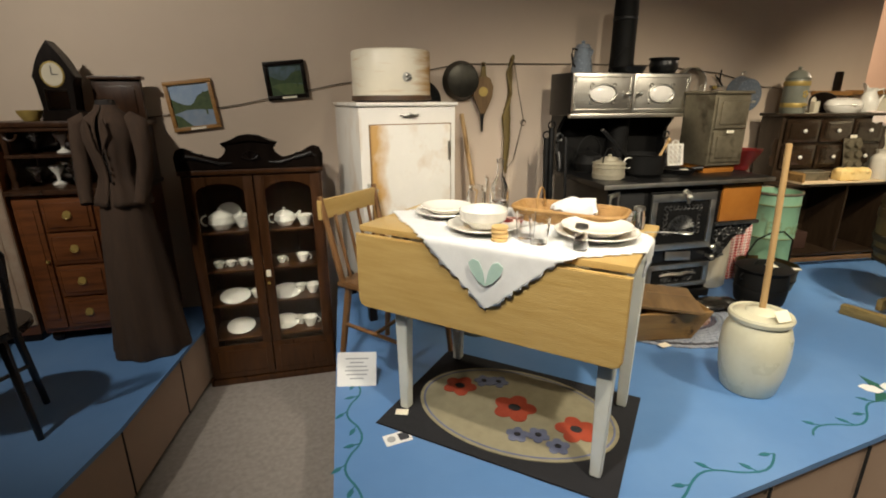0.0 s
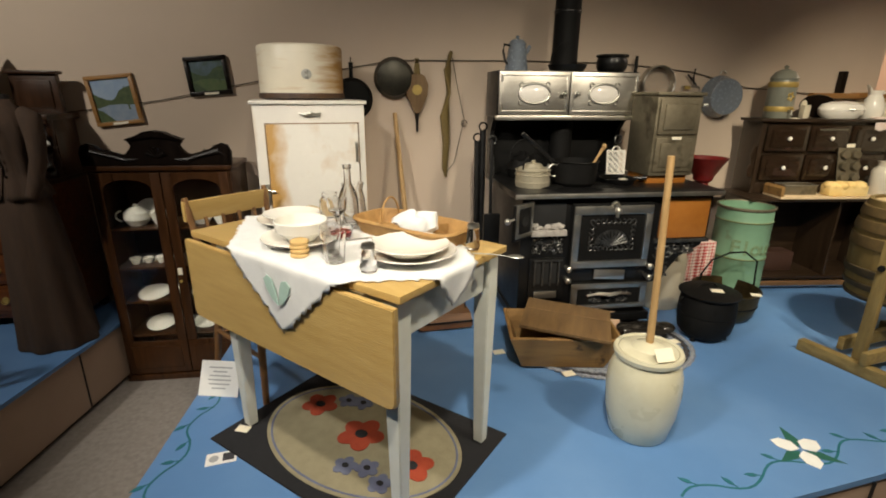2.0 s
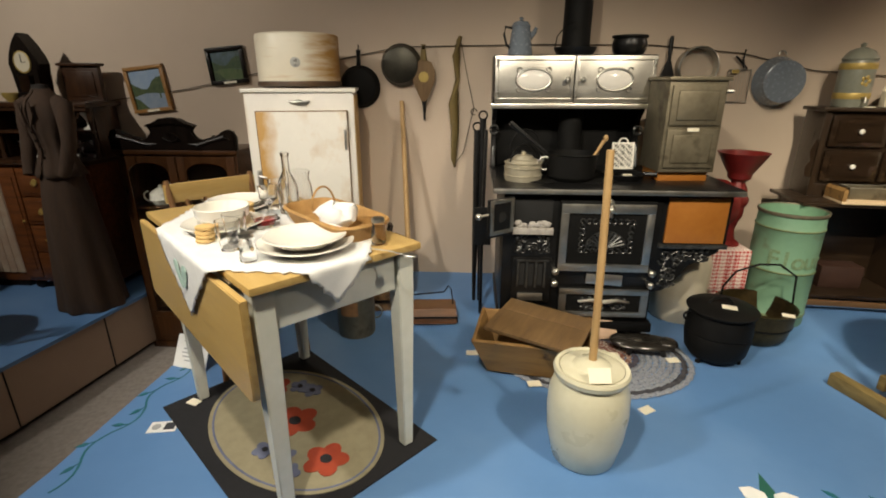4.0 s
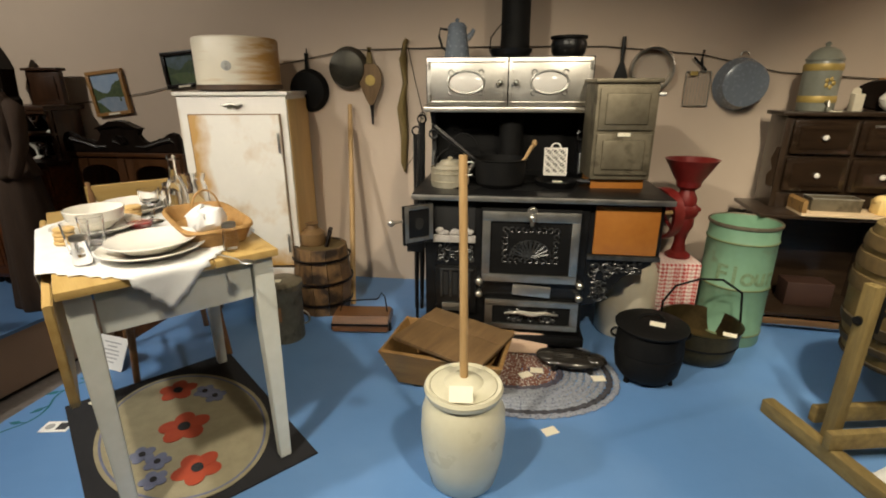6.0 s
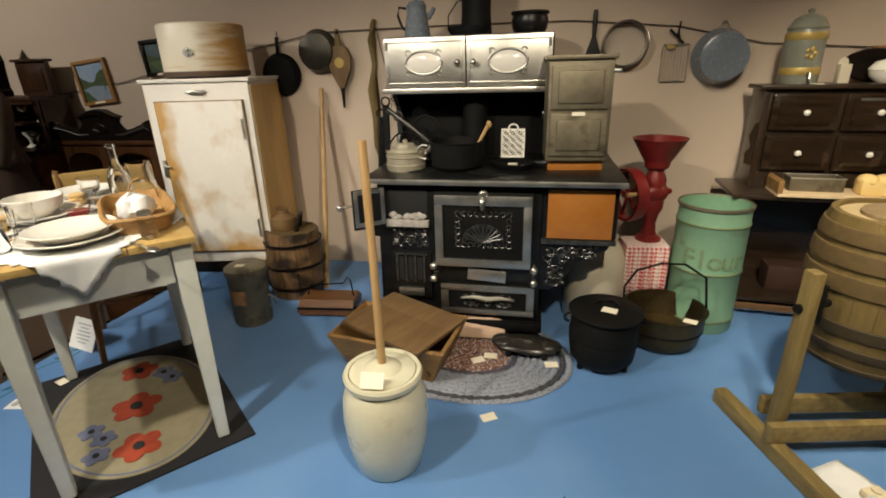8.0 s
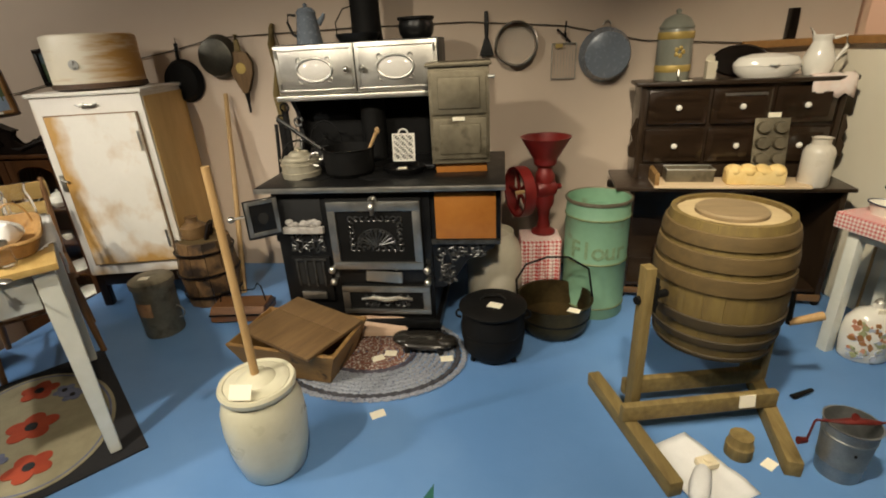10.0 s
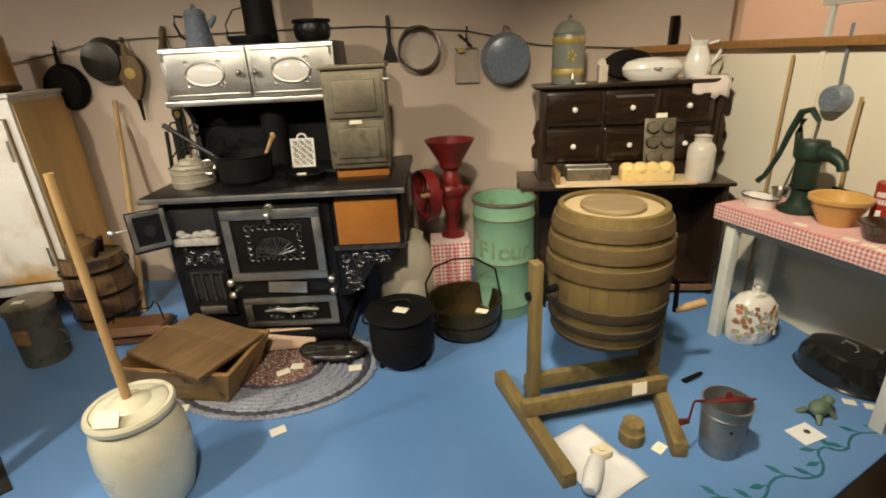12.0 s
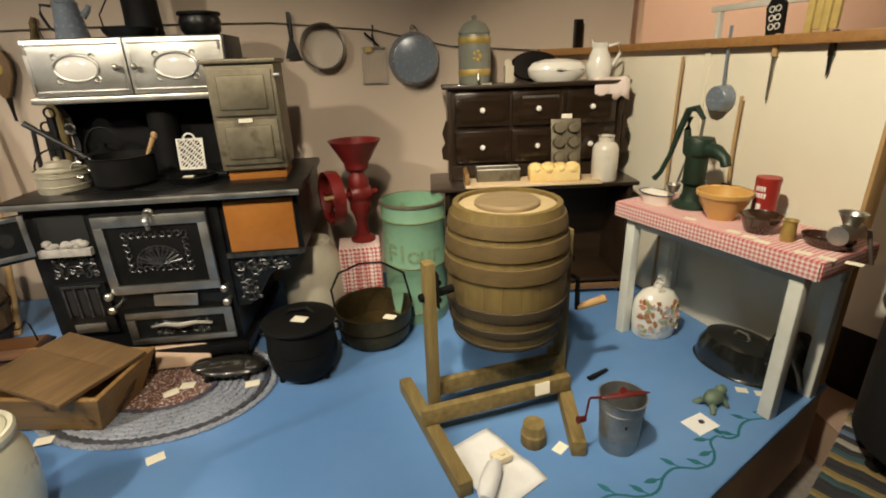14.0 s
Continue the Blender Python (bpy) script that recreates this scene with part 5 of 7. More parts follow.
part("base", lathe(bm_(), [(0, 0), (.06, 0), (.06, .012), (.035, .03), (.026, .08), (.035, .13), (.05, .16), (.05, .20), (.04, .225), (.03, .25), (.048, .27), (.05, .30), (.035, .33), (.03, .36), (0, .36)], 32), RED, mill)
part("hopper", lathe(bm_(), [(.04, .345), (.055, .36), (.058, .385), (.066, .395), (.118, .485), (.122, .49), (.112, .488), (.055, .395), (.02, .37)], 40), RED, mill, "flared red hopper")
part("shaft", tube(bm_(), [(.09, 0, .235), (-.14, 0, .235)], .014, 10), RED, mill)
part("burr_housing", lathe(bm_(), [(0, -.05), (.04, -.05), (.055, -.02), (.055, .02), (.04, .05), (0, .05)], 28, pose(.0, 0, .235, 0, 90, 0)), RED, mill)
fw = bm_()
lathe(fw, [(.112, -.026), (.124, -.028), (.127, 0), (.124, .028), (.112, .026), (.108, 0), (.112, -.026)], 44, pose(-.135, 0, .235, 0, 90, 0))
for k in range(5):
    q = 2 * math.pi * k / 5
    tube(fw, [(-.135, 0, .235), (-.135, .11 * math.cos(q), .235 + .11 * math.sin(q))], .010, 6)
part("flywheel", fw, RED, mill, "spoked flywheel")
part("crank", tube(bm_(), [(-.125, -.09, .26), (-.16, -.09, .26), (-.20, -.09, .26)], .010, 8), STICK, mill)

fc = thing("flour_can", "tall mint green metal flour can", "can", 3.235, 2.62, 0)
part("body", lathe(bm_(), [(0, 0), (.148, 0), (.151, .008), (.151, .05), (.154, .056), (.151, .062), (.150, .28), (.153, .285), (.150, .29), (.150, .49), (.154, .497), (.150, .504), (.148, .565), (.153, .572), (.145, .572), (.143, .50), (0, .50)], 56), GREEN, fc)
part("rim", lathe(bm_(), [(.150, .560), (.156, .566), (.156, .576), (.149, .578), (.147, .57)], 48), TIN, fc)
for z in (.057, .285, .497):
    part("band", lathe(bm_(), [(.1515, z - .005), (.1545, z - .002), (.1545, z + .002), (.1515, z + .005)], 48), mat("olive_band", (.17, .20, .09), .5, .1, (.11, .15, .07), 20, .4), fc)
OLIVE = mat("olive_letter_paint", (.10, .15, .07), .6, 0, (.20, .30, .18), 60, .4)
for i, ch_ in enumerate("Flour"):
    cu = bpy.data.curves.new("lettering", "FONT")
    cu.body, cu.size, cu.extrude, cu.align_x = ch_, .118, .0006, "CENTER"
    cu.offset = .0022
    a = radians(-95 + (i - 2) * 21)
    lo = new("lettering", cu)
    lo.parent = fc
    lo.data.materials.append(OLIVE)
    lo.matrix_local = Matrix.Translation((.1522 * math.cos(a), .1522 * math.sin(a), .315)) @ Matrix.Rotation(a + math.pi / 2, 4, "Z") @ UPXZ
    tagged(lo, "dark olive painted letter")
fc.scale = (1.0, 1.0, 1.04)

# ---- dark dresser in the corner ----
DRESSW = wood("dresser_wood", (.040, .024, .013), (.016, .009, .005), .34, "x", .25, .45)
DRESSV = wood("dresser_wood_upright", (.040, .024, .013), (.016, .009, .005), .34, "z", .25, .45)
DRAWERW = wood("drawer_front", (.034, .019, .010), (.013, .008, .005), .22, "x", .6, .5)
dr = thing("kitchen_dresser", "dark stained kitchen dresser with six small drawers", "dresser", 3.40, 2.70, 0, -5)
DW, DD, DS, DT = .94, .36, .615, 1.085
UF = .17  # how far the upper part stands back
part("side", box(bm_(), 0, .025, .02, DD, .03, DS - .02, .003), DRESSV, dr)
part("side", box(bm_(), DW - .025, DW, .02, DD, .03, DS - .02, .003), DRESSV, dr)
part("back", box(bm_(), .025, DW - .025, DD - .015, DD, .03, DS - .02, .0), DRESSW, dr)
part("lower_shelf", box(bm_(), .025, DW - .025, .03, DD - .015, .07, .09, .003), DRESSW, dr)
part("plinth_rail", box(bm_(), .0, DW, .012, .0199, .03, .065, .002), wood("worn_rail", (.22, .12, .05), (.10, .05, .02), .6, "x"), dr)
part("divider", box(bm_(), .56, .575, .05, DD - .015, .09, DS - .02, 0), DRESSV, dr)
part("counter", box(bm_(), -.07, DW + .02, -.01, DD, DS - .02, DS, .006), DRESSW, dr, "worn counter edge")
for x in (.012, DW - .012):
    for y in (.03, DD - .03):
        part("caster", ball(bm_(), x, y, .016, .016), IRONM, dr)
part("hutch_body", box(bm_(), .03, DW - .03, UF + .012, DD, DS, DT - .02, .003), DRESSV, dr)
part("hutch_top", box(bm_(), .005, DW - .005, UF - .02, DD, DT - .02, DT, .006), DRESSW, dr)
fr = bm_()
box(fr, .03, .055, UF, UF + .012, DS, DT - .02, .002)
box(fr, DW - .055, DW - .03, UF, UF + .012, DS, DT - .02, .002)
box(fr, .055, DW - .055, UF, UF + .012, DS, DS + .07, .002)
part("hutch_frame", fr, DRESSV, dr)
DX = [.06, .345, .615, .88]
for r in range(2):
    for c in range(3):
        x0, x1 = DX[c] + .006, DX[c + 1] - .006
        z0 = DS + .085 + r * .182
        d_ = part("drawer", box(bm_(), x0, x1, UF - .012, UF + .0119, z0, z0 + .166, .014), DRAWERW, dr, "dark drawer front")
        field = bm_()
        prism(field, [(x0 + .03, z0 + .028), (x1 - .03, z0 + .028), (x1 - .03, z0 + .138), (x0 + .03, z0 + .138)], UF * -1 + .012, UF * -1 + .020, UPXZ, .006)
        part("raised_field", field, DRAWERW, d_)
        kb = bm_()
        tube(kb, [((x0 + x1) / 2, UF - .012, z0 + .083), ((x0 + x1) / 2, UF - .026, z0 + .083)], .006, 8)
        ball(kb, (x0 + x1) / 2, UF - .032, z0 + .083, .014, .010, .014, 14)
        part("knob", kb, CHINA, d_, "white china knob")
for sx in (-.01, DW - .02):
    part("bracket_scroll", prism(bm_(), [(0, 0), (.03, .01), (.035, .06), (.015, .09), (.03, .14), (.01, .20), (0, .20)], -.008, .008, Matrix.Translation((sx if sx > 0 else .03, UF + .02, DS + .10)) @ (Matrix() if sx > 0 else Matrix.Scale(-1, 4, (1, 0, 0))) @ UPXZ), DRESSV, dr)
part("label_strip", box(bm_(), .40, .58, UF - .018, UF - .0125, DT - .075, DT - .06, 0), STEEL, dr)
DM = pose(3.40, 2.70, 0, 0, 0, -5)


def on_dresser(x, y, z):
    p = DM @ V(x, y, z)
    return p.x, p.y, p.z


# baking board and bread
bo = thing("baking_board", "pale wooden baking board with a raised back corner", "board", *on_dresser(.40, .06, DS), -5)
part("board", box(bm_(), -.30, .37, -.085, .085, 0, .014, .004), mat("pale_board", (.72, .56, .36), .6, 0, (.62, .46, .28), 6, .4, .1, 40, (1, 8, 8)), bo)
part("end_piece", prism(bm_(), [(0, 0), (.02, 0), (.02, .055), (.012, .065), (0, .05)], -.08, .08, Matrix.Translation((-.30, 0, .014)) @ Matrix.Rotation(0, 4, "Z") @ UPXZ), TROUGHW, bo)
o = thing("bread_tin", "dark steel bread tin on the baking board", "tin", *on_dresser(.27, .09, DS + .014), -5)
tt = bm_()
for s in (-1, 1):
    box(tt, -.105, .105, s * .045 - .002, s * .045 + .002, 0, .06, .001)
    box(tt, s * .105 - .002, s * .105 + .002, -.045, .045, 0, .06, .001)
box(tt, -.105, .105, -.045, .045, 0, .004, 0)
part("pan", tt, TIN, o)
part("rim", tube(bm_(), [(-.107, -.047, .06), (.107, -.047, .06), (.107, .047, .06), (-.107, .047, .06), (-.107, -.047, .06)], .0035, 6), STEEL, o)
lf = bm_()
for k in range(4):
    ball(lf, -.078 + .052 * k, .002 * (-1) ** k, .054, .034, .044, .026 + .002 * (k % 2), 20)
box(lf, -.108, .108, -.038, .038, 0, .062, .012)
bmesh.ops.scale(lf, vec=(1.14, 1.1, 1.12), verts=lf.verts)
solo("bread_loaf", lf, BREAD, "golden loaf of bread with a ridged crust", "bread", *on_dresser(.54, .03, DS + .014), -7)
mt = thing("muffin_tin", "dark steel muffin tin leaning on the drawers", "tin", *on_dresser(.62, .095, DS + .002), -5, rx=-11)
part("sheet", box(bm_(), -.062, .062, -.002, .002, 0, .27, .002), TIN, mt)
for i in range(2):
    for j in range(4):
        part("cup", lathe(bm_(), [(.026, 0), (.027, .003), (.022, .022), (0, .024)], 20, pose(-.03 + .06 * i, -.002, .035 + .065 * j, 90, 0, 0)), TIN, mt)
part("card", box(bm_(), -.02, .025, -.006, -.003, .272, .292, 0), CARD, mt)
for o in mt.children:
    o.data.transform(Matrix.Diagonal((1.2, 1, 1.10, 1)))
solo("milk_jug", lathe(bm_(), [(0, 0), (.046, 0), (.049, .006), (.049, .145), (.042, .165), (.029, .178), (.029, .200), (.034, .205), (.027, .207), (.024, .178), (0, .15)], 40, Matrix.Diagonal((1.28, 1.28, 1.06, 1))), mat("white_stoneware", (.70, .66, .57), .3, 0, (.62, .57, .48), 6, .3, coat=.3), "white stoneware jar standing on the dresser", "jar", *on_dresser(.80, .06, DS))
# on top of the dresser
wf = thing("water_filter", "gray stoneware water filter with gold bands", "water filter", *on_dresser(.175, .26, DT))
part("body", lathe(bm_(), [(0, 0), (.082, 0), (.086, .008), (.086, .185), (.080, .205), (0, .205)], 44), mat("olive_stoneware", (.24, .245, .20), .35, 0, (.17, .175, .14), 9, .3, .05, 40, coat=.4), wf)
part("lid", lathe(bm_(), [(.084, .205), (.085, .213), (.06, .245), (.03, .258), (.010, .262), (.015, .275), (0, .283)], 44), MATS["olive_stoneware"], wf)
for z in (.035, .165):
    part("gold_band", lathe(bm_(), [(.0862, z), (.0885, z + .004), (.0885, z + .024), (.0862, z + .028)], 44), GOLD, wf)
fl_ = bm_()
for k in range(5):
    q = 2 * math.pi * k / 5
    ball(fl_, .018 * math.cos(q), -.086, .115 + .016 * math.sin(q), .010, .004, .010, 8)
part("flower_relief", fl_, GOLD, wf)
part("tap", tube(bm_(), [(0, -.08, .04), (0, -.115, .04), (0, -.118, .02)], .007, 8), STEEL, wf)
part("card", box(bm_(), .02, .07, -.12, -.09, .0, .003, 0), CARD, wf)
wf.scale = (.92, .92, 1.12)
sb = thing("salt_box", "small cream match box on the dresser", "box", *on_dresser(.345, .25, DT))
part("body", box(bm_(), -.022, .022, -.02, .02, 0, .08, .003), CROCKM, sb)
part("back", prism(bm_(), [(-.022, .08), (.022, .08), (.018, .10), (0, .112), (-.018, .10)], -.02, -.014, UPXZ), CROCKM, sb)
solo("oval_platter", lathe(bm_(), [(0, .012), (.9, .010), (1, 0), (.95, -.004), (0, 0)], 40, pose(0, 0, 0, 78, 0, 0) @ Matrix.Diagonal((.13, .075, 1, 1))), DARKW, "dark oval tray leaning behind the dishes", "tray", *on_dresser(.49, .325, DT + .072), -5)
cs = thing("covered_dish", "long white china covered dish", "dish", *on_dresser(.585, .25, DT), -4)
part("dish", lathe(bm_(), [(0, 0), (.75, 0), (.95, .025), (1.0, .05), (.96, .052), (0, .05)], 44, Matrix.Diagonal((.145, .085, 1, 1))), CHINA, cs)
part("lid", lathe(bm_(), [(1.0, .052), (.99, .064), (.85, .088), (.5, .102), (0, .106)], 44, Matrix.Diagonal((.145, .085, 1, 1))), CHINA, cs)
part("lid_knob", tube(bm_(), [(-.02, -.085, .055), (0, -.10, .055), (.02, -.085, .055)], .005, 8), STEEL, cs)
pt = thing("china_pitcher", "tall white china pitcher", "pitcher", *on_dresser(.80, .26, DT), -20)
part("body", lathe(bm_(), [(0, 0), (.048, 0), (.062, .03), (.064, .07), (.048, .115), (.036, .145), (.042, .17), (.038, .172), (.032, .145), (.04, .11), (0, .02)], 40), CHINA, pt)
part("spout", prism(bm_(), [(-.035, .14), (-.045, .195), (-.058, .205), (-.03, .165), (.0, .16), (.0, .14)], -.018, .018, UPXZ, .004), CHINA, pt)
part("handle", tube(bm_(), [(.04, 0, .155), (.085, 0, .165), (.095, 0, .12), (.062, 0, .06)], .007, 8), CHINA, pt)
dn = bm_()
g2 = [[dn.verts.new(((i - 4) * .022, -.02 + (j - 4) * .016, .004 + .005 * math.sin(i * 1.7 + j) + .004) if j > 2 else ((i - 4) * .021, -.052 - .006 * math.sin(i * 1.3), .006 - (3 - j) * (.026 + .004 * (i % 3)))) for j in range(9)] for i in range(9)]
for i in range(8):
    for j in range(8):
        dn.faces.new((g2[i][j], g2[i + 1][j], g2[i + 1][j + 1], g2[i][j + 1]))
ob = solo("lace_doily", dn, mat("pinkish_linen", (.82, .74, .68), .95, 0, (.78, .62, .55), 30, .5, .5, 300), "cream and pink cloth hanging over the dresser edge", "cloth", *on_dresser(.845, .20, DT), -12, smooth=80)
so = ob.modifiers.new("thick", "SOLIDIFY")
so.thickness = .002
solo("wooden_mallet", box(bm_(), -.02, .02, -.02, .02, 0, .14, .005), DARKV, "dark wooden block standing on the ledge", "block", 4.19, WALLY - .028, 1.24)
# things in the dresser's open bottom
solo("storage_box", box(bm_(), -.11, .11, -.06, .06, 0, .13, .006), mat("red_brown_box", (.05, .022, .014), .6, 0, None, 8, .5), "brown box inside the open dresser", "box", *on_dresser(.30, .20, .09), -5)

# ---- barrel churn on its frame ----
BX, BY, BR = 3.50, 1.87, .214
bc = thing("barrel_churn", "oak barrel churn on a wooden stand", "churn", BX + .02, BY + .05, 0, 0)


def barrel_r(z):
    t = (z - .47) / .25
    return BR * (1 - .13 * t * t)


NS = 22
for k in range(NS):
    a, da = 2 * math.pi * k / NS, math.pi / NS * .985
    b = bm_()
    rows_ = []
    for i in range(9):
        z = .215 + .505 * i / 8
        r = barrel_r(z)
        rows_.append([b.verts.new((rr * math.cos(a + d), rr * math.sin(a + d), z)) for rr, d in ((r - .018, -da), (r, -da), (r + .0015, 0), (r, da), (r - .018, da))])
    for p, q in zip(rows_, rows_[1:]):
        for i in range(5):
            b.faces.new((p[i], p[(i + 1) % 5], q[(i + 1) % 5], q[i]))
    b.faces.new(rows_[0][::-1])
    b.faces.new(rows_[-1])
    part("stave", b, BARRELW, bc, smooth=60)
part("barrel_head", lathe(bm_(), [(0, .700), (barrel_r(.7) - .019, .700), (barrel_r(.7) - .019, .705), (.11, .706), (0, .706)], 44), mat("pale_head_wood", (.46, .36, .20), .7, 0, (.36, .27, .14), 6, .4, .2, 40, (1, 7, 7)), bc, "pale barrel head with a round lid")
part("churn_lid", lathe(bm_(), [(.112, .707), (.112, .718), (.105, .724), (0, .726)], 40), mat("dark_lid_wood", (.25, .18, .095), .7, 0, (.17, .12, .06), 6, .4, .2, 40, (1, 7, 7)), bc, "dark round lid")
part("barrel_bottom", lathe(bm_(), [(0, .23), (barrel_r(.23) - .019, .23), (barrel_r(.23) - .019, .24), (0, .24)], 40), BARRELW, bc)
HOOPD = wood("dark_hoop", (.050, .036, .016), (.030, .021, .010), .7, "x")
for z0, h, m_ in ((.217, .022, HOOPD), (.272, .034, HOOPD), (.340, .045, HOOPD), (.485, .060, HOOPW), (.566, .056, HOOPW), (.640, .050, HOOPW)):
    r0, r1 = barrel_r(z0) + .002, barrel_r(z0 + h) + .002
    part("hoop", lathe(bm_(), [(r0, z0), (r0 + .006, z0 + .003), ((r0 + r1) / 2 + .008, z0 + h / 2), (r1 + .006, z0 + h - .003), (r1, z0 + h)], 48), m_, bc)


def beam(name, x0, y0, x1, y1, z0, z1, w):
    """An upright-sided timber between two places of the plan."""
    d = V(x1 - x0, y1 - y0, 0)
    m_ = pose(x0 - BX, y0 - BY, 0, 0, 0, math.degrees(math.atan2(d.y, d.x)))
    part(name, box(bm_(), 0, d.length, -w / 2, w / 2, z0, z1, .007, m_), FRAMEB, bc)


FRAMEB = wood("frame_oak_beam", (.26, .19, .07), (.13, .09, .03), .7, "y")
beam("foot_beam", 3.12, 1.93, 3.275, 1.40, 0, .058, .048)
beam("foot_beam", 3.755, 2.06, 3.655, 1.50, 0, .058, .048)
beam("cross_rail", 3.165, 1.655, 3.715, 1.765, .060, .124, .030)
beam("cross_rail", 3.20, 1.80, 3.72, 1.90, .060, .124, .030)
PIVOT = [(3.215, 1.715, 14), (3.735, 1.93, 190)]
for px_, py_, rz_ in PIVOT:
    m_ = pose(px_ - BX, py_ - BY, 0, 0, 0, rz_)
    part("post", box(bm_(), -.018, .018, -.023, .023, .058, .625, .006, m_), FRAMEW, bc)
    ax = bm_()
    tube(ax, [m_ @ V(-.03, 0, .505), m_ @ V(.09, .03, .505)], .014, 10)
    for dz in (-.03, .0, .03):
        for y_ in (-.016, .016):
            ball(ax, *(m_ @ V(.028, y_, .525 + dz)), .010)
    box(ax, .020, .026, -.03, .03, .47, .59, .002, m_)
    part("pivot", ax, IRONM, bc, "iron pivot plate")
part("card", box(bm_(), -.028, .028, -.004, 0, -.023, .023, 0, pose(3.60 - BX, 1.722 - BY, .105, -8, 0, 11)), CARD, bc)
cr = bm_()
tube(cr, [(.23, .06, .46), (.29, .06, .42), (.29, .05, .30)], .010, 8)
part("crank_arm", cr, IRONM, bc)
part("crank_handle", tube(bm_(), [(.29, .05, .305), (.40, .05, .335)], [.013, .017], 10), STICK, bc, "turned wooden handle")
for o in bc.children:
    if o.name.split(".")[0] in ("stave", "hoop", "barrel_head", "churn_lid", "barrel_bottom"):
        o.data.transform(Matrix.Translation((0, 0, .286)) @ Matrix.Diagonal((.97, .97, .94, 1)) @ Matrix.Translation((0, 0, -.215)))
solo("butter_mould", lathe(bm_(), [(0, 0), (.05, 0), (.052, .004), (.052, .055), (.047, .06), (.045, .064), (.044, .10), (0, .102)], 28, Matrix.Scale(.8, 4)), FRAMEW, "round wooden butter mould beside the churn stand", "mould", 3.55, 1.635, 0)
# white cloth and butter worker
cl = bm_()
gg = [[cl.verts.new((-.10 + .2 * i / 10, -.14 + .28 * j / 10, .008 + .009 * noise.noise((i * .45, j * .45, 3)))) for j in range(11)] for i in range(11)]
for i in range(10):
    for j in range(10):
        cl.faces.new((gg[i][j], gg[i + 1][j], gg[i + 1][j + 1], gg[i][j + 1]))
ob = solo("folded_cloth", cl, LINEN, "folded white cloth lying under the churn stand", "cloth", 3.395, 1.55, -.002, 30, smooth=80)
so = ob.modifiers.new("thick", "SOLIDIFY")
so.thickness = .003
rl = bm_()
tube(rl, [(0, .05, .022), (0, .02, .03), (-.004, -.03, .032), (-.006, -.085, .028), (-.006, -.10, .026)], [.012, .026, .030, .027, .018], 16)
solo("rolled_napkin", rl, LINEN, "rolled white napkin lying on the folded cloth", "napkin", 3.385, 1.495, .008, -22, smooth=60)
o = thing("butter_print", "carved pale wooden butter print on the cloth", "butter print", 3.425, 1.565, .014, 20)
part("block", box(bm_(), -.03, .03, -.022, .022, 0, .022, .005), mat("pale_butterwood", (.78, .70, .50), .6, 0, (.70, .60, .40), 10, .3), o)
part("handle", lathe(bm_(), [(0, .022), (.012, .022), (.014, .03), (0, .034)], 14), MATS["pale_butterwood"], o)
card(3.63, 1.595, 0, 40, .05, .035)
solo("dark_spade", tube(bm_(), [(0, 0, .012), (.10, .03, .012)], [.012, .009], 8, .5), IRONM, "dark iron blade lying on the platform", "blade", 3.86, 1.92, 0, 10)

# ---- bucket with crank freezer ----
BEATER = mat("dark_red_iron", (.16, .018, .013), .45, .1, (.05, .007, .006), 22, .6, .2, 60)
bk = thing("freezer_bucket", "galvanized bucket with a red crank beater on top", "bucket", 3.82, 1.585, 0, 0)
part("pail", lathe(bm_(), [(0, 0), (.082, 0), (.084, .005), (.089, .05), (.092, .055), (.090, .06), (.102, .185), (.108, .192), (.100, .192), (.088, .06), (0, .03)], 44), GALV, bk)
part("wire_band", lathe(bm_(), [(.098, .148), (.1015, .151), (.1015, .155), (.0985, .158)], 40), STEEL, bk)
part("rivet", ball(bm_(), -.02, -.094, .12, .006), BLACK, bk)
part("beater_frame", tube(bm_(), [(-.115, -.02, .203), (-.06, -.025, .206), (.0, -.02, .207), (.06, -.02, .204), (.12, -.01, .198)], [.006, .016, .020, .016, .005], 10, .4), BEATER, bk, "red iron beater frame")
part("gear", lathe(bm_(), [(0, -.004), (.016, -.004), (.018, 0), (.016, .004), (0, .004)], 20, pose(-.01, -.02, .216, 40, 10, 0)), BEATER, bk)
part("crank", tube(bm_(), [(-.11, -.02, .204), (-.165, -.03, .212), (-.172, -.03, .205), (-.185, -.035, .135)], .0048, 8), BEATER, bk)
part("crank_knob", tube(bm_(), [(-.185, -.035, .138), (-.225, -.045, .142)], [.010, .013], 10), BEATER, bk)

for o in bk.children:
    o.data.transform(Matrix.Diagonal((.70, .70, 1.02, 1)))

# ---- gingham bench with pump ----
BA_, BB_ = V(4.12, 2.29, 0), V(4.38, 1.58, 0)
BD = (BB_ - BA_)
BROT = math.degrees(math.atan2(BD.y, BD.x))
BL = BD.length
BZ = .612
bn = thing("work_bench", "narrow white painted bench table", "table", BA_.x, BA_.y, 0, BROT)
part("top", box(bm_(), -.02, BL, .0, .30, BZ - .03, BZ - .004, .004), WHITEP, bn)
for x in (.04, BL - .05):
    for y in (.03, .27):
        part("leg", box(bm_(), x - .022, x + .022, y - .022, y + .022, 0, BZ - .03, .004), WHITEP, bn, "white painted leg")
part("apron", box(bm_(), .06, BL - .07, .02, .035, BZ - .10, BZ - .03, .003), WHITEP, bn)
gc = thing("gingham_tablecloth", "red and white gingham cloth on the bench", "tablecloth", BA_.x, BA_.y, 0, BROT)
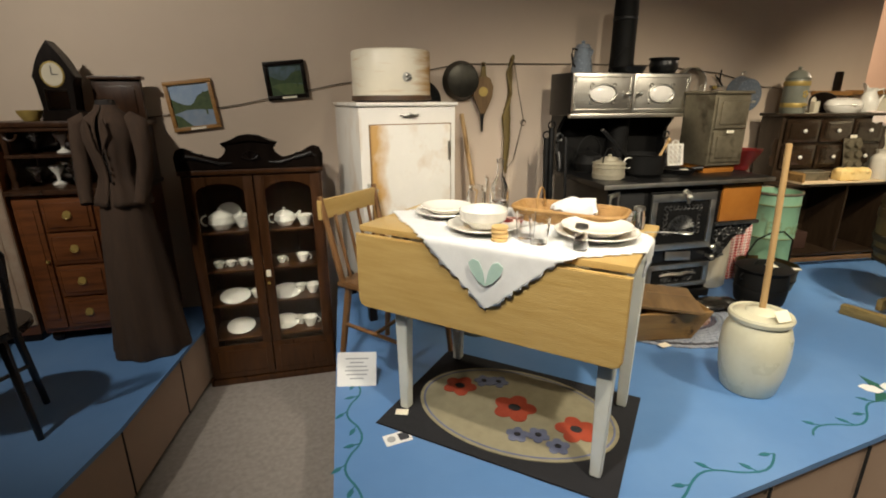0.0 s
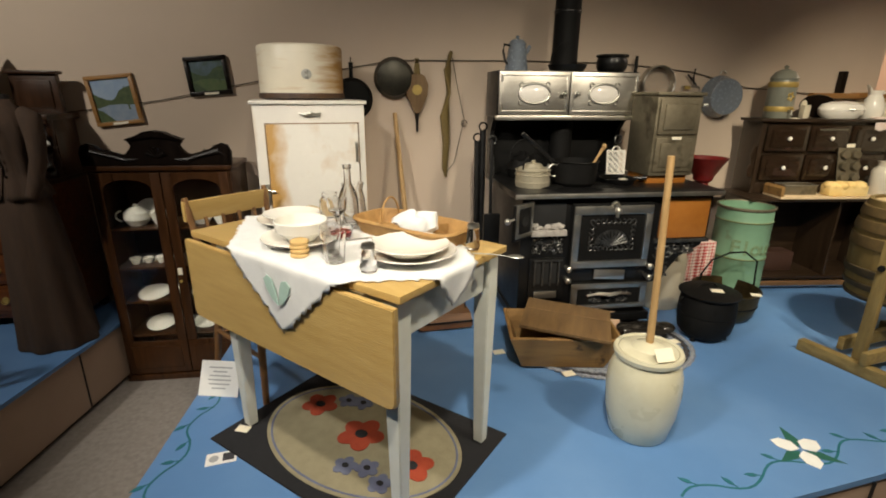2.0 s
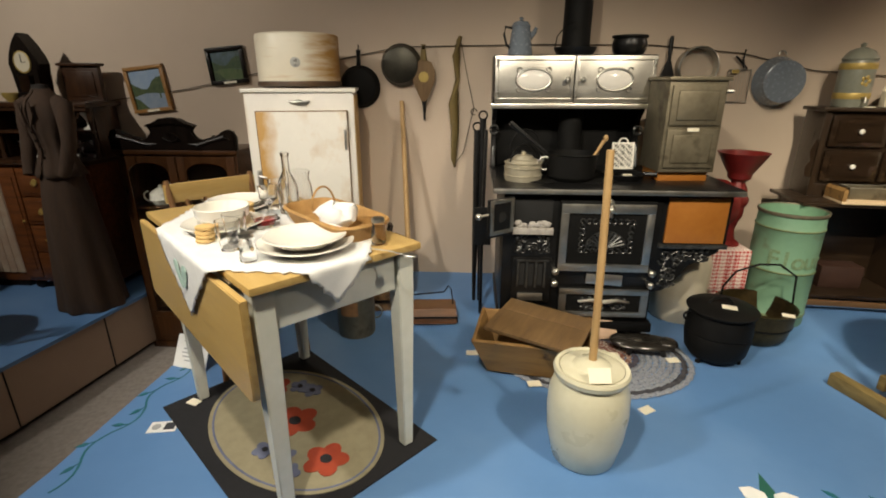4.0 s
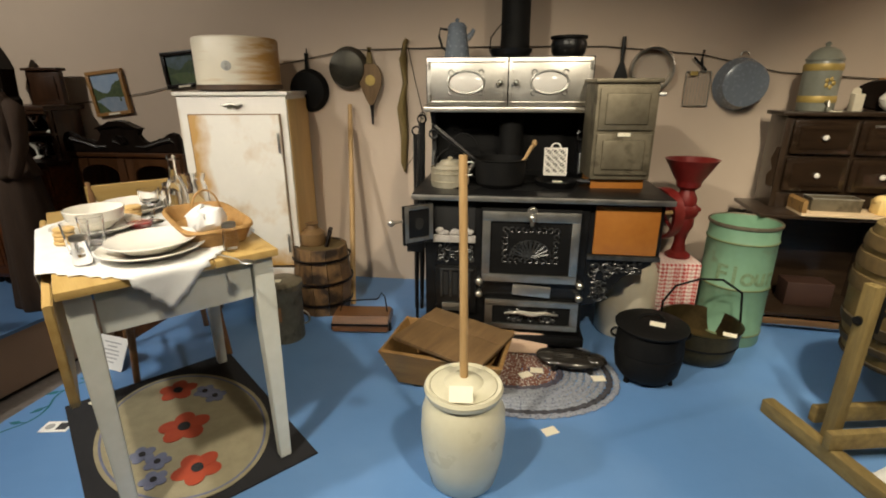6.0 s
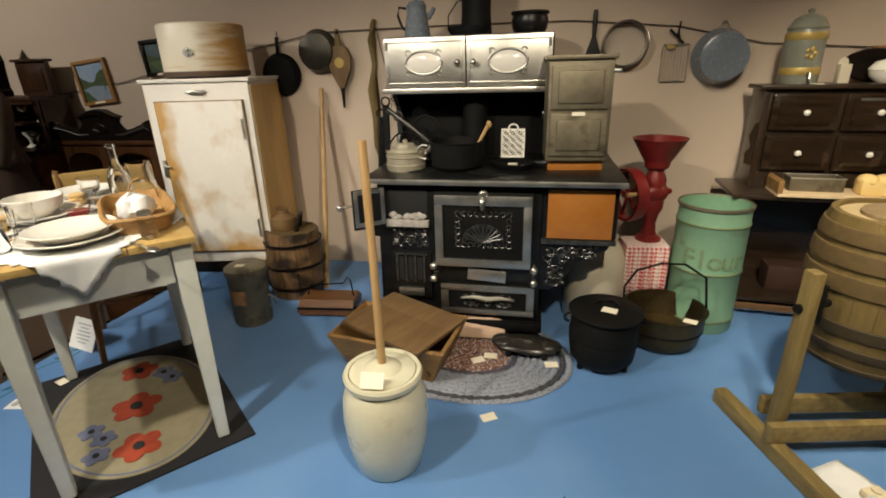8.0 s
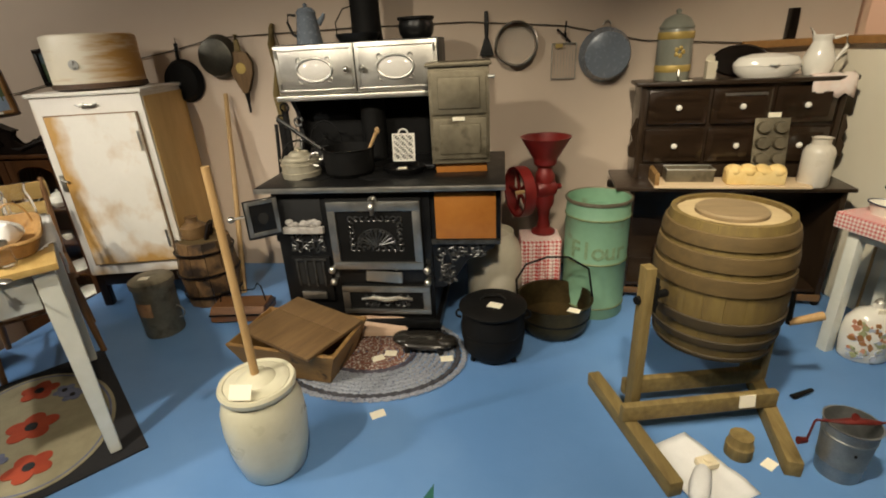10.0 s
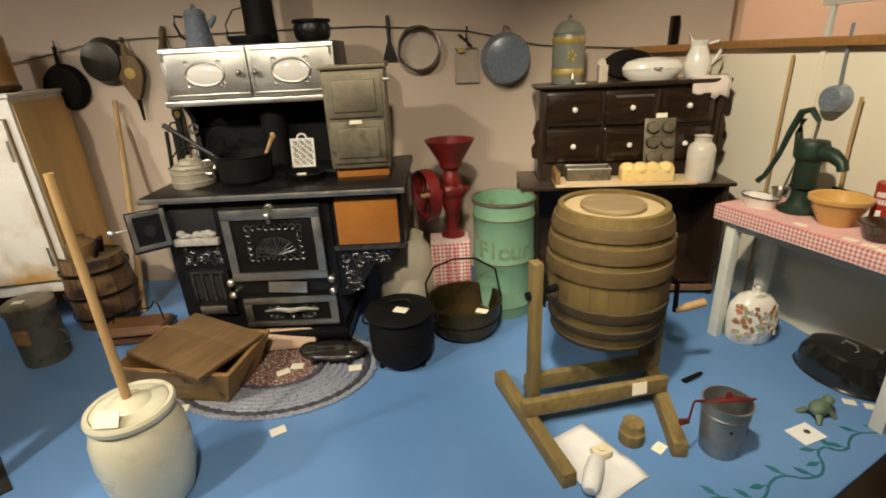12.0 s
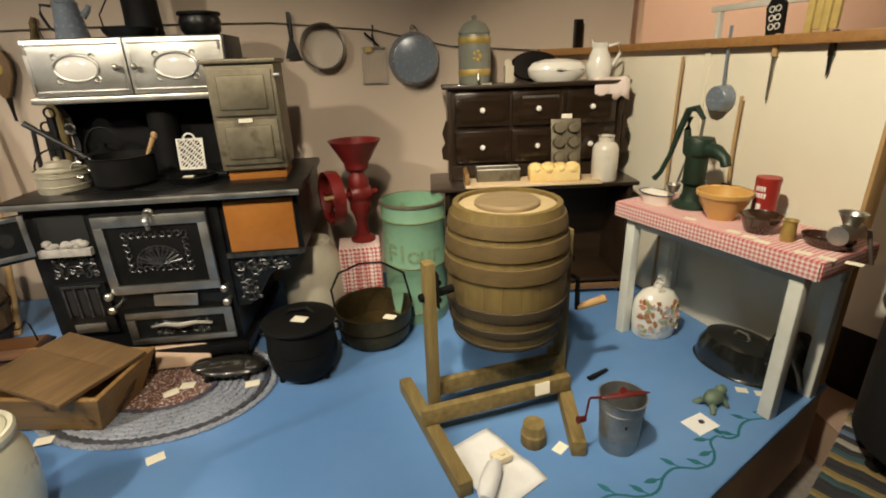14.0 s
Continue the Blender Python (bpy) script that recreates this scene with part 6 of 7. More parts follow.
part("cloth_top", box(bm_(), -.03, BL + .012, -.010, .30, BZ - .0035, BZ, .001), gingham("red_gingham_top", "x", "y", .0075, (.58, .12, .12)), gc)
part("cloth_skirt", box(bm_(), -.03, BL + .012, -.016, -.0105, BZ - .062, BZ - .001, .001), gingham("red_gingham_skirt", "x", "z", .0075, (.58, .12, .12)), gc)
part("cloth_end", box(bm_(), BL + .0125, BL + .018, -.010, .30, BZ - .06, BZ - .001, .001), gingham("red_gingham_end", "y", "z", .0075, (.58, .12, .12)), gc)
BM_ = pose(BA_.x, BA_.y, BZ, 0, 0, BROT)


def on_bench(x, y, z=0):
    p = BM_ @ V(x, y, z)
    return p.x, p.y, p.z


pn = thing("enamel_pan", "small white enamel pan with a dark blue rim", "pan", *on_bench(.075, .10), BROT)
part("pan", lathe(bm_(), [(0, 0), (.8, 0), (.95, .04), (1, .045), (.93, .045), (.78, .008), (0, .008)], 36, Matrix.Diagonal((.075, .05, 1, 1))), WENAM, pn)
part("rim", tube(bm_(), [(.077 * math.cos(q), .051 * math.sin(q), .045) for q in [2 * math.pi * i / 32 for i in range(33)]], .0028, 6), mat("navy_rim", (.03, .04, .09), .3), pn)
pu = thing("pitcher_pump", "green cast-iron pitcher pump with a curved handle", "pump", *on_bench(.185, .17), BROT)
part("base", lathe(bm_(), [(0, 0), (.07, 0), (.07, .012), (.045, .03), (.035, .06), (.035, .09), (.05, .10), (0, .10)], 32), PUMPG, pu)
part("barrel", lathe(bm_(), [(0, .095), (.04, .095), (.042, .10), (.042, .20), (.055, .215), (.058, .26), (.052, .275), (0, .278)], 36), PUMPG, pu)
part("spout", tube(bm_(), [(.03, 0, .235), (.09, -.015, .235), (.13, -.025, .215), (.142, -.028, .19)], [.034, .026, .02, .018], 14), PUMPG, pu)
part("rod", tube(bm_(), [(.0, 0, .27), (.005, 0, .345)], .006, 8), STEEL, pu)
part("bracket", tube(bm_(), [(-.045, 0, .22), (-.06, 0, .30), (-.055, 0, .35)], [.016, .013, .014], 8), PUMPG, pu)
part("handle", tube(bm_(), [(.005, 0, .345), (-.03, 0, .385), (-.065, 0, .375), (-.09, -.005, .30), (-.115, -.01, .20), (-.15, -.015, .115), (-.175, -.018, .085)], [.008, .013, .014, .012, .010, .010, .012], 10), PUMPG, pu, "curved pump handle")
la = thing("tin_ladle", "small tin ladle hanging on the pump", "ladle", *on_bench(.125, .13), BROT)
part("cup", lathe(bm_(), [(0, .05), (.02, .055), (.03, .085), (.027, .085), (.018, .06), (0, .056)], 22), STEEL, la)
part("handle", tube(bm_(), [(0, .02, .08), (.01, .05, .20), (.01, .06, .24)], .004, 6), STEEL, la)
bw = thing("yellowware_bowl", "large yellowware mixing bowl", "bowl", *on_bench(.345, .135))
bw.scale = (.86, .86, .92)
part("bowl", lathe(bm_(), [(0, 0), (.055, 0), (.058, .008), (.095, .07), (.105, .10), (.11, .108), (.108, .114), (.098, .11), (.085, .07), (.05, .015), (0, .012)], 44), YELLOW, bw)
part("rim_band", lathe(bm_(), [(.104, .092), (.112, .098), (.113, .112), (.107, .116)], 44), YELLOW, bw)
tc_ = thing("baking_tin", "red and white baking powder tin", "tin", *on_bench(.435, .235))
tc_.scale = (.84, .84, 1.12)
part("body", lathe(bm_(), [(0, 0), (.046, 0), (.047, .004), (.047, .136), (0, .136)], 36), mat("red_tin_print", (.42, .035, .025), .4, .1, (.34, .028, .02), 8, .3), tc_)
part("lid", lathe(bm_(), [(.0485, .126), (.049, .13), (.048, .142), (0, .143)], 36), MATS["red_tin_print"], tc_)
for k, (z, w_) in enumerate(((.10, 26), (.078, 32))):
    n_ = 5
    for i in range(n_):
        a0 = radians(190 - w_ + i * 2 * w_ / n_ + 10)
        part("print_bar", lathe(bm_(), [(.0473, z), (.048, z + .002), (.048, z + .014), (.0473, z + .016)], 4, None, 1, 1, a0, a0 + radians(2 * w_ / n_ * .7)), PAPER, tc_)
part("print_emblem", lathe(bm_(), [(.0473, .035), (.048, .04), (.048, .055), (.0473, .06)], 6, None, 1, 1, radians(190), radians(214)), PAPER, tc_)
solo("brown_bowl", lathe(bm_(), [(0, 0), (.042, 0), (.046, .006), (.062, .05), (.067, .06), (.063, .062), (.052, .045), (0, .012)], 36), BROWNG, "small dark brown glazed bowl", "bowl", *on_bench(.51, .10))
solo("brass_cup", lathe(bm_(), [(0, 0), (.020, 0), (.022, .005), (.020, .065), (.024, .07), (.018, .07), (0, .01)], 24), GOLD, "small yellow brass cup", "cup", *on_bench(.61, .09))
tr_ = thing("dark_tray", "dark fluted tin tray on the bench", "tray", *on_bench(.70, .14), BROT)
part("tray", lathe(bm_(), [(0, 0), (.8, .002), (1, .03), (.97, .032), (.78, .008), (0, .006)], 28, Matrix.Diagonal((.075, .055, 1, 1))), BROWNG, tr_)
mg = thing("meat_grinder", "steel hand meat grinder clamped to the bench end", "grinder", BA_.x + BD.x * .985, BA_.y + BD.y * .985, BZ, BROT)
part("body", tube(bm_(), [(0, .09, .055), (0, .20, .055)], [.03, .026], 14), STEEL, mg)
part("hopper", lathe(bm_(), [(.018, .07), (.022, .085), (.036, .115), (.038, .118), (.03, .114), (.012, .08)], 24, Matrix.Translation((0, .15, 0))), STEEL, mg)
part("clamp", tube(bm_(), [(0, .15, .03), (.022, .15, -.03), (.022, .15, -.10)], [.014, .011, .009], 8), STEEL, mg)
part("crank", tube(bm_(), [(0, .21, .055), (.02, .225, .055), (.05, .225, -.05)], .007, 8), STEEL, mg)
for u, v in ((.30, .03), (.47, .025), (.53, .02), (.58, .01), (.70, .02), (.76, .03), (.82, .05)):
    card(*on_bench(u, v, .0005), BROT + 10, .042, .026)
# jug under the bench
jg = thing("painted_jug", "round white jug with painted flowers under the bench", "jug", 4.285, 2.22, 0, 0)
part("body", lathe(bm_(), [(0, 0), (.098, 0), (.108, .010), (.116, .06), (.118, .115), (.110, .155), (.078, .190), (.026, .207), (.022, .226), (.017, .226), (0, .205)], 40, Matrix.Diagonal((1, .7, 1, 1))), CHINA, jg)
dec = [mat("paint_rose", (.52, .19, .09), .4, 0, (.62, .38, .26), 40, .5), mat("paint_ochre", (.42, .20, .07), .4), mat("paint_sky_blue", (.36, .42, .54), .4, 0, (.54, .56, .60), 40, .5), mat("paint_leaf_green", (.28, .31, .14), .4, 0, (.48, .48, .30), 40, .5)]
random.seed(3)
for k in range(90):
    q, z = radians(random.uniform(200, 340)), random.uniform(.02, .165)
    rr = .1175 - max(0, z - .12) * .22
    blot = [(random.uniform(.55, 1) * math.cos(a_), random.uniform(.55, 1) * math.sin(a_)) for a_ in [2 * math.pi * i / 11 for i in range(11)]]
    part("painted_flower", prism(bm_(), blot, -.002, .003, Matrix.Translation((rr * math.cos(q), rr * .7 * math.sin(q), z)) @ Matrix.Rotation(q + math.pi / 2, 4, "Z") @ UPXZ @ Matrix.Diagonal((random.uniform(.007, .022), random.uniform(.006, .017), 1, 1))), dec[k % 4], jg)
part("handle", tube(bm_(), arc(0, .222, .02, 0, 180, 10), .003, 6), STEEL, jg)
part("card", box(bm_(), -.02, .02, -.04, -.036, .185, .212, 0), CARD, jg)
jg.scale = (.88, .92, 1.12)
# roasting pans
ROAST = mat("black_enamel", (.016, .017, .014), .16, 0, (.010, .010, .009), 8, .4, coat=.5)
ro = thing("oval_roaster", "black oval enamel roasting pan lying upside down", "roaster", 4.49, 1.93, 0, -70)
part("shell", lathe(bm_(), [(1.03, 0), (1.05, .006), (1.0, .012), (.95, .07), (.80, .115), (.4, .13), (0, .132)], 44, Matrix.Diagonal((.17, .12, 1, 1))), ROAST, ro)
part("handle", tube(bm_(), [(-.03, 0, .13), (-.02, 0, .148), (.02, 0, .148), (.03, 0, .13)], .005, 8), STEEL, ro)
ro2 = thing("roaster_lid", "black enamel pan leaning on the roaster", "pan", 4.58, 1.80, .105, -75, rx=0, ry=68)
part("shell", lathe(bm_(), [(1.0, 0), (1.02, .004), (.95, .05), (.5, .058), (0, .06)], 40, Matrix.Diagonal((.11, .12, 1, 1))), ROAST, ro2)
fg = thing("sprinkler", "green cast-iron frog-shaped ornament", "ornament", 4.245, 1.72, 0, 20)
b = bm_()
ball(b, 0, 0, .03, .042, .03, .028, 16)
ball(b, .035, 0, .05, .022, .02, .018, 12)
tube(b, [(-.03, .02, .02), (-.05, .04, .0)], [.012, .008], 8)
tube(b, [(-.03, -.02, .02), (-.05, -.04, .0)], [.012, .008], 8)
tube(b, [(.02, -.02, .03), (.03, -.04, 0)], [.010, .008], 8)
part("body", b, mat("verdigris", (.16, .22, .15), .6, .1, (.10, .14, .09), 30, .5, .2, 80), fg)
for a in ((4.40, 1.775, 0, -20), (4.455, 1.745, 0, -20)):
    card(*a, .04, .03)
sc = thing("sign_card", "white exhibit card with a small dark emblem", "card", 4.14, 1.63, 0, 20)
part("paper", box(bm_(), -.05, .05, -.038, .038, 0, .002, 0), PAPER, sc)
part("emblem", prism(bm_(), oval(.011, .010, 12), .002, .003, Matrix.Translation((.012, .004, 0))), INK, sc)
# tools on the partition
PM = pose(PA.x, PA.y, 0, 0, 0, PROT)


def on_part(s, z, off=.012):
    p = PM @ V(s, -off, z)
    return p.x, p.y, p.z


o = thing("enamel_dipper", "grey enamel dipper hanging on the partition", "dipper", *on_part(.82, .05, .02), PROT)
part("handle", tube(bm_(), [(0, 0, 1.24), (0, 0, 1.12), (.005, 0, 1.02)], [.008, .006, .007], 8, .6), GRANITE, o)
part("cup", lathe(bm_(), [(0, .05), (.045, .05), (.05, .045), (.056, .0), (.05, 0), (0, .01)], 30, pose(.005, .015, .965, 90, 0, 0)), GRANITE, o)
for s, m_, z0, lab in ((1.02, STEEL, 1.03, "carving knife with a pale blade hung on the ledge"), (1.22, IRON, 1.12, "small black knife hung on the ledge")):
    o = thing("kitchen_knife", lab, "knife", *on_part(s, 0, .016), PROT)
    part("handle", box(bm_(), -.010, .010, -.006, .006, 1.17, 1.25, .004), DARKV if m_ is IRON else STICK, o)
    part("blade", prism(bm_(), [(-.008, 1.17), (.006, 1.17), (.004, z0), (-.002, z0 - .015)], -.001, .001, UPXZ), m_, o)
o = thing("long_fork", "long wooden-handled shovel standing by the bench", "tool", *on_part(.96, 0, .03), PROT)
part("shaft", tube(bm_(), [(-.02, 0, BZ + .03), (-.03, 0, .85), (-.03, 0, 1.03)], .0065, 8), STICK, o)
part("blade", box(bm_(), -.05, .02, -.006, .004, BZ, BZ + .07, .003), IRON, o)
o = thing("pump_pole", "thin wooden pole behind the pump", "pole", *on_part(.60, 0, .03), PROT)
part("shaft", tube(bm_(), [(0, 0, .02), (0, 0, 1.18)], .0065, 8), STICK, o)
# clock-like black tool and yellow gloves on the ledge
o = thing("black_grater", "black patterned iron grater standing on the ledge", "grater", *on_part(.98, 1.245, -.015), PROT, ry=-6)
part("plate", prism(bm_(), [(-.035, 0), (.035, 0), (.04, .10), (.02, .13), (-.02, .13), (-.04, .10)], -.006, .006, UPXZ, .003), IRON, o)
sw = bm_()
for k in range(6):
    tube(sw, arc(-.012 + .024 * (k % 2), .03 + .03 * (k // 2), .010, 0, 360, 10, -.008), .002, 5)
part("pattern", sw, CHINA, o)
o = thing("work_gloves", "folded yellow cloth hanging over the rail", "cloth", *on_part(1.14, 1.245, -.02), PROT)
gl = bm_()
for k in range(4):
    box(gl, -.055 + .028 * k, -.03 + .028 * k, -.008 + .003 * (k % 2), .010, .0 + .01 * (k % 2), .13, .005)
part("cloth", gl, mat("mustard_cloth", (.50, .38, .13), .95, 0, (.40, .29, .09), 25, .4, .4, 200), o)
# white rail of the next exhibit
o = thing("white_rail", "white painted rail of the exhibit beyond", "rail", 4.95, 2.35, HALL, PROT)
for x in (-.55, .62):
    part("post", box(bm_(), x - .012, x + .012, -.012, .012, 0, 1.80, .003), WHITEP, o)
part("top_rail", box(bm_(), -.60, .68, -.014, .014, 1.80, 1.828, .004), WHITEP, o)

solo("platform_low", prism(bm_(), [(4.10, 1.06), (6.4, .80), (6.4, 3.1), (4.95, 3.1), (4.80, 1.60), (4.72, 1.60), (4.10, 1.28)], HALL, -.21, bev=.004), TAN, "low tan platform of the next exhibit", "platform", kind="structure")
# beyond the right end: black trunk with straw, white tub, rag rug
rr_ = thing("rag_rug", "multicoloured striped rag rug on the aisle floor", "rug", 4.74, 1.30, -.21, 35)
RC = [mat("rag_white", (.40, .37, .31), .97, 0, None, 40, .4, .7, 200), mat("rag_blue", (.12, .18, .30), .97, 0, None, 40, .4, .7, 200), mat("rag_black", (.04, .04, .045), .97, 0, None, 40, .4, .7, 200), mat("rag_yellow", (.30, .22, .08), .97, 0, None, 40, .4, .7, 200), mat("rag_teal", (.05, .10, .11), .97, 0, None, 40, .4, .7, 200)]
random.seed(11)
for k in range(26):
    part("rag_stripe", tube(bm_(), [(-.42 + .034 * k + .004 * (-1) ** y_, y_ * .05 - .3, .010 + .002 * math.sin(y_ * 2.3 + k)) for y_ in range(13)], .019, 6, .5), RC[(0, 2, 1, 2, 3, 2, 4)[random.randrange(7)]], rr_)
tk = thing("black_stove_base", "black iron parlour stove with curved feet", "stove", 4.95, 1.50, -.21, 30)
part("body", prism(bm_(), oval(.27, .24, 28), .10, .60, bev=.02), BLACK, tk)
for k in range(4):
    q = radians(45 + 90 * k)
    part("foot", tube(bm_(), [(.14 * math.cos(q), .11 * math.sin(q), .15), (.20 * math.cos(q), .16 * math.sin(q), .07), (.22 * math.cos(q), .18 * math.sin(q), .02)], [.03, .02, .025], 8), IRON, tk)
part("top_plate", prism(bm_(), oval(.29, .26, 28), .60, .62, bev=.004), IRON, tk)
ws = thing("wicker_tray", "brown woven tray resting on the black stove", "tray", 4.95, 1.50, -.21 + .62, 30)
part("weave", prism(bm_(), [(-.17, -.12), (.17, -.12), (.17, .12), (-.17, .12)], 0, .05, bev=.012), WICKER, ws)
for k in range(7):
    part("weave_rib", tube(bm_(), [(-.16 + .053 * k, -.121, .005), (-.16 + .053 * k, -.121, .045)], .008, 6), WICKER, ws)
tb_ = thing("storage_tub", "white storage tub with a teal print", "tub", 5.16, 2.00, -.21, 20)
part("tub", box(bm_(), -.16, .16, -.12, .12, .30, .98, .02), mat("tub_plastic", (.70, .69, .64), .4, 0, None, 5, .1), tb_)
part("tub_stand", box(bm_(), -.15, .15, -.11, .11, 0, .30, .006), DARKV, tb_)
part("print", box(bm_(), -.09, .09, -.123, -.1205, .72, .90, 0), mat("teal_print", (.18, .42, .38), .5, 0, (.45, .55, .50), 14, .5), tb_)
part("lid", box(bm_(), -.17, .17, -.13, .13, .98, 1.01, .008), MATS["tub_plastic"], tb_)

# ---- china cabinet in the recess ----
CX0, CX1, CYF = -.425, .280, 2.79
cc = thing("china_cabinet", "carved dark oak china cabinet with glazed doors", "cabinet", (CX0 + CX1) / 2, CYF, HALL, 0)
CW = (CX1 - CX0) / 2
CT = .82 - HALL
part("side", box(bm_(), -CW, -CW + .025, 0, .32, .04, CT, .004), OAK, cc)
part("side", box(bm_(), CW - .025, CW, 0, .32, .04, CT, .004), OAK, cc)
part("back", box(bm_(), -CW + .025, CW - .025, .30, .32, .04, CT, 0), OAK, cc)
part("base", box(bm_(), -CW - .012, CW + .012, -.015, .32, .0, .04, .006), OAK, cc)
part("bottom", box(bm_(), -CW + .025, CW - .025, .0, .30, .04, .06, 0), OAK, cc)
part("top", box(bm_(), -CW - .012, CW + .012, -.015, .32, CT, CT + .025, .006), OAK, cc)
for z in (.268, .478, .683, .908):
    part("shelf", box(bm_(), -CW + .026, CW - .026, .03, .298, z, z + .012, .002), OAK, cc)
for s in (0, 1):
    x0 = -CW + .012 if s == 0 else .003
    x1 = -.003 if s == 0 else CW - .012
    d_ = part("door", box(bm_(), x0, x1, -.016, -.001, .05, .255, .004), OAK, cc, "glazed oak door with carved panel")
    part("lower_panel", box(bm_(), x0 + .035, x1 - .035, -.022, -.016, .085, .225, .005), OAK, d_)
    fr = bm_()
    box(fr, x0, x0 + .05, -.016, -.001, .255, CT - .01, .003)
    box(fr, x1 - .05, x1, -.016, -.001, .255, CT - .01, .003)
    head = [(x0 + .05, CT - .01), (x1 - .05, CT - .01), (x1 - .05, CT - .10)] + [((x0 + x1) / 2 + (x1 - x0 - .1) / 2 * math.cos(q), CT - .10 + .055 * math.sin(q)) for q in [math.pi * i / 12 for i in range(1, 12)]] + [(x0 + .05, CT - .10)]
    prism(fr, head, .001, .016, UPXZ)
    part("door_frame", fr, OAK, d_)
    gp_ = part("pane", box(bm_(), x0 + .05, x1 - .05, -.009, -.007, .255, CT - .05, 0), PANE, d_)
    gp_.visible_shadow = False
part("keyhole", lathe(bm_(), [(0, .003), (.008, .003), (.009, 0)], 12, pose(.02, -.016, .62, 90, 0, 0)), GOLD, cc)
part("tag", box(bm_(), .012, .036, -.020, -.0165, .66, .70, 0), CARD, cc)
half_ = [(CW + .012, 0), (CW + .016, .07), (CW, .105), (CW - .03, .115), (CW - .07, .10), (CW - .095, .075), (CW - .12, .082), (CW - .13, .066), (.165, .05), (.14, .06), (.118, .085), (.108, .105), (.13, .118), (.135, .13), (.09, .142), (.05, .165), (.0, .172)]
cr_ = half_ + [(-a_, b_) for a_, b_ in half_[-2::-1]]
CRESTM = Matrix.Translation((0, .006, CT + .025)) @ UPXZ
part("carved_crest", prism(bm_(), cr_, -.01, .022, CRESTM, .006), DARKV, cc, "dark carved scrolled crest")
part("crest_cap", prism(bm_(), [(.137, .129), (.137, .136), (.09, .149), (.05, .172), (0, .179), (-.05, .172), (-.09, .149), (-.137, .136), (-.137, .129), (0, .15)], -.018, .034, CRESTM, .002), DARKV, cc, "overhanging cap of the crest")
sc_ = bm_()
for k in range(7):
    q = radians(30 + 20 * k)
    tube(sc_, [(0, -.018, CT + .07), (.05 * math.cos(q), -.020, CT + .06 + .06 * math.sin(q))], [.004, .011], 6)
for sx in (-1, 1):
    tube(sc_, [(sx * .09, -.016, CT + .06), (sx * .15, -.018, CT + .055), (sx * .21, -.018, CT + .075), (sx * (CW - .045), -.018, CT + .10), (sx * (CW - .02), -.018, CT + .08)], [.004, .012, .009, .014, .006], 8)
part("crest_carving", sc_, DARKV, cc)
CM = pose((CX0 + CX1) / 2, CYF, HALL, 0, 0, 0)


def in_cab(x, y, z):
    p = CM @ V(x, y, z)
    return p.x, p.y, p.z


def teapot(x, y, z, s):
    o = thing("china_teapot", "small white china teapot on a cabinet shelf", "teapot", *in_cab(x, y, z), 10, "china in the cabinet")
    part("body", lathe(bm_(), [(0, 0), (.03 * s, 0), (.048 * s, .025 * s), (.045 * s, .05 * s), (.025 * s, .065 * s), (.006 * s, .072 * s), (.008 * s, .08 * s), (0, .084 * s)], 24), CHINA, o)
    part("spout", tube(bm_(), [(.04 * s, 0, .03 * s), (.065 * s, 0, .05 * s), (.072 * s, 0, .062 * s)], [.010 * s, .007 * s, .005 * s], 8), CHINA, o)
    part("handle", tube(bm_(), arc(-.05 * s, .036 * s, .02 * s, 90, 270, 8), .004 * s, 6), CHINA, o)


def cup(x, y, z, s=1.):
    o = thing("china_cup", "white china cup on a cabinet shelf", "cup", *in_cab(x, y, z), 0, "china in the cabinet")
    part("body", lathe(bm_(), [(0, 0), (.018 * s, 0), (.032 * s, .035 * s), (.035 * s, .045 * s), (.031 * s, .045 * s), (.016 * s, .006 * s), (0, .005 * s)], 22), CHINA, o)
    part("handle", tube(bm_(), arc(.034 * s, .025 * s, .012 * s, -90, 90, 8), .003 * s, 6), CHINA, o)


def small_plate(x, y, z, r, tilt):
    solo("china_plate", plate_bm(r, .012), CHINA, "white china plate on a cabinet shelf", "plate", *in_cab(x, y, z), 3, "china in the cabinet", tilt)


for a in ((-.21, .12, .921, 1.45), (.13, .12, .921, 1.25)):
    teapot(*a)
for a in ((-.10, .14, .921, 1.5), (.24, .10, .921, 1.3), (-.25, .10, .691, .9), (-.19, .12, .691, .8), (-.12, .12, .691, .9), (-.07, .12, .691, .7), (.09, .12, .691, .8), (.21, .12, .691, 1.1), (-.07, .12, .491), (.25, .12, .491, 1.2), (.18, .15, .491), (.16, .14, .281), (.22, .10, .281, 1.3)):
    cup(*a)
for a in ((-.19, .12, .498, .085, 12), (.10, .13, .498, .085, 12), (-.18, .12, .305, .08, 14), (.08, .12, .305, .075, 14), (-.18, .22, .978, .07, 60)):
    small_plate(*a)

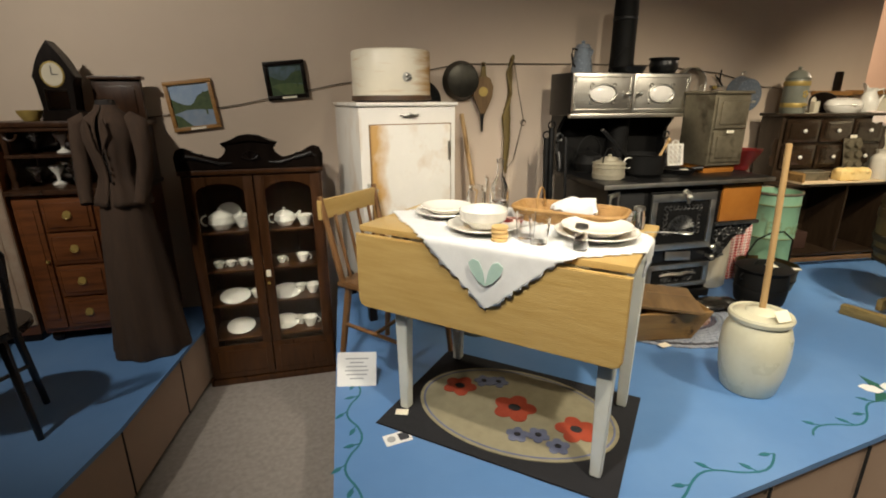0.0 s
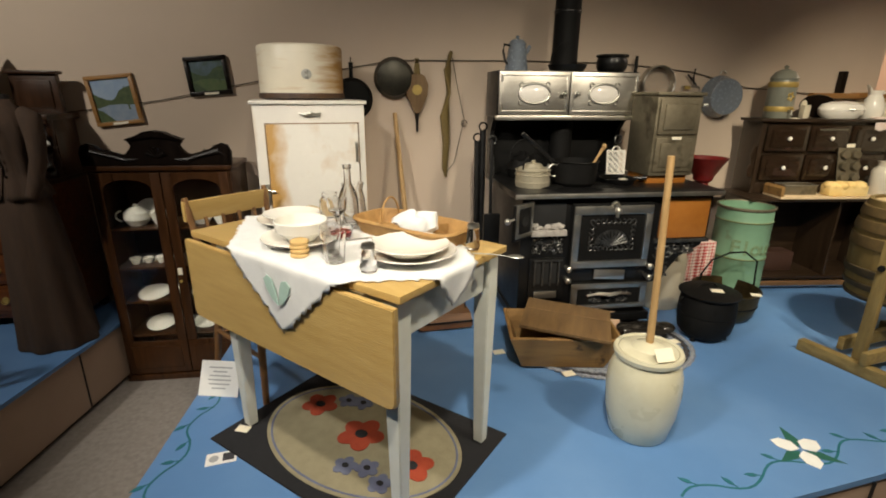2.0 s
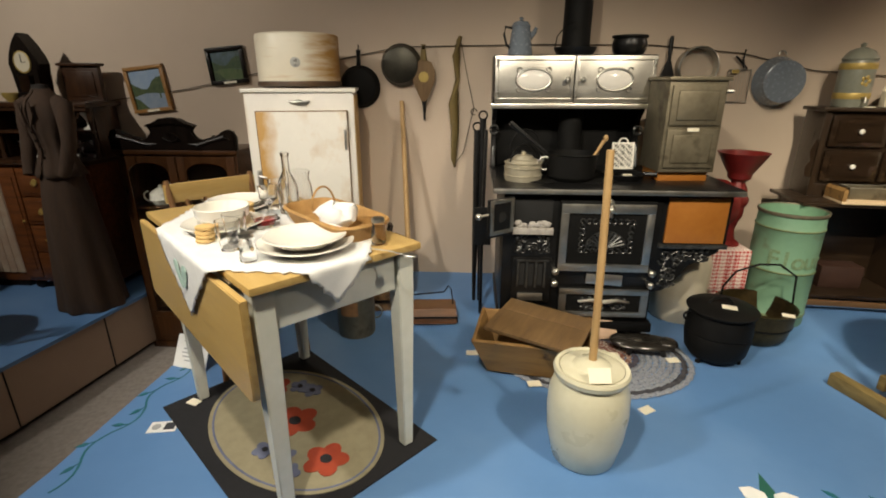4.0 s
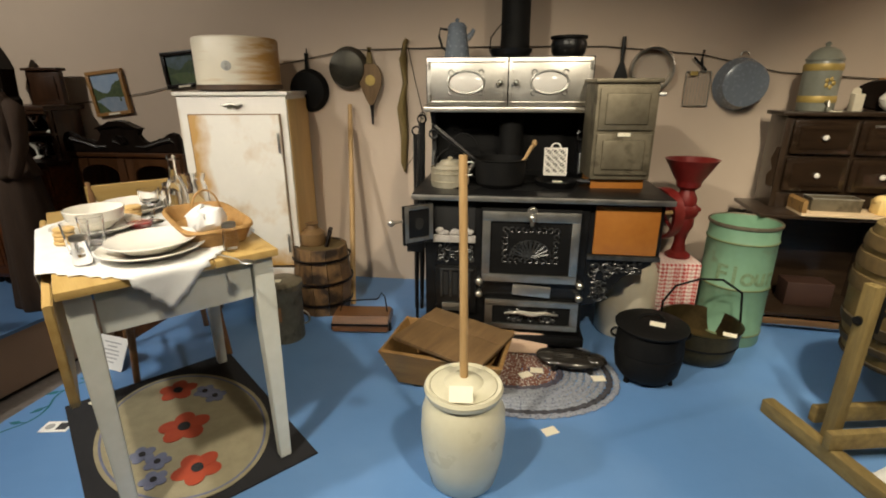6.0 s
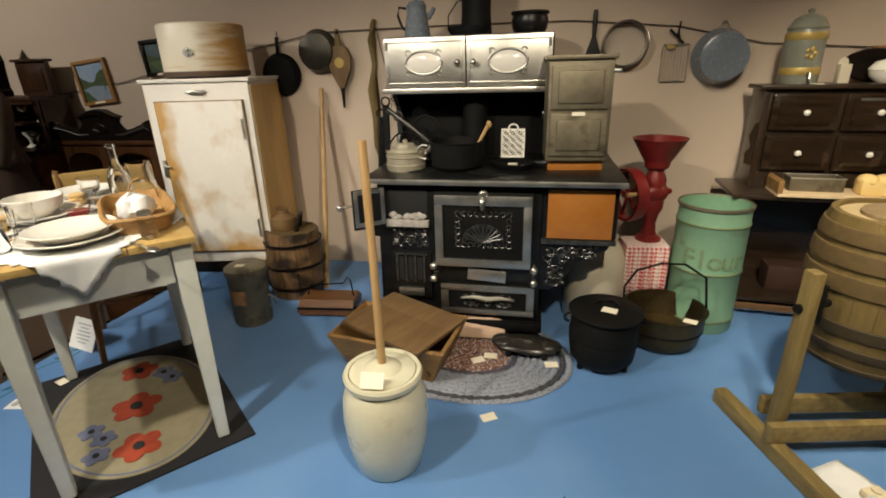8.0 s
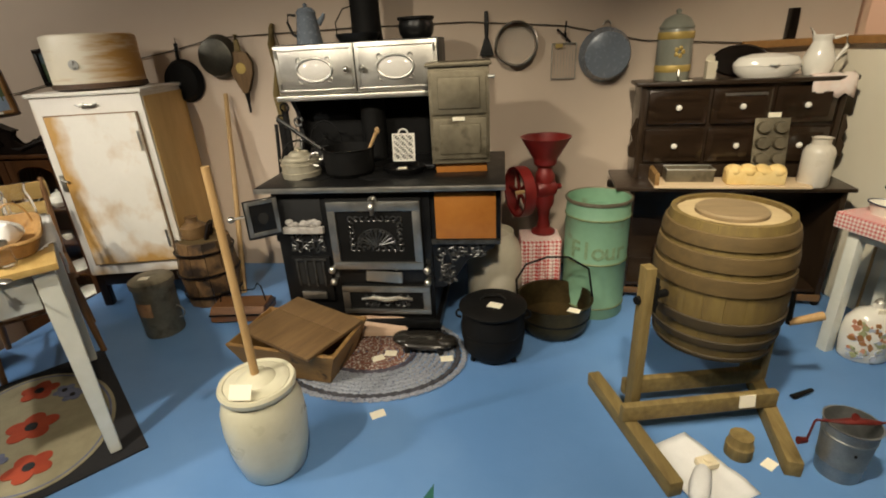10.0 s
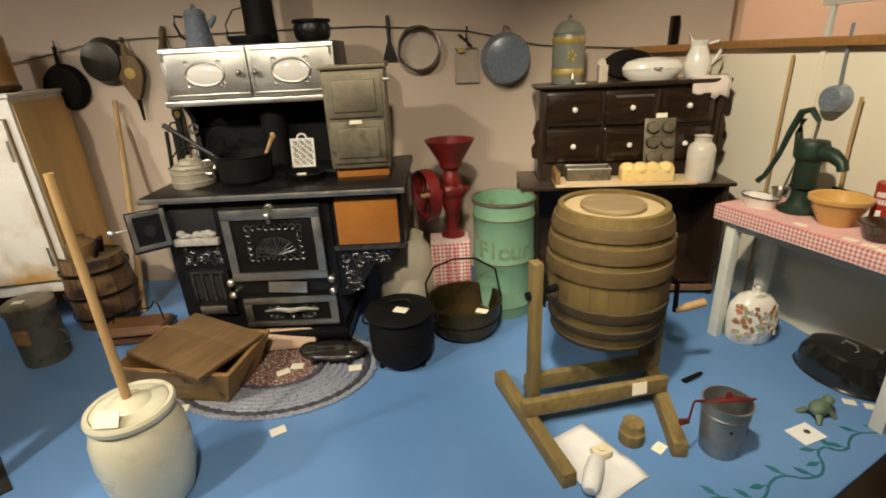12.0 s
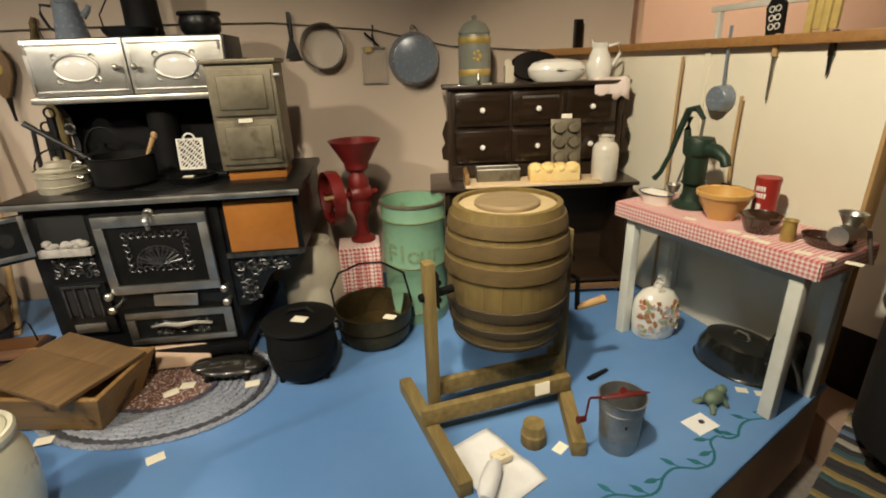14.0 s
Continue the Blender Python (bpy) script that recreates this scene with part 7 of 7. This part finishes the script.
# ---- left platform: dress, sideboard, clock, chairs ----
def draped(prof, flute, count, squash=.85, seg=64, split=0.):
    """A hollow garment of rings (radius, height), fluted towards its hem and, with split, open down the front."""
    b = bm_()
    top, rings = max(z for r, z in prof), []
    low = min(z for r, z in prof)
    for r, z in prof:
        ring = []
        for i in range(seg + 1):
            q = radians(-90 + split / 2) + (2 * math.pi - radians(split)) * i / seg
            w_ = 1 + flute * math.sin(count * q + 1.3 * z) * (top - z) / (top - low)
            ring.append(b.verts.new((r * w_ * math.cos(q), squash * r * w_ * math.sin(q), z)))
        rings.append(ring)
    for p, q in zip(rings, rings[1:]):
        for i in range(seg):
            b.faces.new((p[i], p[i + 1], q[i + 1], q[i]))
    if not split:
        bmesh.ops.remove_doubles(b, verts=b.verts, dist=1e-5)
    return b


suit = thing("walking_suit", "long brown wool walking suit with fitted jacket", "dress", -.645, 2.64, LEFTZ, -12)
sk_ = part("skirt", draped([(.205, 0), (.208, .012), (.196, .12), (.176, .36), (.150, .60), (.118, .80), (.092, .88)], .06, 8), DRESS, suit, "long flared wool skirt", 70)
jk_ = part("jacket", draped([(.150, .775), (.140, .80), (.110, .87), (.098, .91), (.112, .98), (.134, 1.06), (.136, 1.12), (.112, 1.17), (.062, 1.205), (.052, 1.225)], .05, 10, .80, 64, 9.), DRESS, suit, "fitted jacket with a flared peplum", 70)
for o in (sk_, jk_):
    so = o.modifiers.new("thick", "SOLIDIFY")
    so.thickness = .006
part("blouse", lathe(bm_(), [(0, .86), (.085, .86), (.088, .92), (.108, 1.04), (.10, 1.13), (.052, 1.20), (.046, 1.245), (0, 1.25)], 32, None, 1, .78), mat("dark_lining", (.02, .014, .011), .8, 0, (.012, .009, .008), 20, .4), suit, "near-black high-necked blouse", 70)
for sx in (-1, 1):
    part("sleeve", tube(bm_(), [(sx * .105, .0, 1.165), (sx * .150, -.005, 1.14), (sx * .165, -.015, 1.05), (sx * .168, -.03, .95), (sx * .152, -.07, .84), (sx * .140, -.09, .785)], [.035, .052, .046, .040, .034, .030], 16), DRESS, suit, "narrow wool sleeve", 70)
    part("lapel", prism(bm_(), [(sx * .012, 1.02), (sx * .062, 1.10), (sx * .050, 1.17), (sx * .03, 1.15)], 0, .006, Matrix.Translation((0, -.113, 0)) @ UPXZ, .002), DRESS, suit, "turned lapel")
for k in range(4):
    part("button", ball(bm_(), .018, -.088 - .012 * (k in (2, 3)) - .006 * k, .88 + .045 * k, .008, .006, .008, 10), DARKV, suit, "dark button")
for o in suit.children:
    o.data.transform(Matrix.Diagonal((.86, .92, 1.0, 1)))
DF = LEFTZ
sbd = thing("sideboard", "tall red-brown oak sideboard with mirrored shelves", "sideboard", -.885, 2.975, DF, 0)
RWOOD = wood("red_oak", (.20, .066, .018), (.08, .025, .008), .38, "x", .25)
SBW = wood("sideboard_wood", (.060, .024, .009), (.022, .010, .005), .35, "z", .25)
part("chest", box(bm_(), -.315, .27, -.16, .16, .06, .80, .006), RWOOD, sbd)
cd_ = part("cupboard_door", box(bm_(), -.308, -.200, -.176, -.1605, .09, .78, .005), RWOOD, sbd, "narrow red-brown cupboard door")
part("knob", ball(bm_(), -.212, -.186, .46, .008, .010, .008, 12), GOLD, cd_, "small brass knob")
part("door_panel", box(bm_(), -.288, -.222, -.181, -.176, .14, .73, .004), RWOOD, cd_)
for x0, x1 in ((-.192, .030), (.038, .262)):
    for r in range(4):
        z0 = .09 + r * .175
        d_ = part("drawer", box(bm_(), x0, x1, -.178, -.1605, z0, z0 + .165, .006), RWOOD, sbd, "red-brown drawer")
        part("drawer_field", box(bm_(), x0 + .018, x1 - .018, -.184, -.178, z0 + .02, z0 + .145, .005), RWOOD, d_)
        p_ = bm_()
        lathe(p_, [(0, .004), (.017, .004), (.019, 0)], 16, pose((x0 + x1) / 2, -.184, z0 + .085, 90, 0, 0))
        tube(p_, arc((x0 + x1) / 2, z0 + .082, .017, 170, 370, 10, -.194), .003, 6)
        part("drawer_pull", p_, GOLD, d_, "brass ring pull")
part("chest_top", box(bm_(), -.330, .285, -.185, .165, .80, .825, .006), SBW, sbd, "dark moulded top")
for x in (-.318, -.03, .272):
    part("upright", tube(bm_(), [(x, -.08, .825), (x, -.08, .86), (x, -.08, .90), (x, -.08, .98), (x, -.08, 1.06), (x, -.08, 1.12)], [.018, .011, .017, .010, .016, .018], 12), SBW, sbd, "turned dark upright")
    part("side_rail", box(bm_(), x - .010, x + .010, -.06, .14, .825, 1.12, .003), SBW, sbd)
part("back_panel", box(bm_(), -.308, .262, .14, .16, .825, 1.12, .003), SBW, sbd)
part("shelf", box(bm_(), -.326, .280, -.10, .14, .972, .988, .003), SBW, sbd)
for x in (-.172, .120):
    for z0, z1 in ((.84, .965), (.995, 1.11)):
        part("mirror", box(bm_(), x - .12, x + .12, .130, .139, z0, z1, .002), MIRROR, sbd, "small mirror")
part("cornice", box(bm_(), -.345, .30, -.13, .165, 1.12, 1.148, .008), SBW, sbd)
part("cornice_moulding", box(bm_(), -.335, .29, -.12, -.11, 1.10, 1.12, .004), SBW, sbd)
part("crest_panel", box(bm_(), .06, .285, .04, .075, 1.148, 1.345, .004), SBW, sbd, "tall dark back panel")
part("crest_field", box(bm_(), .09, .255, .034, .040, 1.175, 1.315, .004), SBW, sbd)
part("crest_cap", box(bm_(), .05, .298, .02, .09, 1.345, 1.362, .005), SBW, sbd, "projecting cap")
for x in (-.27, .21):
    part("carved_drop", tube(bm_(), arc(x, 1.09, .03, 180, 360, 10, -.122), .006, 6), SBW, sbd)
for sx in (-.28, .235):
    for sy in (-.12, .12):
        part("foot", ball(bm_(), sx, sy, .03, .03), DARKV, sbd)
SM_ = pose(-.885, 2.975, DF, 0, 0, 0)
for k, (x, y, z) in enumerate(((-.25, -.02, .825), (-.16, -.0, .825), (-.08, -.02, .825), (.05, -.0, .825), (.13, -.03, .825), (.21, -.0, .825), (-.23, -.0, .988), (-.11, -.0, .988), (.08, -.0, .988), (.19, -.0, .988))):
    p = SM_ @ V(x, y, z)
    solo("glass_ornament", lathe(bm_(), [(0, 0), (.03, 0), (.03, .006), (.008, .02), (.010, .05), (.035, .09), (.032, .10), (.026, .09), (0, .055)], 20), CHINA if k % 2 else GLASS, "small white china ornament on a shelf" if k % 2 else "small clear glass ornament on a shelf", "ornament", p.x, p.y, p.z, 0, "sideboard ornaments")
lin_ = thing("linen_cupboard", "pale cloth-fronted cupboard with a dark top", "cupboard", -1.40, 2.98, DF, 0)
part("body", box(bm_(), -.16, .155, -.12, .15, .04, 1.08, .005), RWOOD, lin_)
for k in range(6):
    part("cloth_fold", tube(bm_(), [(-.125 + .05 * k, -.122, .10), (-.125 + .05 * k, -.124, .55), (-.125 + .05 * k, -.122, 1.04)], .026, 10, .5), mat("faded_cloth", (.42, .33, .24), .9, 0, (.34, .22, .15), 12, .5, .3, 200), lin_, "faded cloth panel")
part("top", box(bm_(), -.175, .168, -.15, .16, 1.08, 1.11, .006), DARKW, lin_, "dark top")
part("plinth", box(bm_(), -.155, .15, -.115, .145, 0, .04, .003), DARKV, lin_)
ck = thing("mantel_clock", "carved dark wooden mantel clock with a glass door", "clock", -.93, 2.93, DF + 1.148, 0)
ckp = [(-.10, 0), (.10, 0), (.10, .03), (.075, .05), (.085, .16), (.105, .20), (.08, .25), (.05, .30), (.025, .33), (0, .36), (-.025, .33), (-.05, .30), (-.08, .25), (-.105, .20), (-.085, .16), (-.075, .05), (-.10, .03)]
part("case", prism(bm_(), ckp, -.05, .05, UPXZ, .006), DARKV, ck)
part("dial", lathe(bm_(), [(0, .004), (.05, .004), (.053, 0)], 32, pose(0, -.05, .21, 90, 0, 0)), CROCKM, ck, "pale clock dial")
part("bezel", lathe(bm_(), [(.051, 0), (.054, .006), (.058, .004), (.06, 0)], 32, pose(0, -.05, .21, 90, 0, 0)), GOLD, ck)
part("glass_door", box(bm_(), -.055, .055, -.054, -.050, .05, .145, .002), MIRROR, ck, "shiny glass door")
part("clock_hand", box(bm_(), -.002, .002, -.057, -.0555, .21, .25, 0), INK, ck)
part("clock_hand", box(bm_(), -.002, .028, -.057, -.0555, .208, .212, 0), INK, ck)
for o in ck.children:
    o.data.transform(Matrix.Diagonal((.86, .9, 1.02, 1)))
solo("brass_bowl", lathe(bm_(), [(0, 0), (.03, 0), (.05, .03), (.055, .05), (.05, .05), (0, .01)], 28), GOLD, "small brass bowl on the sideboard", "bowl", -1.08, 2.93, DF + 1.148)


def black_chair(x, y, rz):
    o = thing("parlour_chair", "black lacquered wooden parlour chair", "chair", x, y, DF, rz, "parlour chairs")
    BK = mat("black_lacquer", (.012, .010, .009), .3, 0, None, 10, .4, .05, 40, coat=.3)
    part("seat", prism(bm_(), oval(.20, .19, 28), .42, .45, bev=.006), BK, o)
    for q in (45, 135, 225, 315):
        c_, s_ = math.cos(radians(q)), math.sin(radians(q))
        part("leg", tube(bm_(), [(.16 * c_, .15 * s_, .42), (.21 * c_, .20 * s_, 0)], [.016, .012], 10), BK, o)
    part("backrest", tube(bm_(), [(-.16, .14, .44), (-.19, .20, .75), (-.12, .23, .92), (.12, .23, .92), (.19, .20, .75), (.16, .14, .44)], .014, 10), BK, o)
    for x_ in (-.07, 0, .07):
        part("spindle", tube(bm_(), [(x_, .16, .44), (x_, .225, .92)], .007, 8), BK, o)
    part("stretcher", tube(bm_(), [(-.13, -.12, .20), (.13, .12, .20)], .009, 8), BK, o)
    return o


black_chair(-1.03, 2.02, 200)
ct = thing("side_table", "dark side table with a pale lace cloth", "table", -1.62, 2.35, DF, 0)
part("top", prism(bm_(), oval(.24, .22, 32), .60, .625, bev=.004), DARKW, ct)
part("column", lathe(bm_(), [(0, .0), (.14, 0), (.12, .03), (.03, .06), (.04, .30), (.025, .55), (.06, .60), (0, .60)], 24), DARKV, ct)
lc = bm_()
lathe(lc, [(0, .002), (.22, .002), (.25, .0), (.262, -.10), (.275, -.20)], 40)
lace_ = solo("lace_tablecloth", lc, LINEN, "pale lace cloth over the side table", "tablecloth", -1.62, 2.35, DF + .628, smooth=60)
so = lace_.modifiers.new("thick", "SOLIDIFY")
so.thickness = .002

# ---- cards and stencilled border on the platforms ----
ph = thing("photo_card", "white card with a black and white photograph", "card", .48, 1.54, 0, 10)
part("paper", box(bm_(), -.05, .05, -.03, .03, 0, .002, 0), PAPER, ph)
part("photo", box(bm_(), .005, .042, -.018, .02, .002, .003, 0), INK, ph)
part("photo", prism(bm_(), oval(.016, .016, 16), .002, .003, Matrix.Translation((-.024, 0, 0))), GREYINK, ph)
sg = thing("text_sign", "white sign leaning at the platform edge with gray text", "sign", .36, 1.92, 0, -12, rx=-28)
part("paper", box(bm_(), -.085, .085, -.002, .002, 0, .145, 0), PAPER, sg)
for k in range(6):
    w_ = (.05, .03, .045, .05, .045, .03)[k]
    part("text_bar", box(bm_(), -w_, w_, -.003, -.0022, .115 - .017 * k, .120 - .017 * k, 0), GREYINK, sg)
card(.52, 1.68, .008, -20, .05, .035)

sten = tagged(new("stencil_border"), "stencilled teal vine with leaves and white flowers on the platform", "painted border", kind="structure")


def vine(pts, r=.0042):
    path = []
    for i in range(len(pts) - 1):
        for k in range(6):
            t = k / 6
            a, b_ = Vector(pts[i]), Vector(pts[i + 1])
            d = b_ - a
            nrm = Vector((-d.y, d.x)) * .18 * math.sin(math.pi * t) * (-1) ** i
            p = a.lerp(b_, t) + nrm
            path.append((p.x, p.y, .0006))
    part("stencil_vine", tube(bm_(), path, r, 6, .12), TEAL, sten)
    for i in range(0, len(path) - 2, 4):
        p, q = Vector(path[i]), Vector(path[i + 1])
        ang = math.degrees(math.atan2(q.y - p.y, q.x - p.x)) + (48 if i % 2 else -48)
        lf_ = [(0, .0015), (.018, .0022), (.03, .009), (.045, .008), (.062, 0), (.045, -.008), (.03, -.009), (.018, -.0022), (0, -.0015)]
        part("stencil_leaf", prism(bm_(), lf_, .0004, .0016, pose(p.x, p.y, 0, 0, 0, ang)), TEAL, sten)


vine([(x + .04, y + .10) for x, y in ((4.40, 1.56), (4.34, 1.52), (4.19, 1.46), (4.12, 1.47), (4.07, 1.41), (3.97, 1.35), (3.85, 1.33), (3.74, 1.28), (3.60, 1.26))])
vine([(2.98, 1.36), (2.82, 1.33), (2.66, 1.29), (2.48, 1.26), (2.3, 1.22), (2.12, 1.20), (1.95, 1.15)])
vine([(1.75, 1.13), (1.55, 1.09), (1.36, 1.08), (1.15, 1.05)])
vine([(.36, 1.95), (.33, 1.80), (.34, 1.65), (.31, 1.50), (.31, 1.35), (.29, 1.20)])
vine([(.34, 1.05), (.55, 1.02), (.8, 1.03)])


def trillium(x, y, rz, s=1.):
    for k in range(3):
        q = rz + 120 * k
        pt_ = [(.006, 0), (.03, .028), (.065, .026), (.088, 0), (.065, -.026), (.03, -.028)]
        part("stencil_petal", prism(bm_(), [(a * s, b_ * s) for a, b_ in pt_], .0012, .0026, pose(x, y, 0, 0, 0, q)), PETAL, sten, "white petal")
        lf_ = [(.01, 0), (.05, .02), (.12, 0), (.05, -.02)]
        part("stencil_leaf", prism(bm_(), [(a * s, b_ * s) for a, b_ in lf_], .0004, .0012, pose(x, y, 0, 0, 0, q + 60)), LEAFG, sten)


trillium(2.535, 1.315, 20, 1.1)
trillium(.41, 1.10, 70)

# set the range's own point at its foot
c_ = V((SX0 + SX1) / 2, (SF + SB) / 2, 0)
st.location = c_
for o in st.children:
    o.matrix_parent_inverse = Matrix.Translation(-c_)
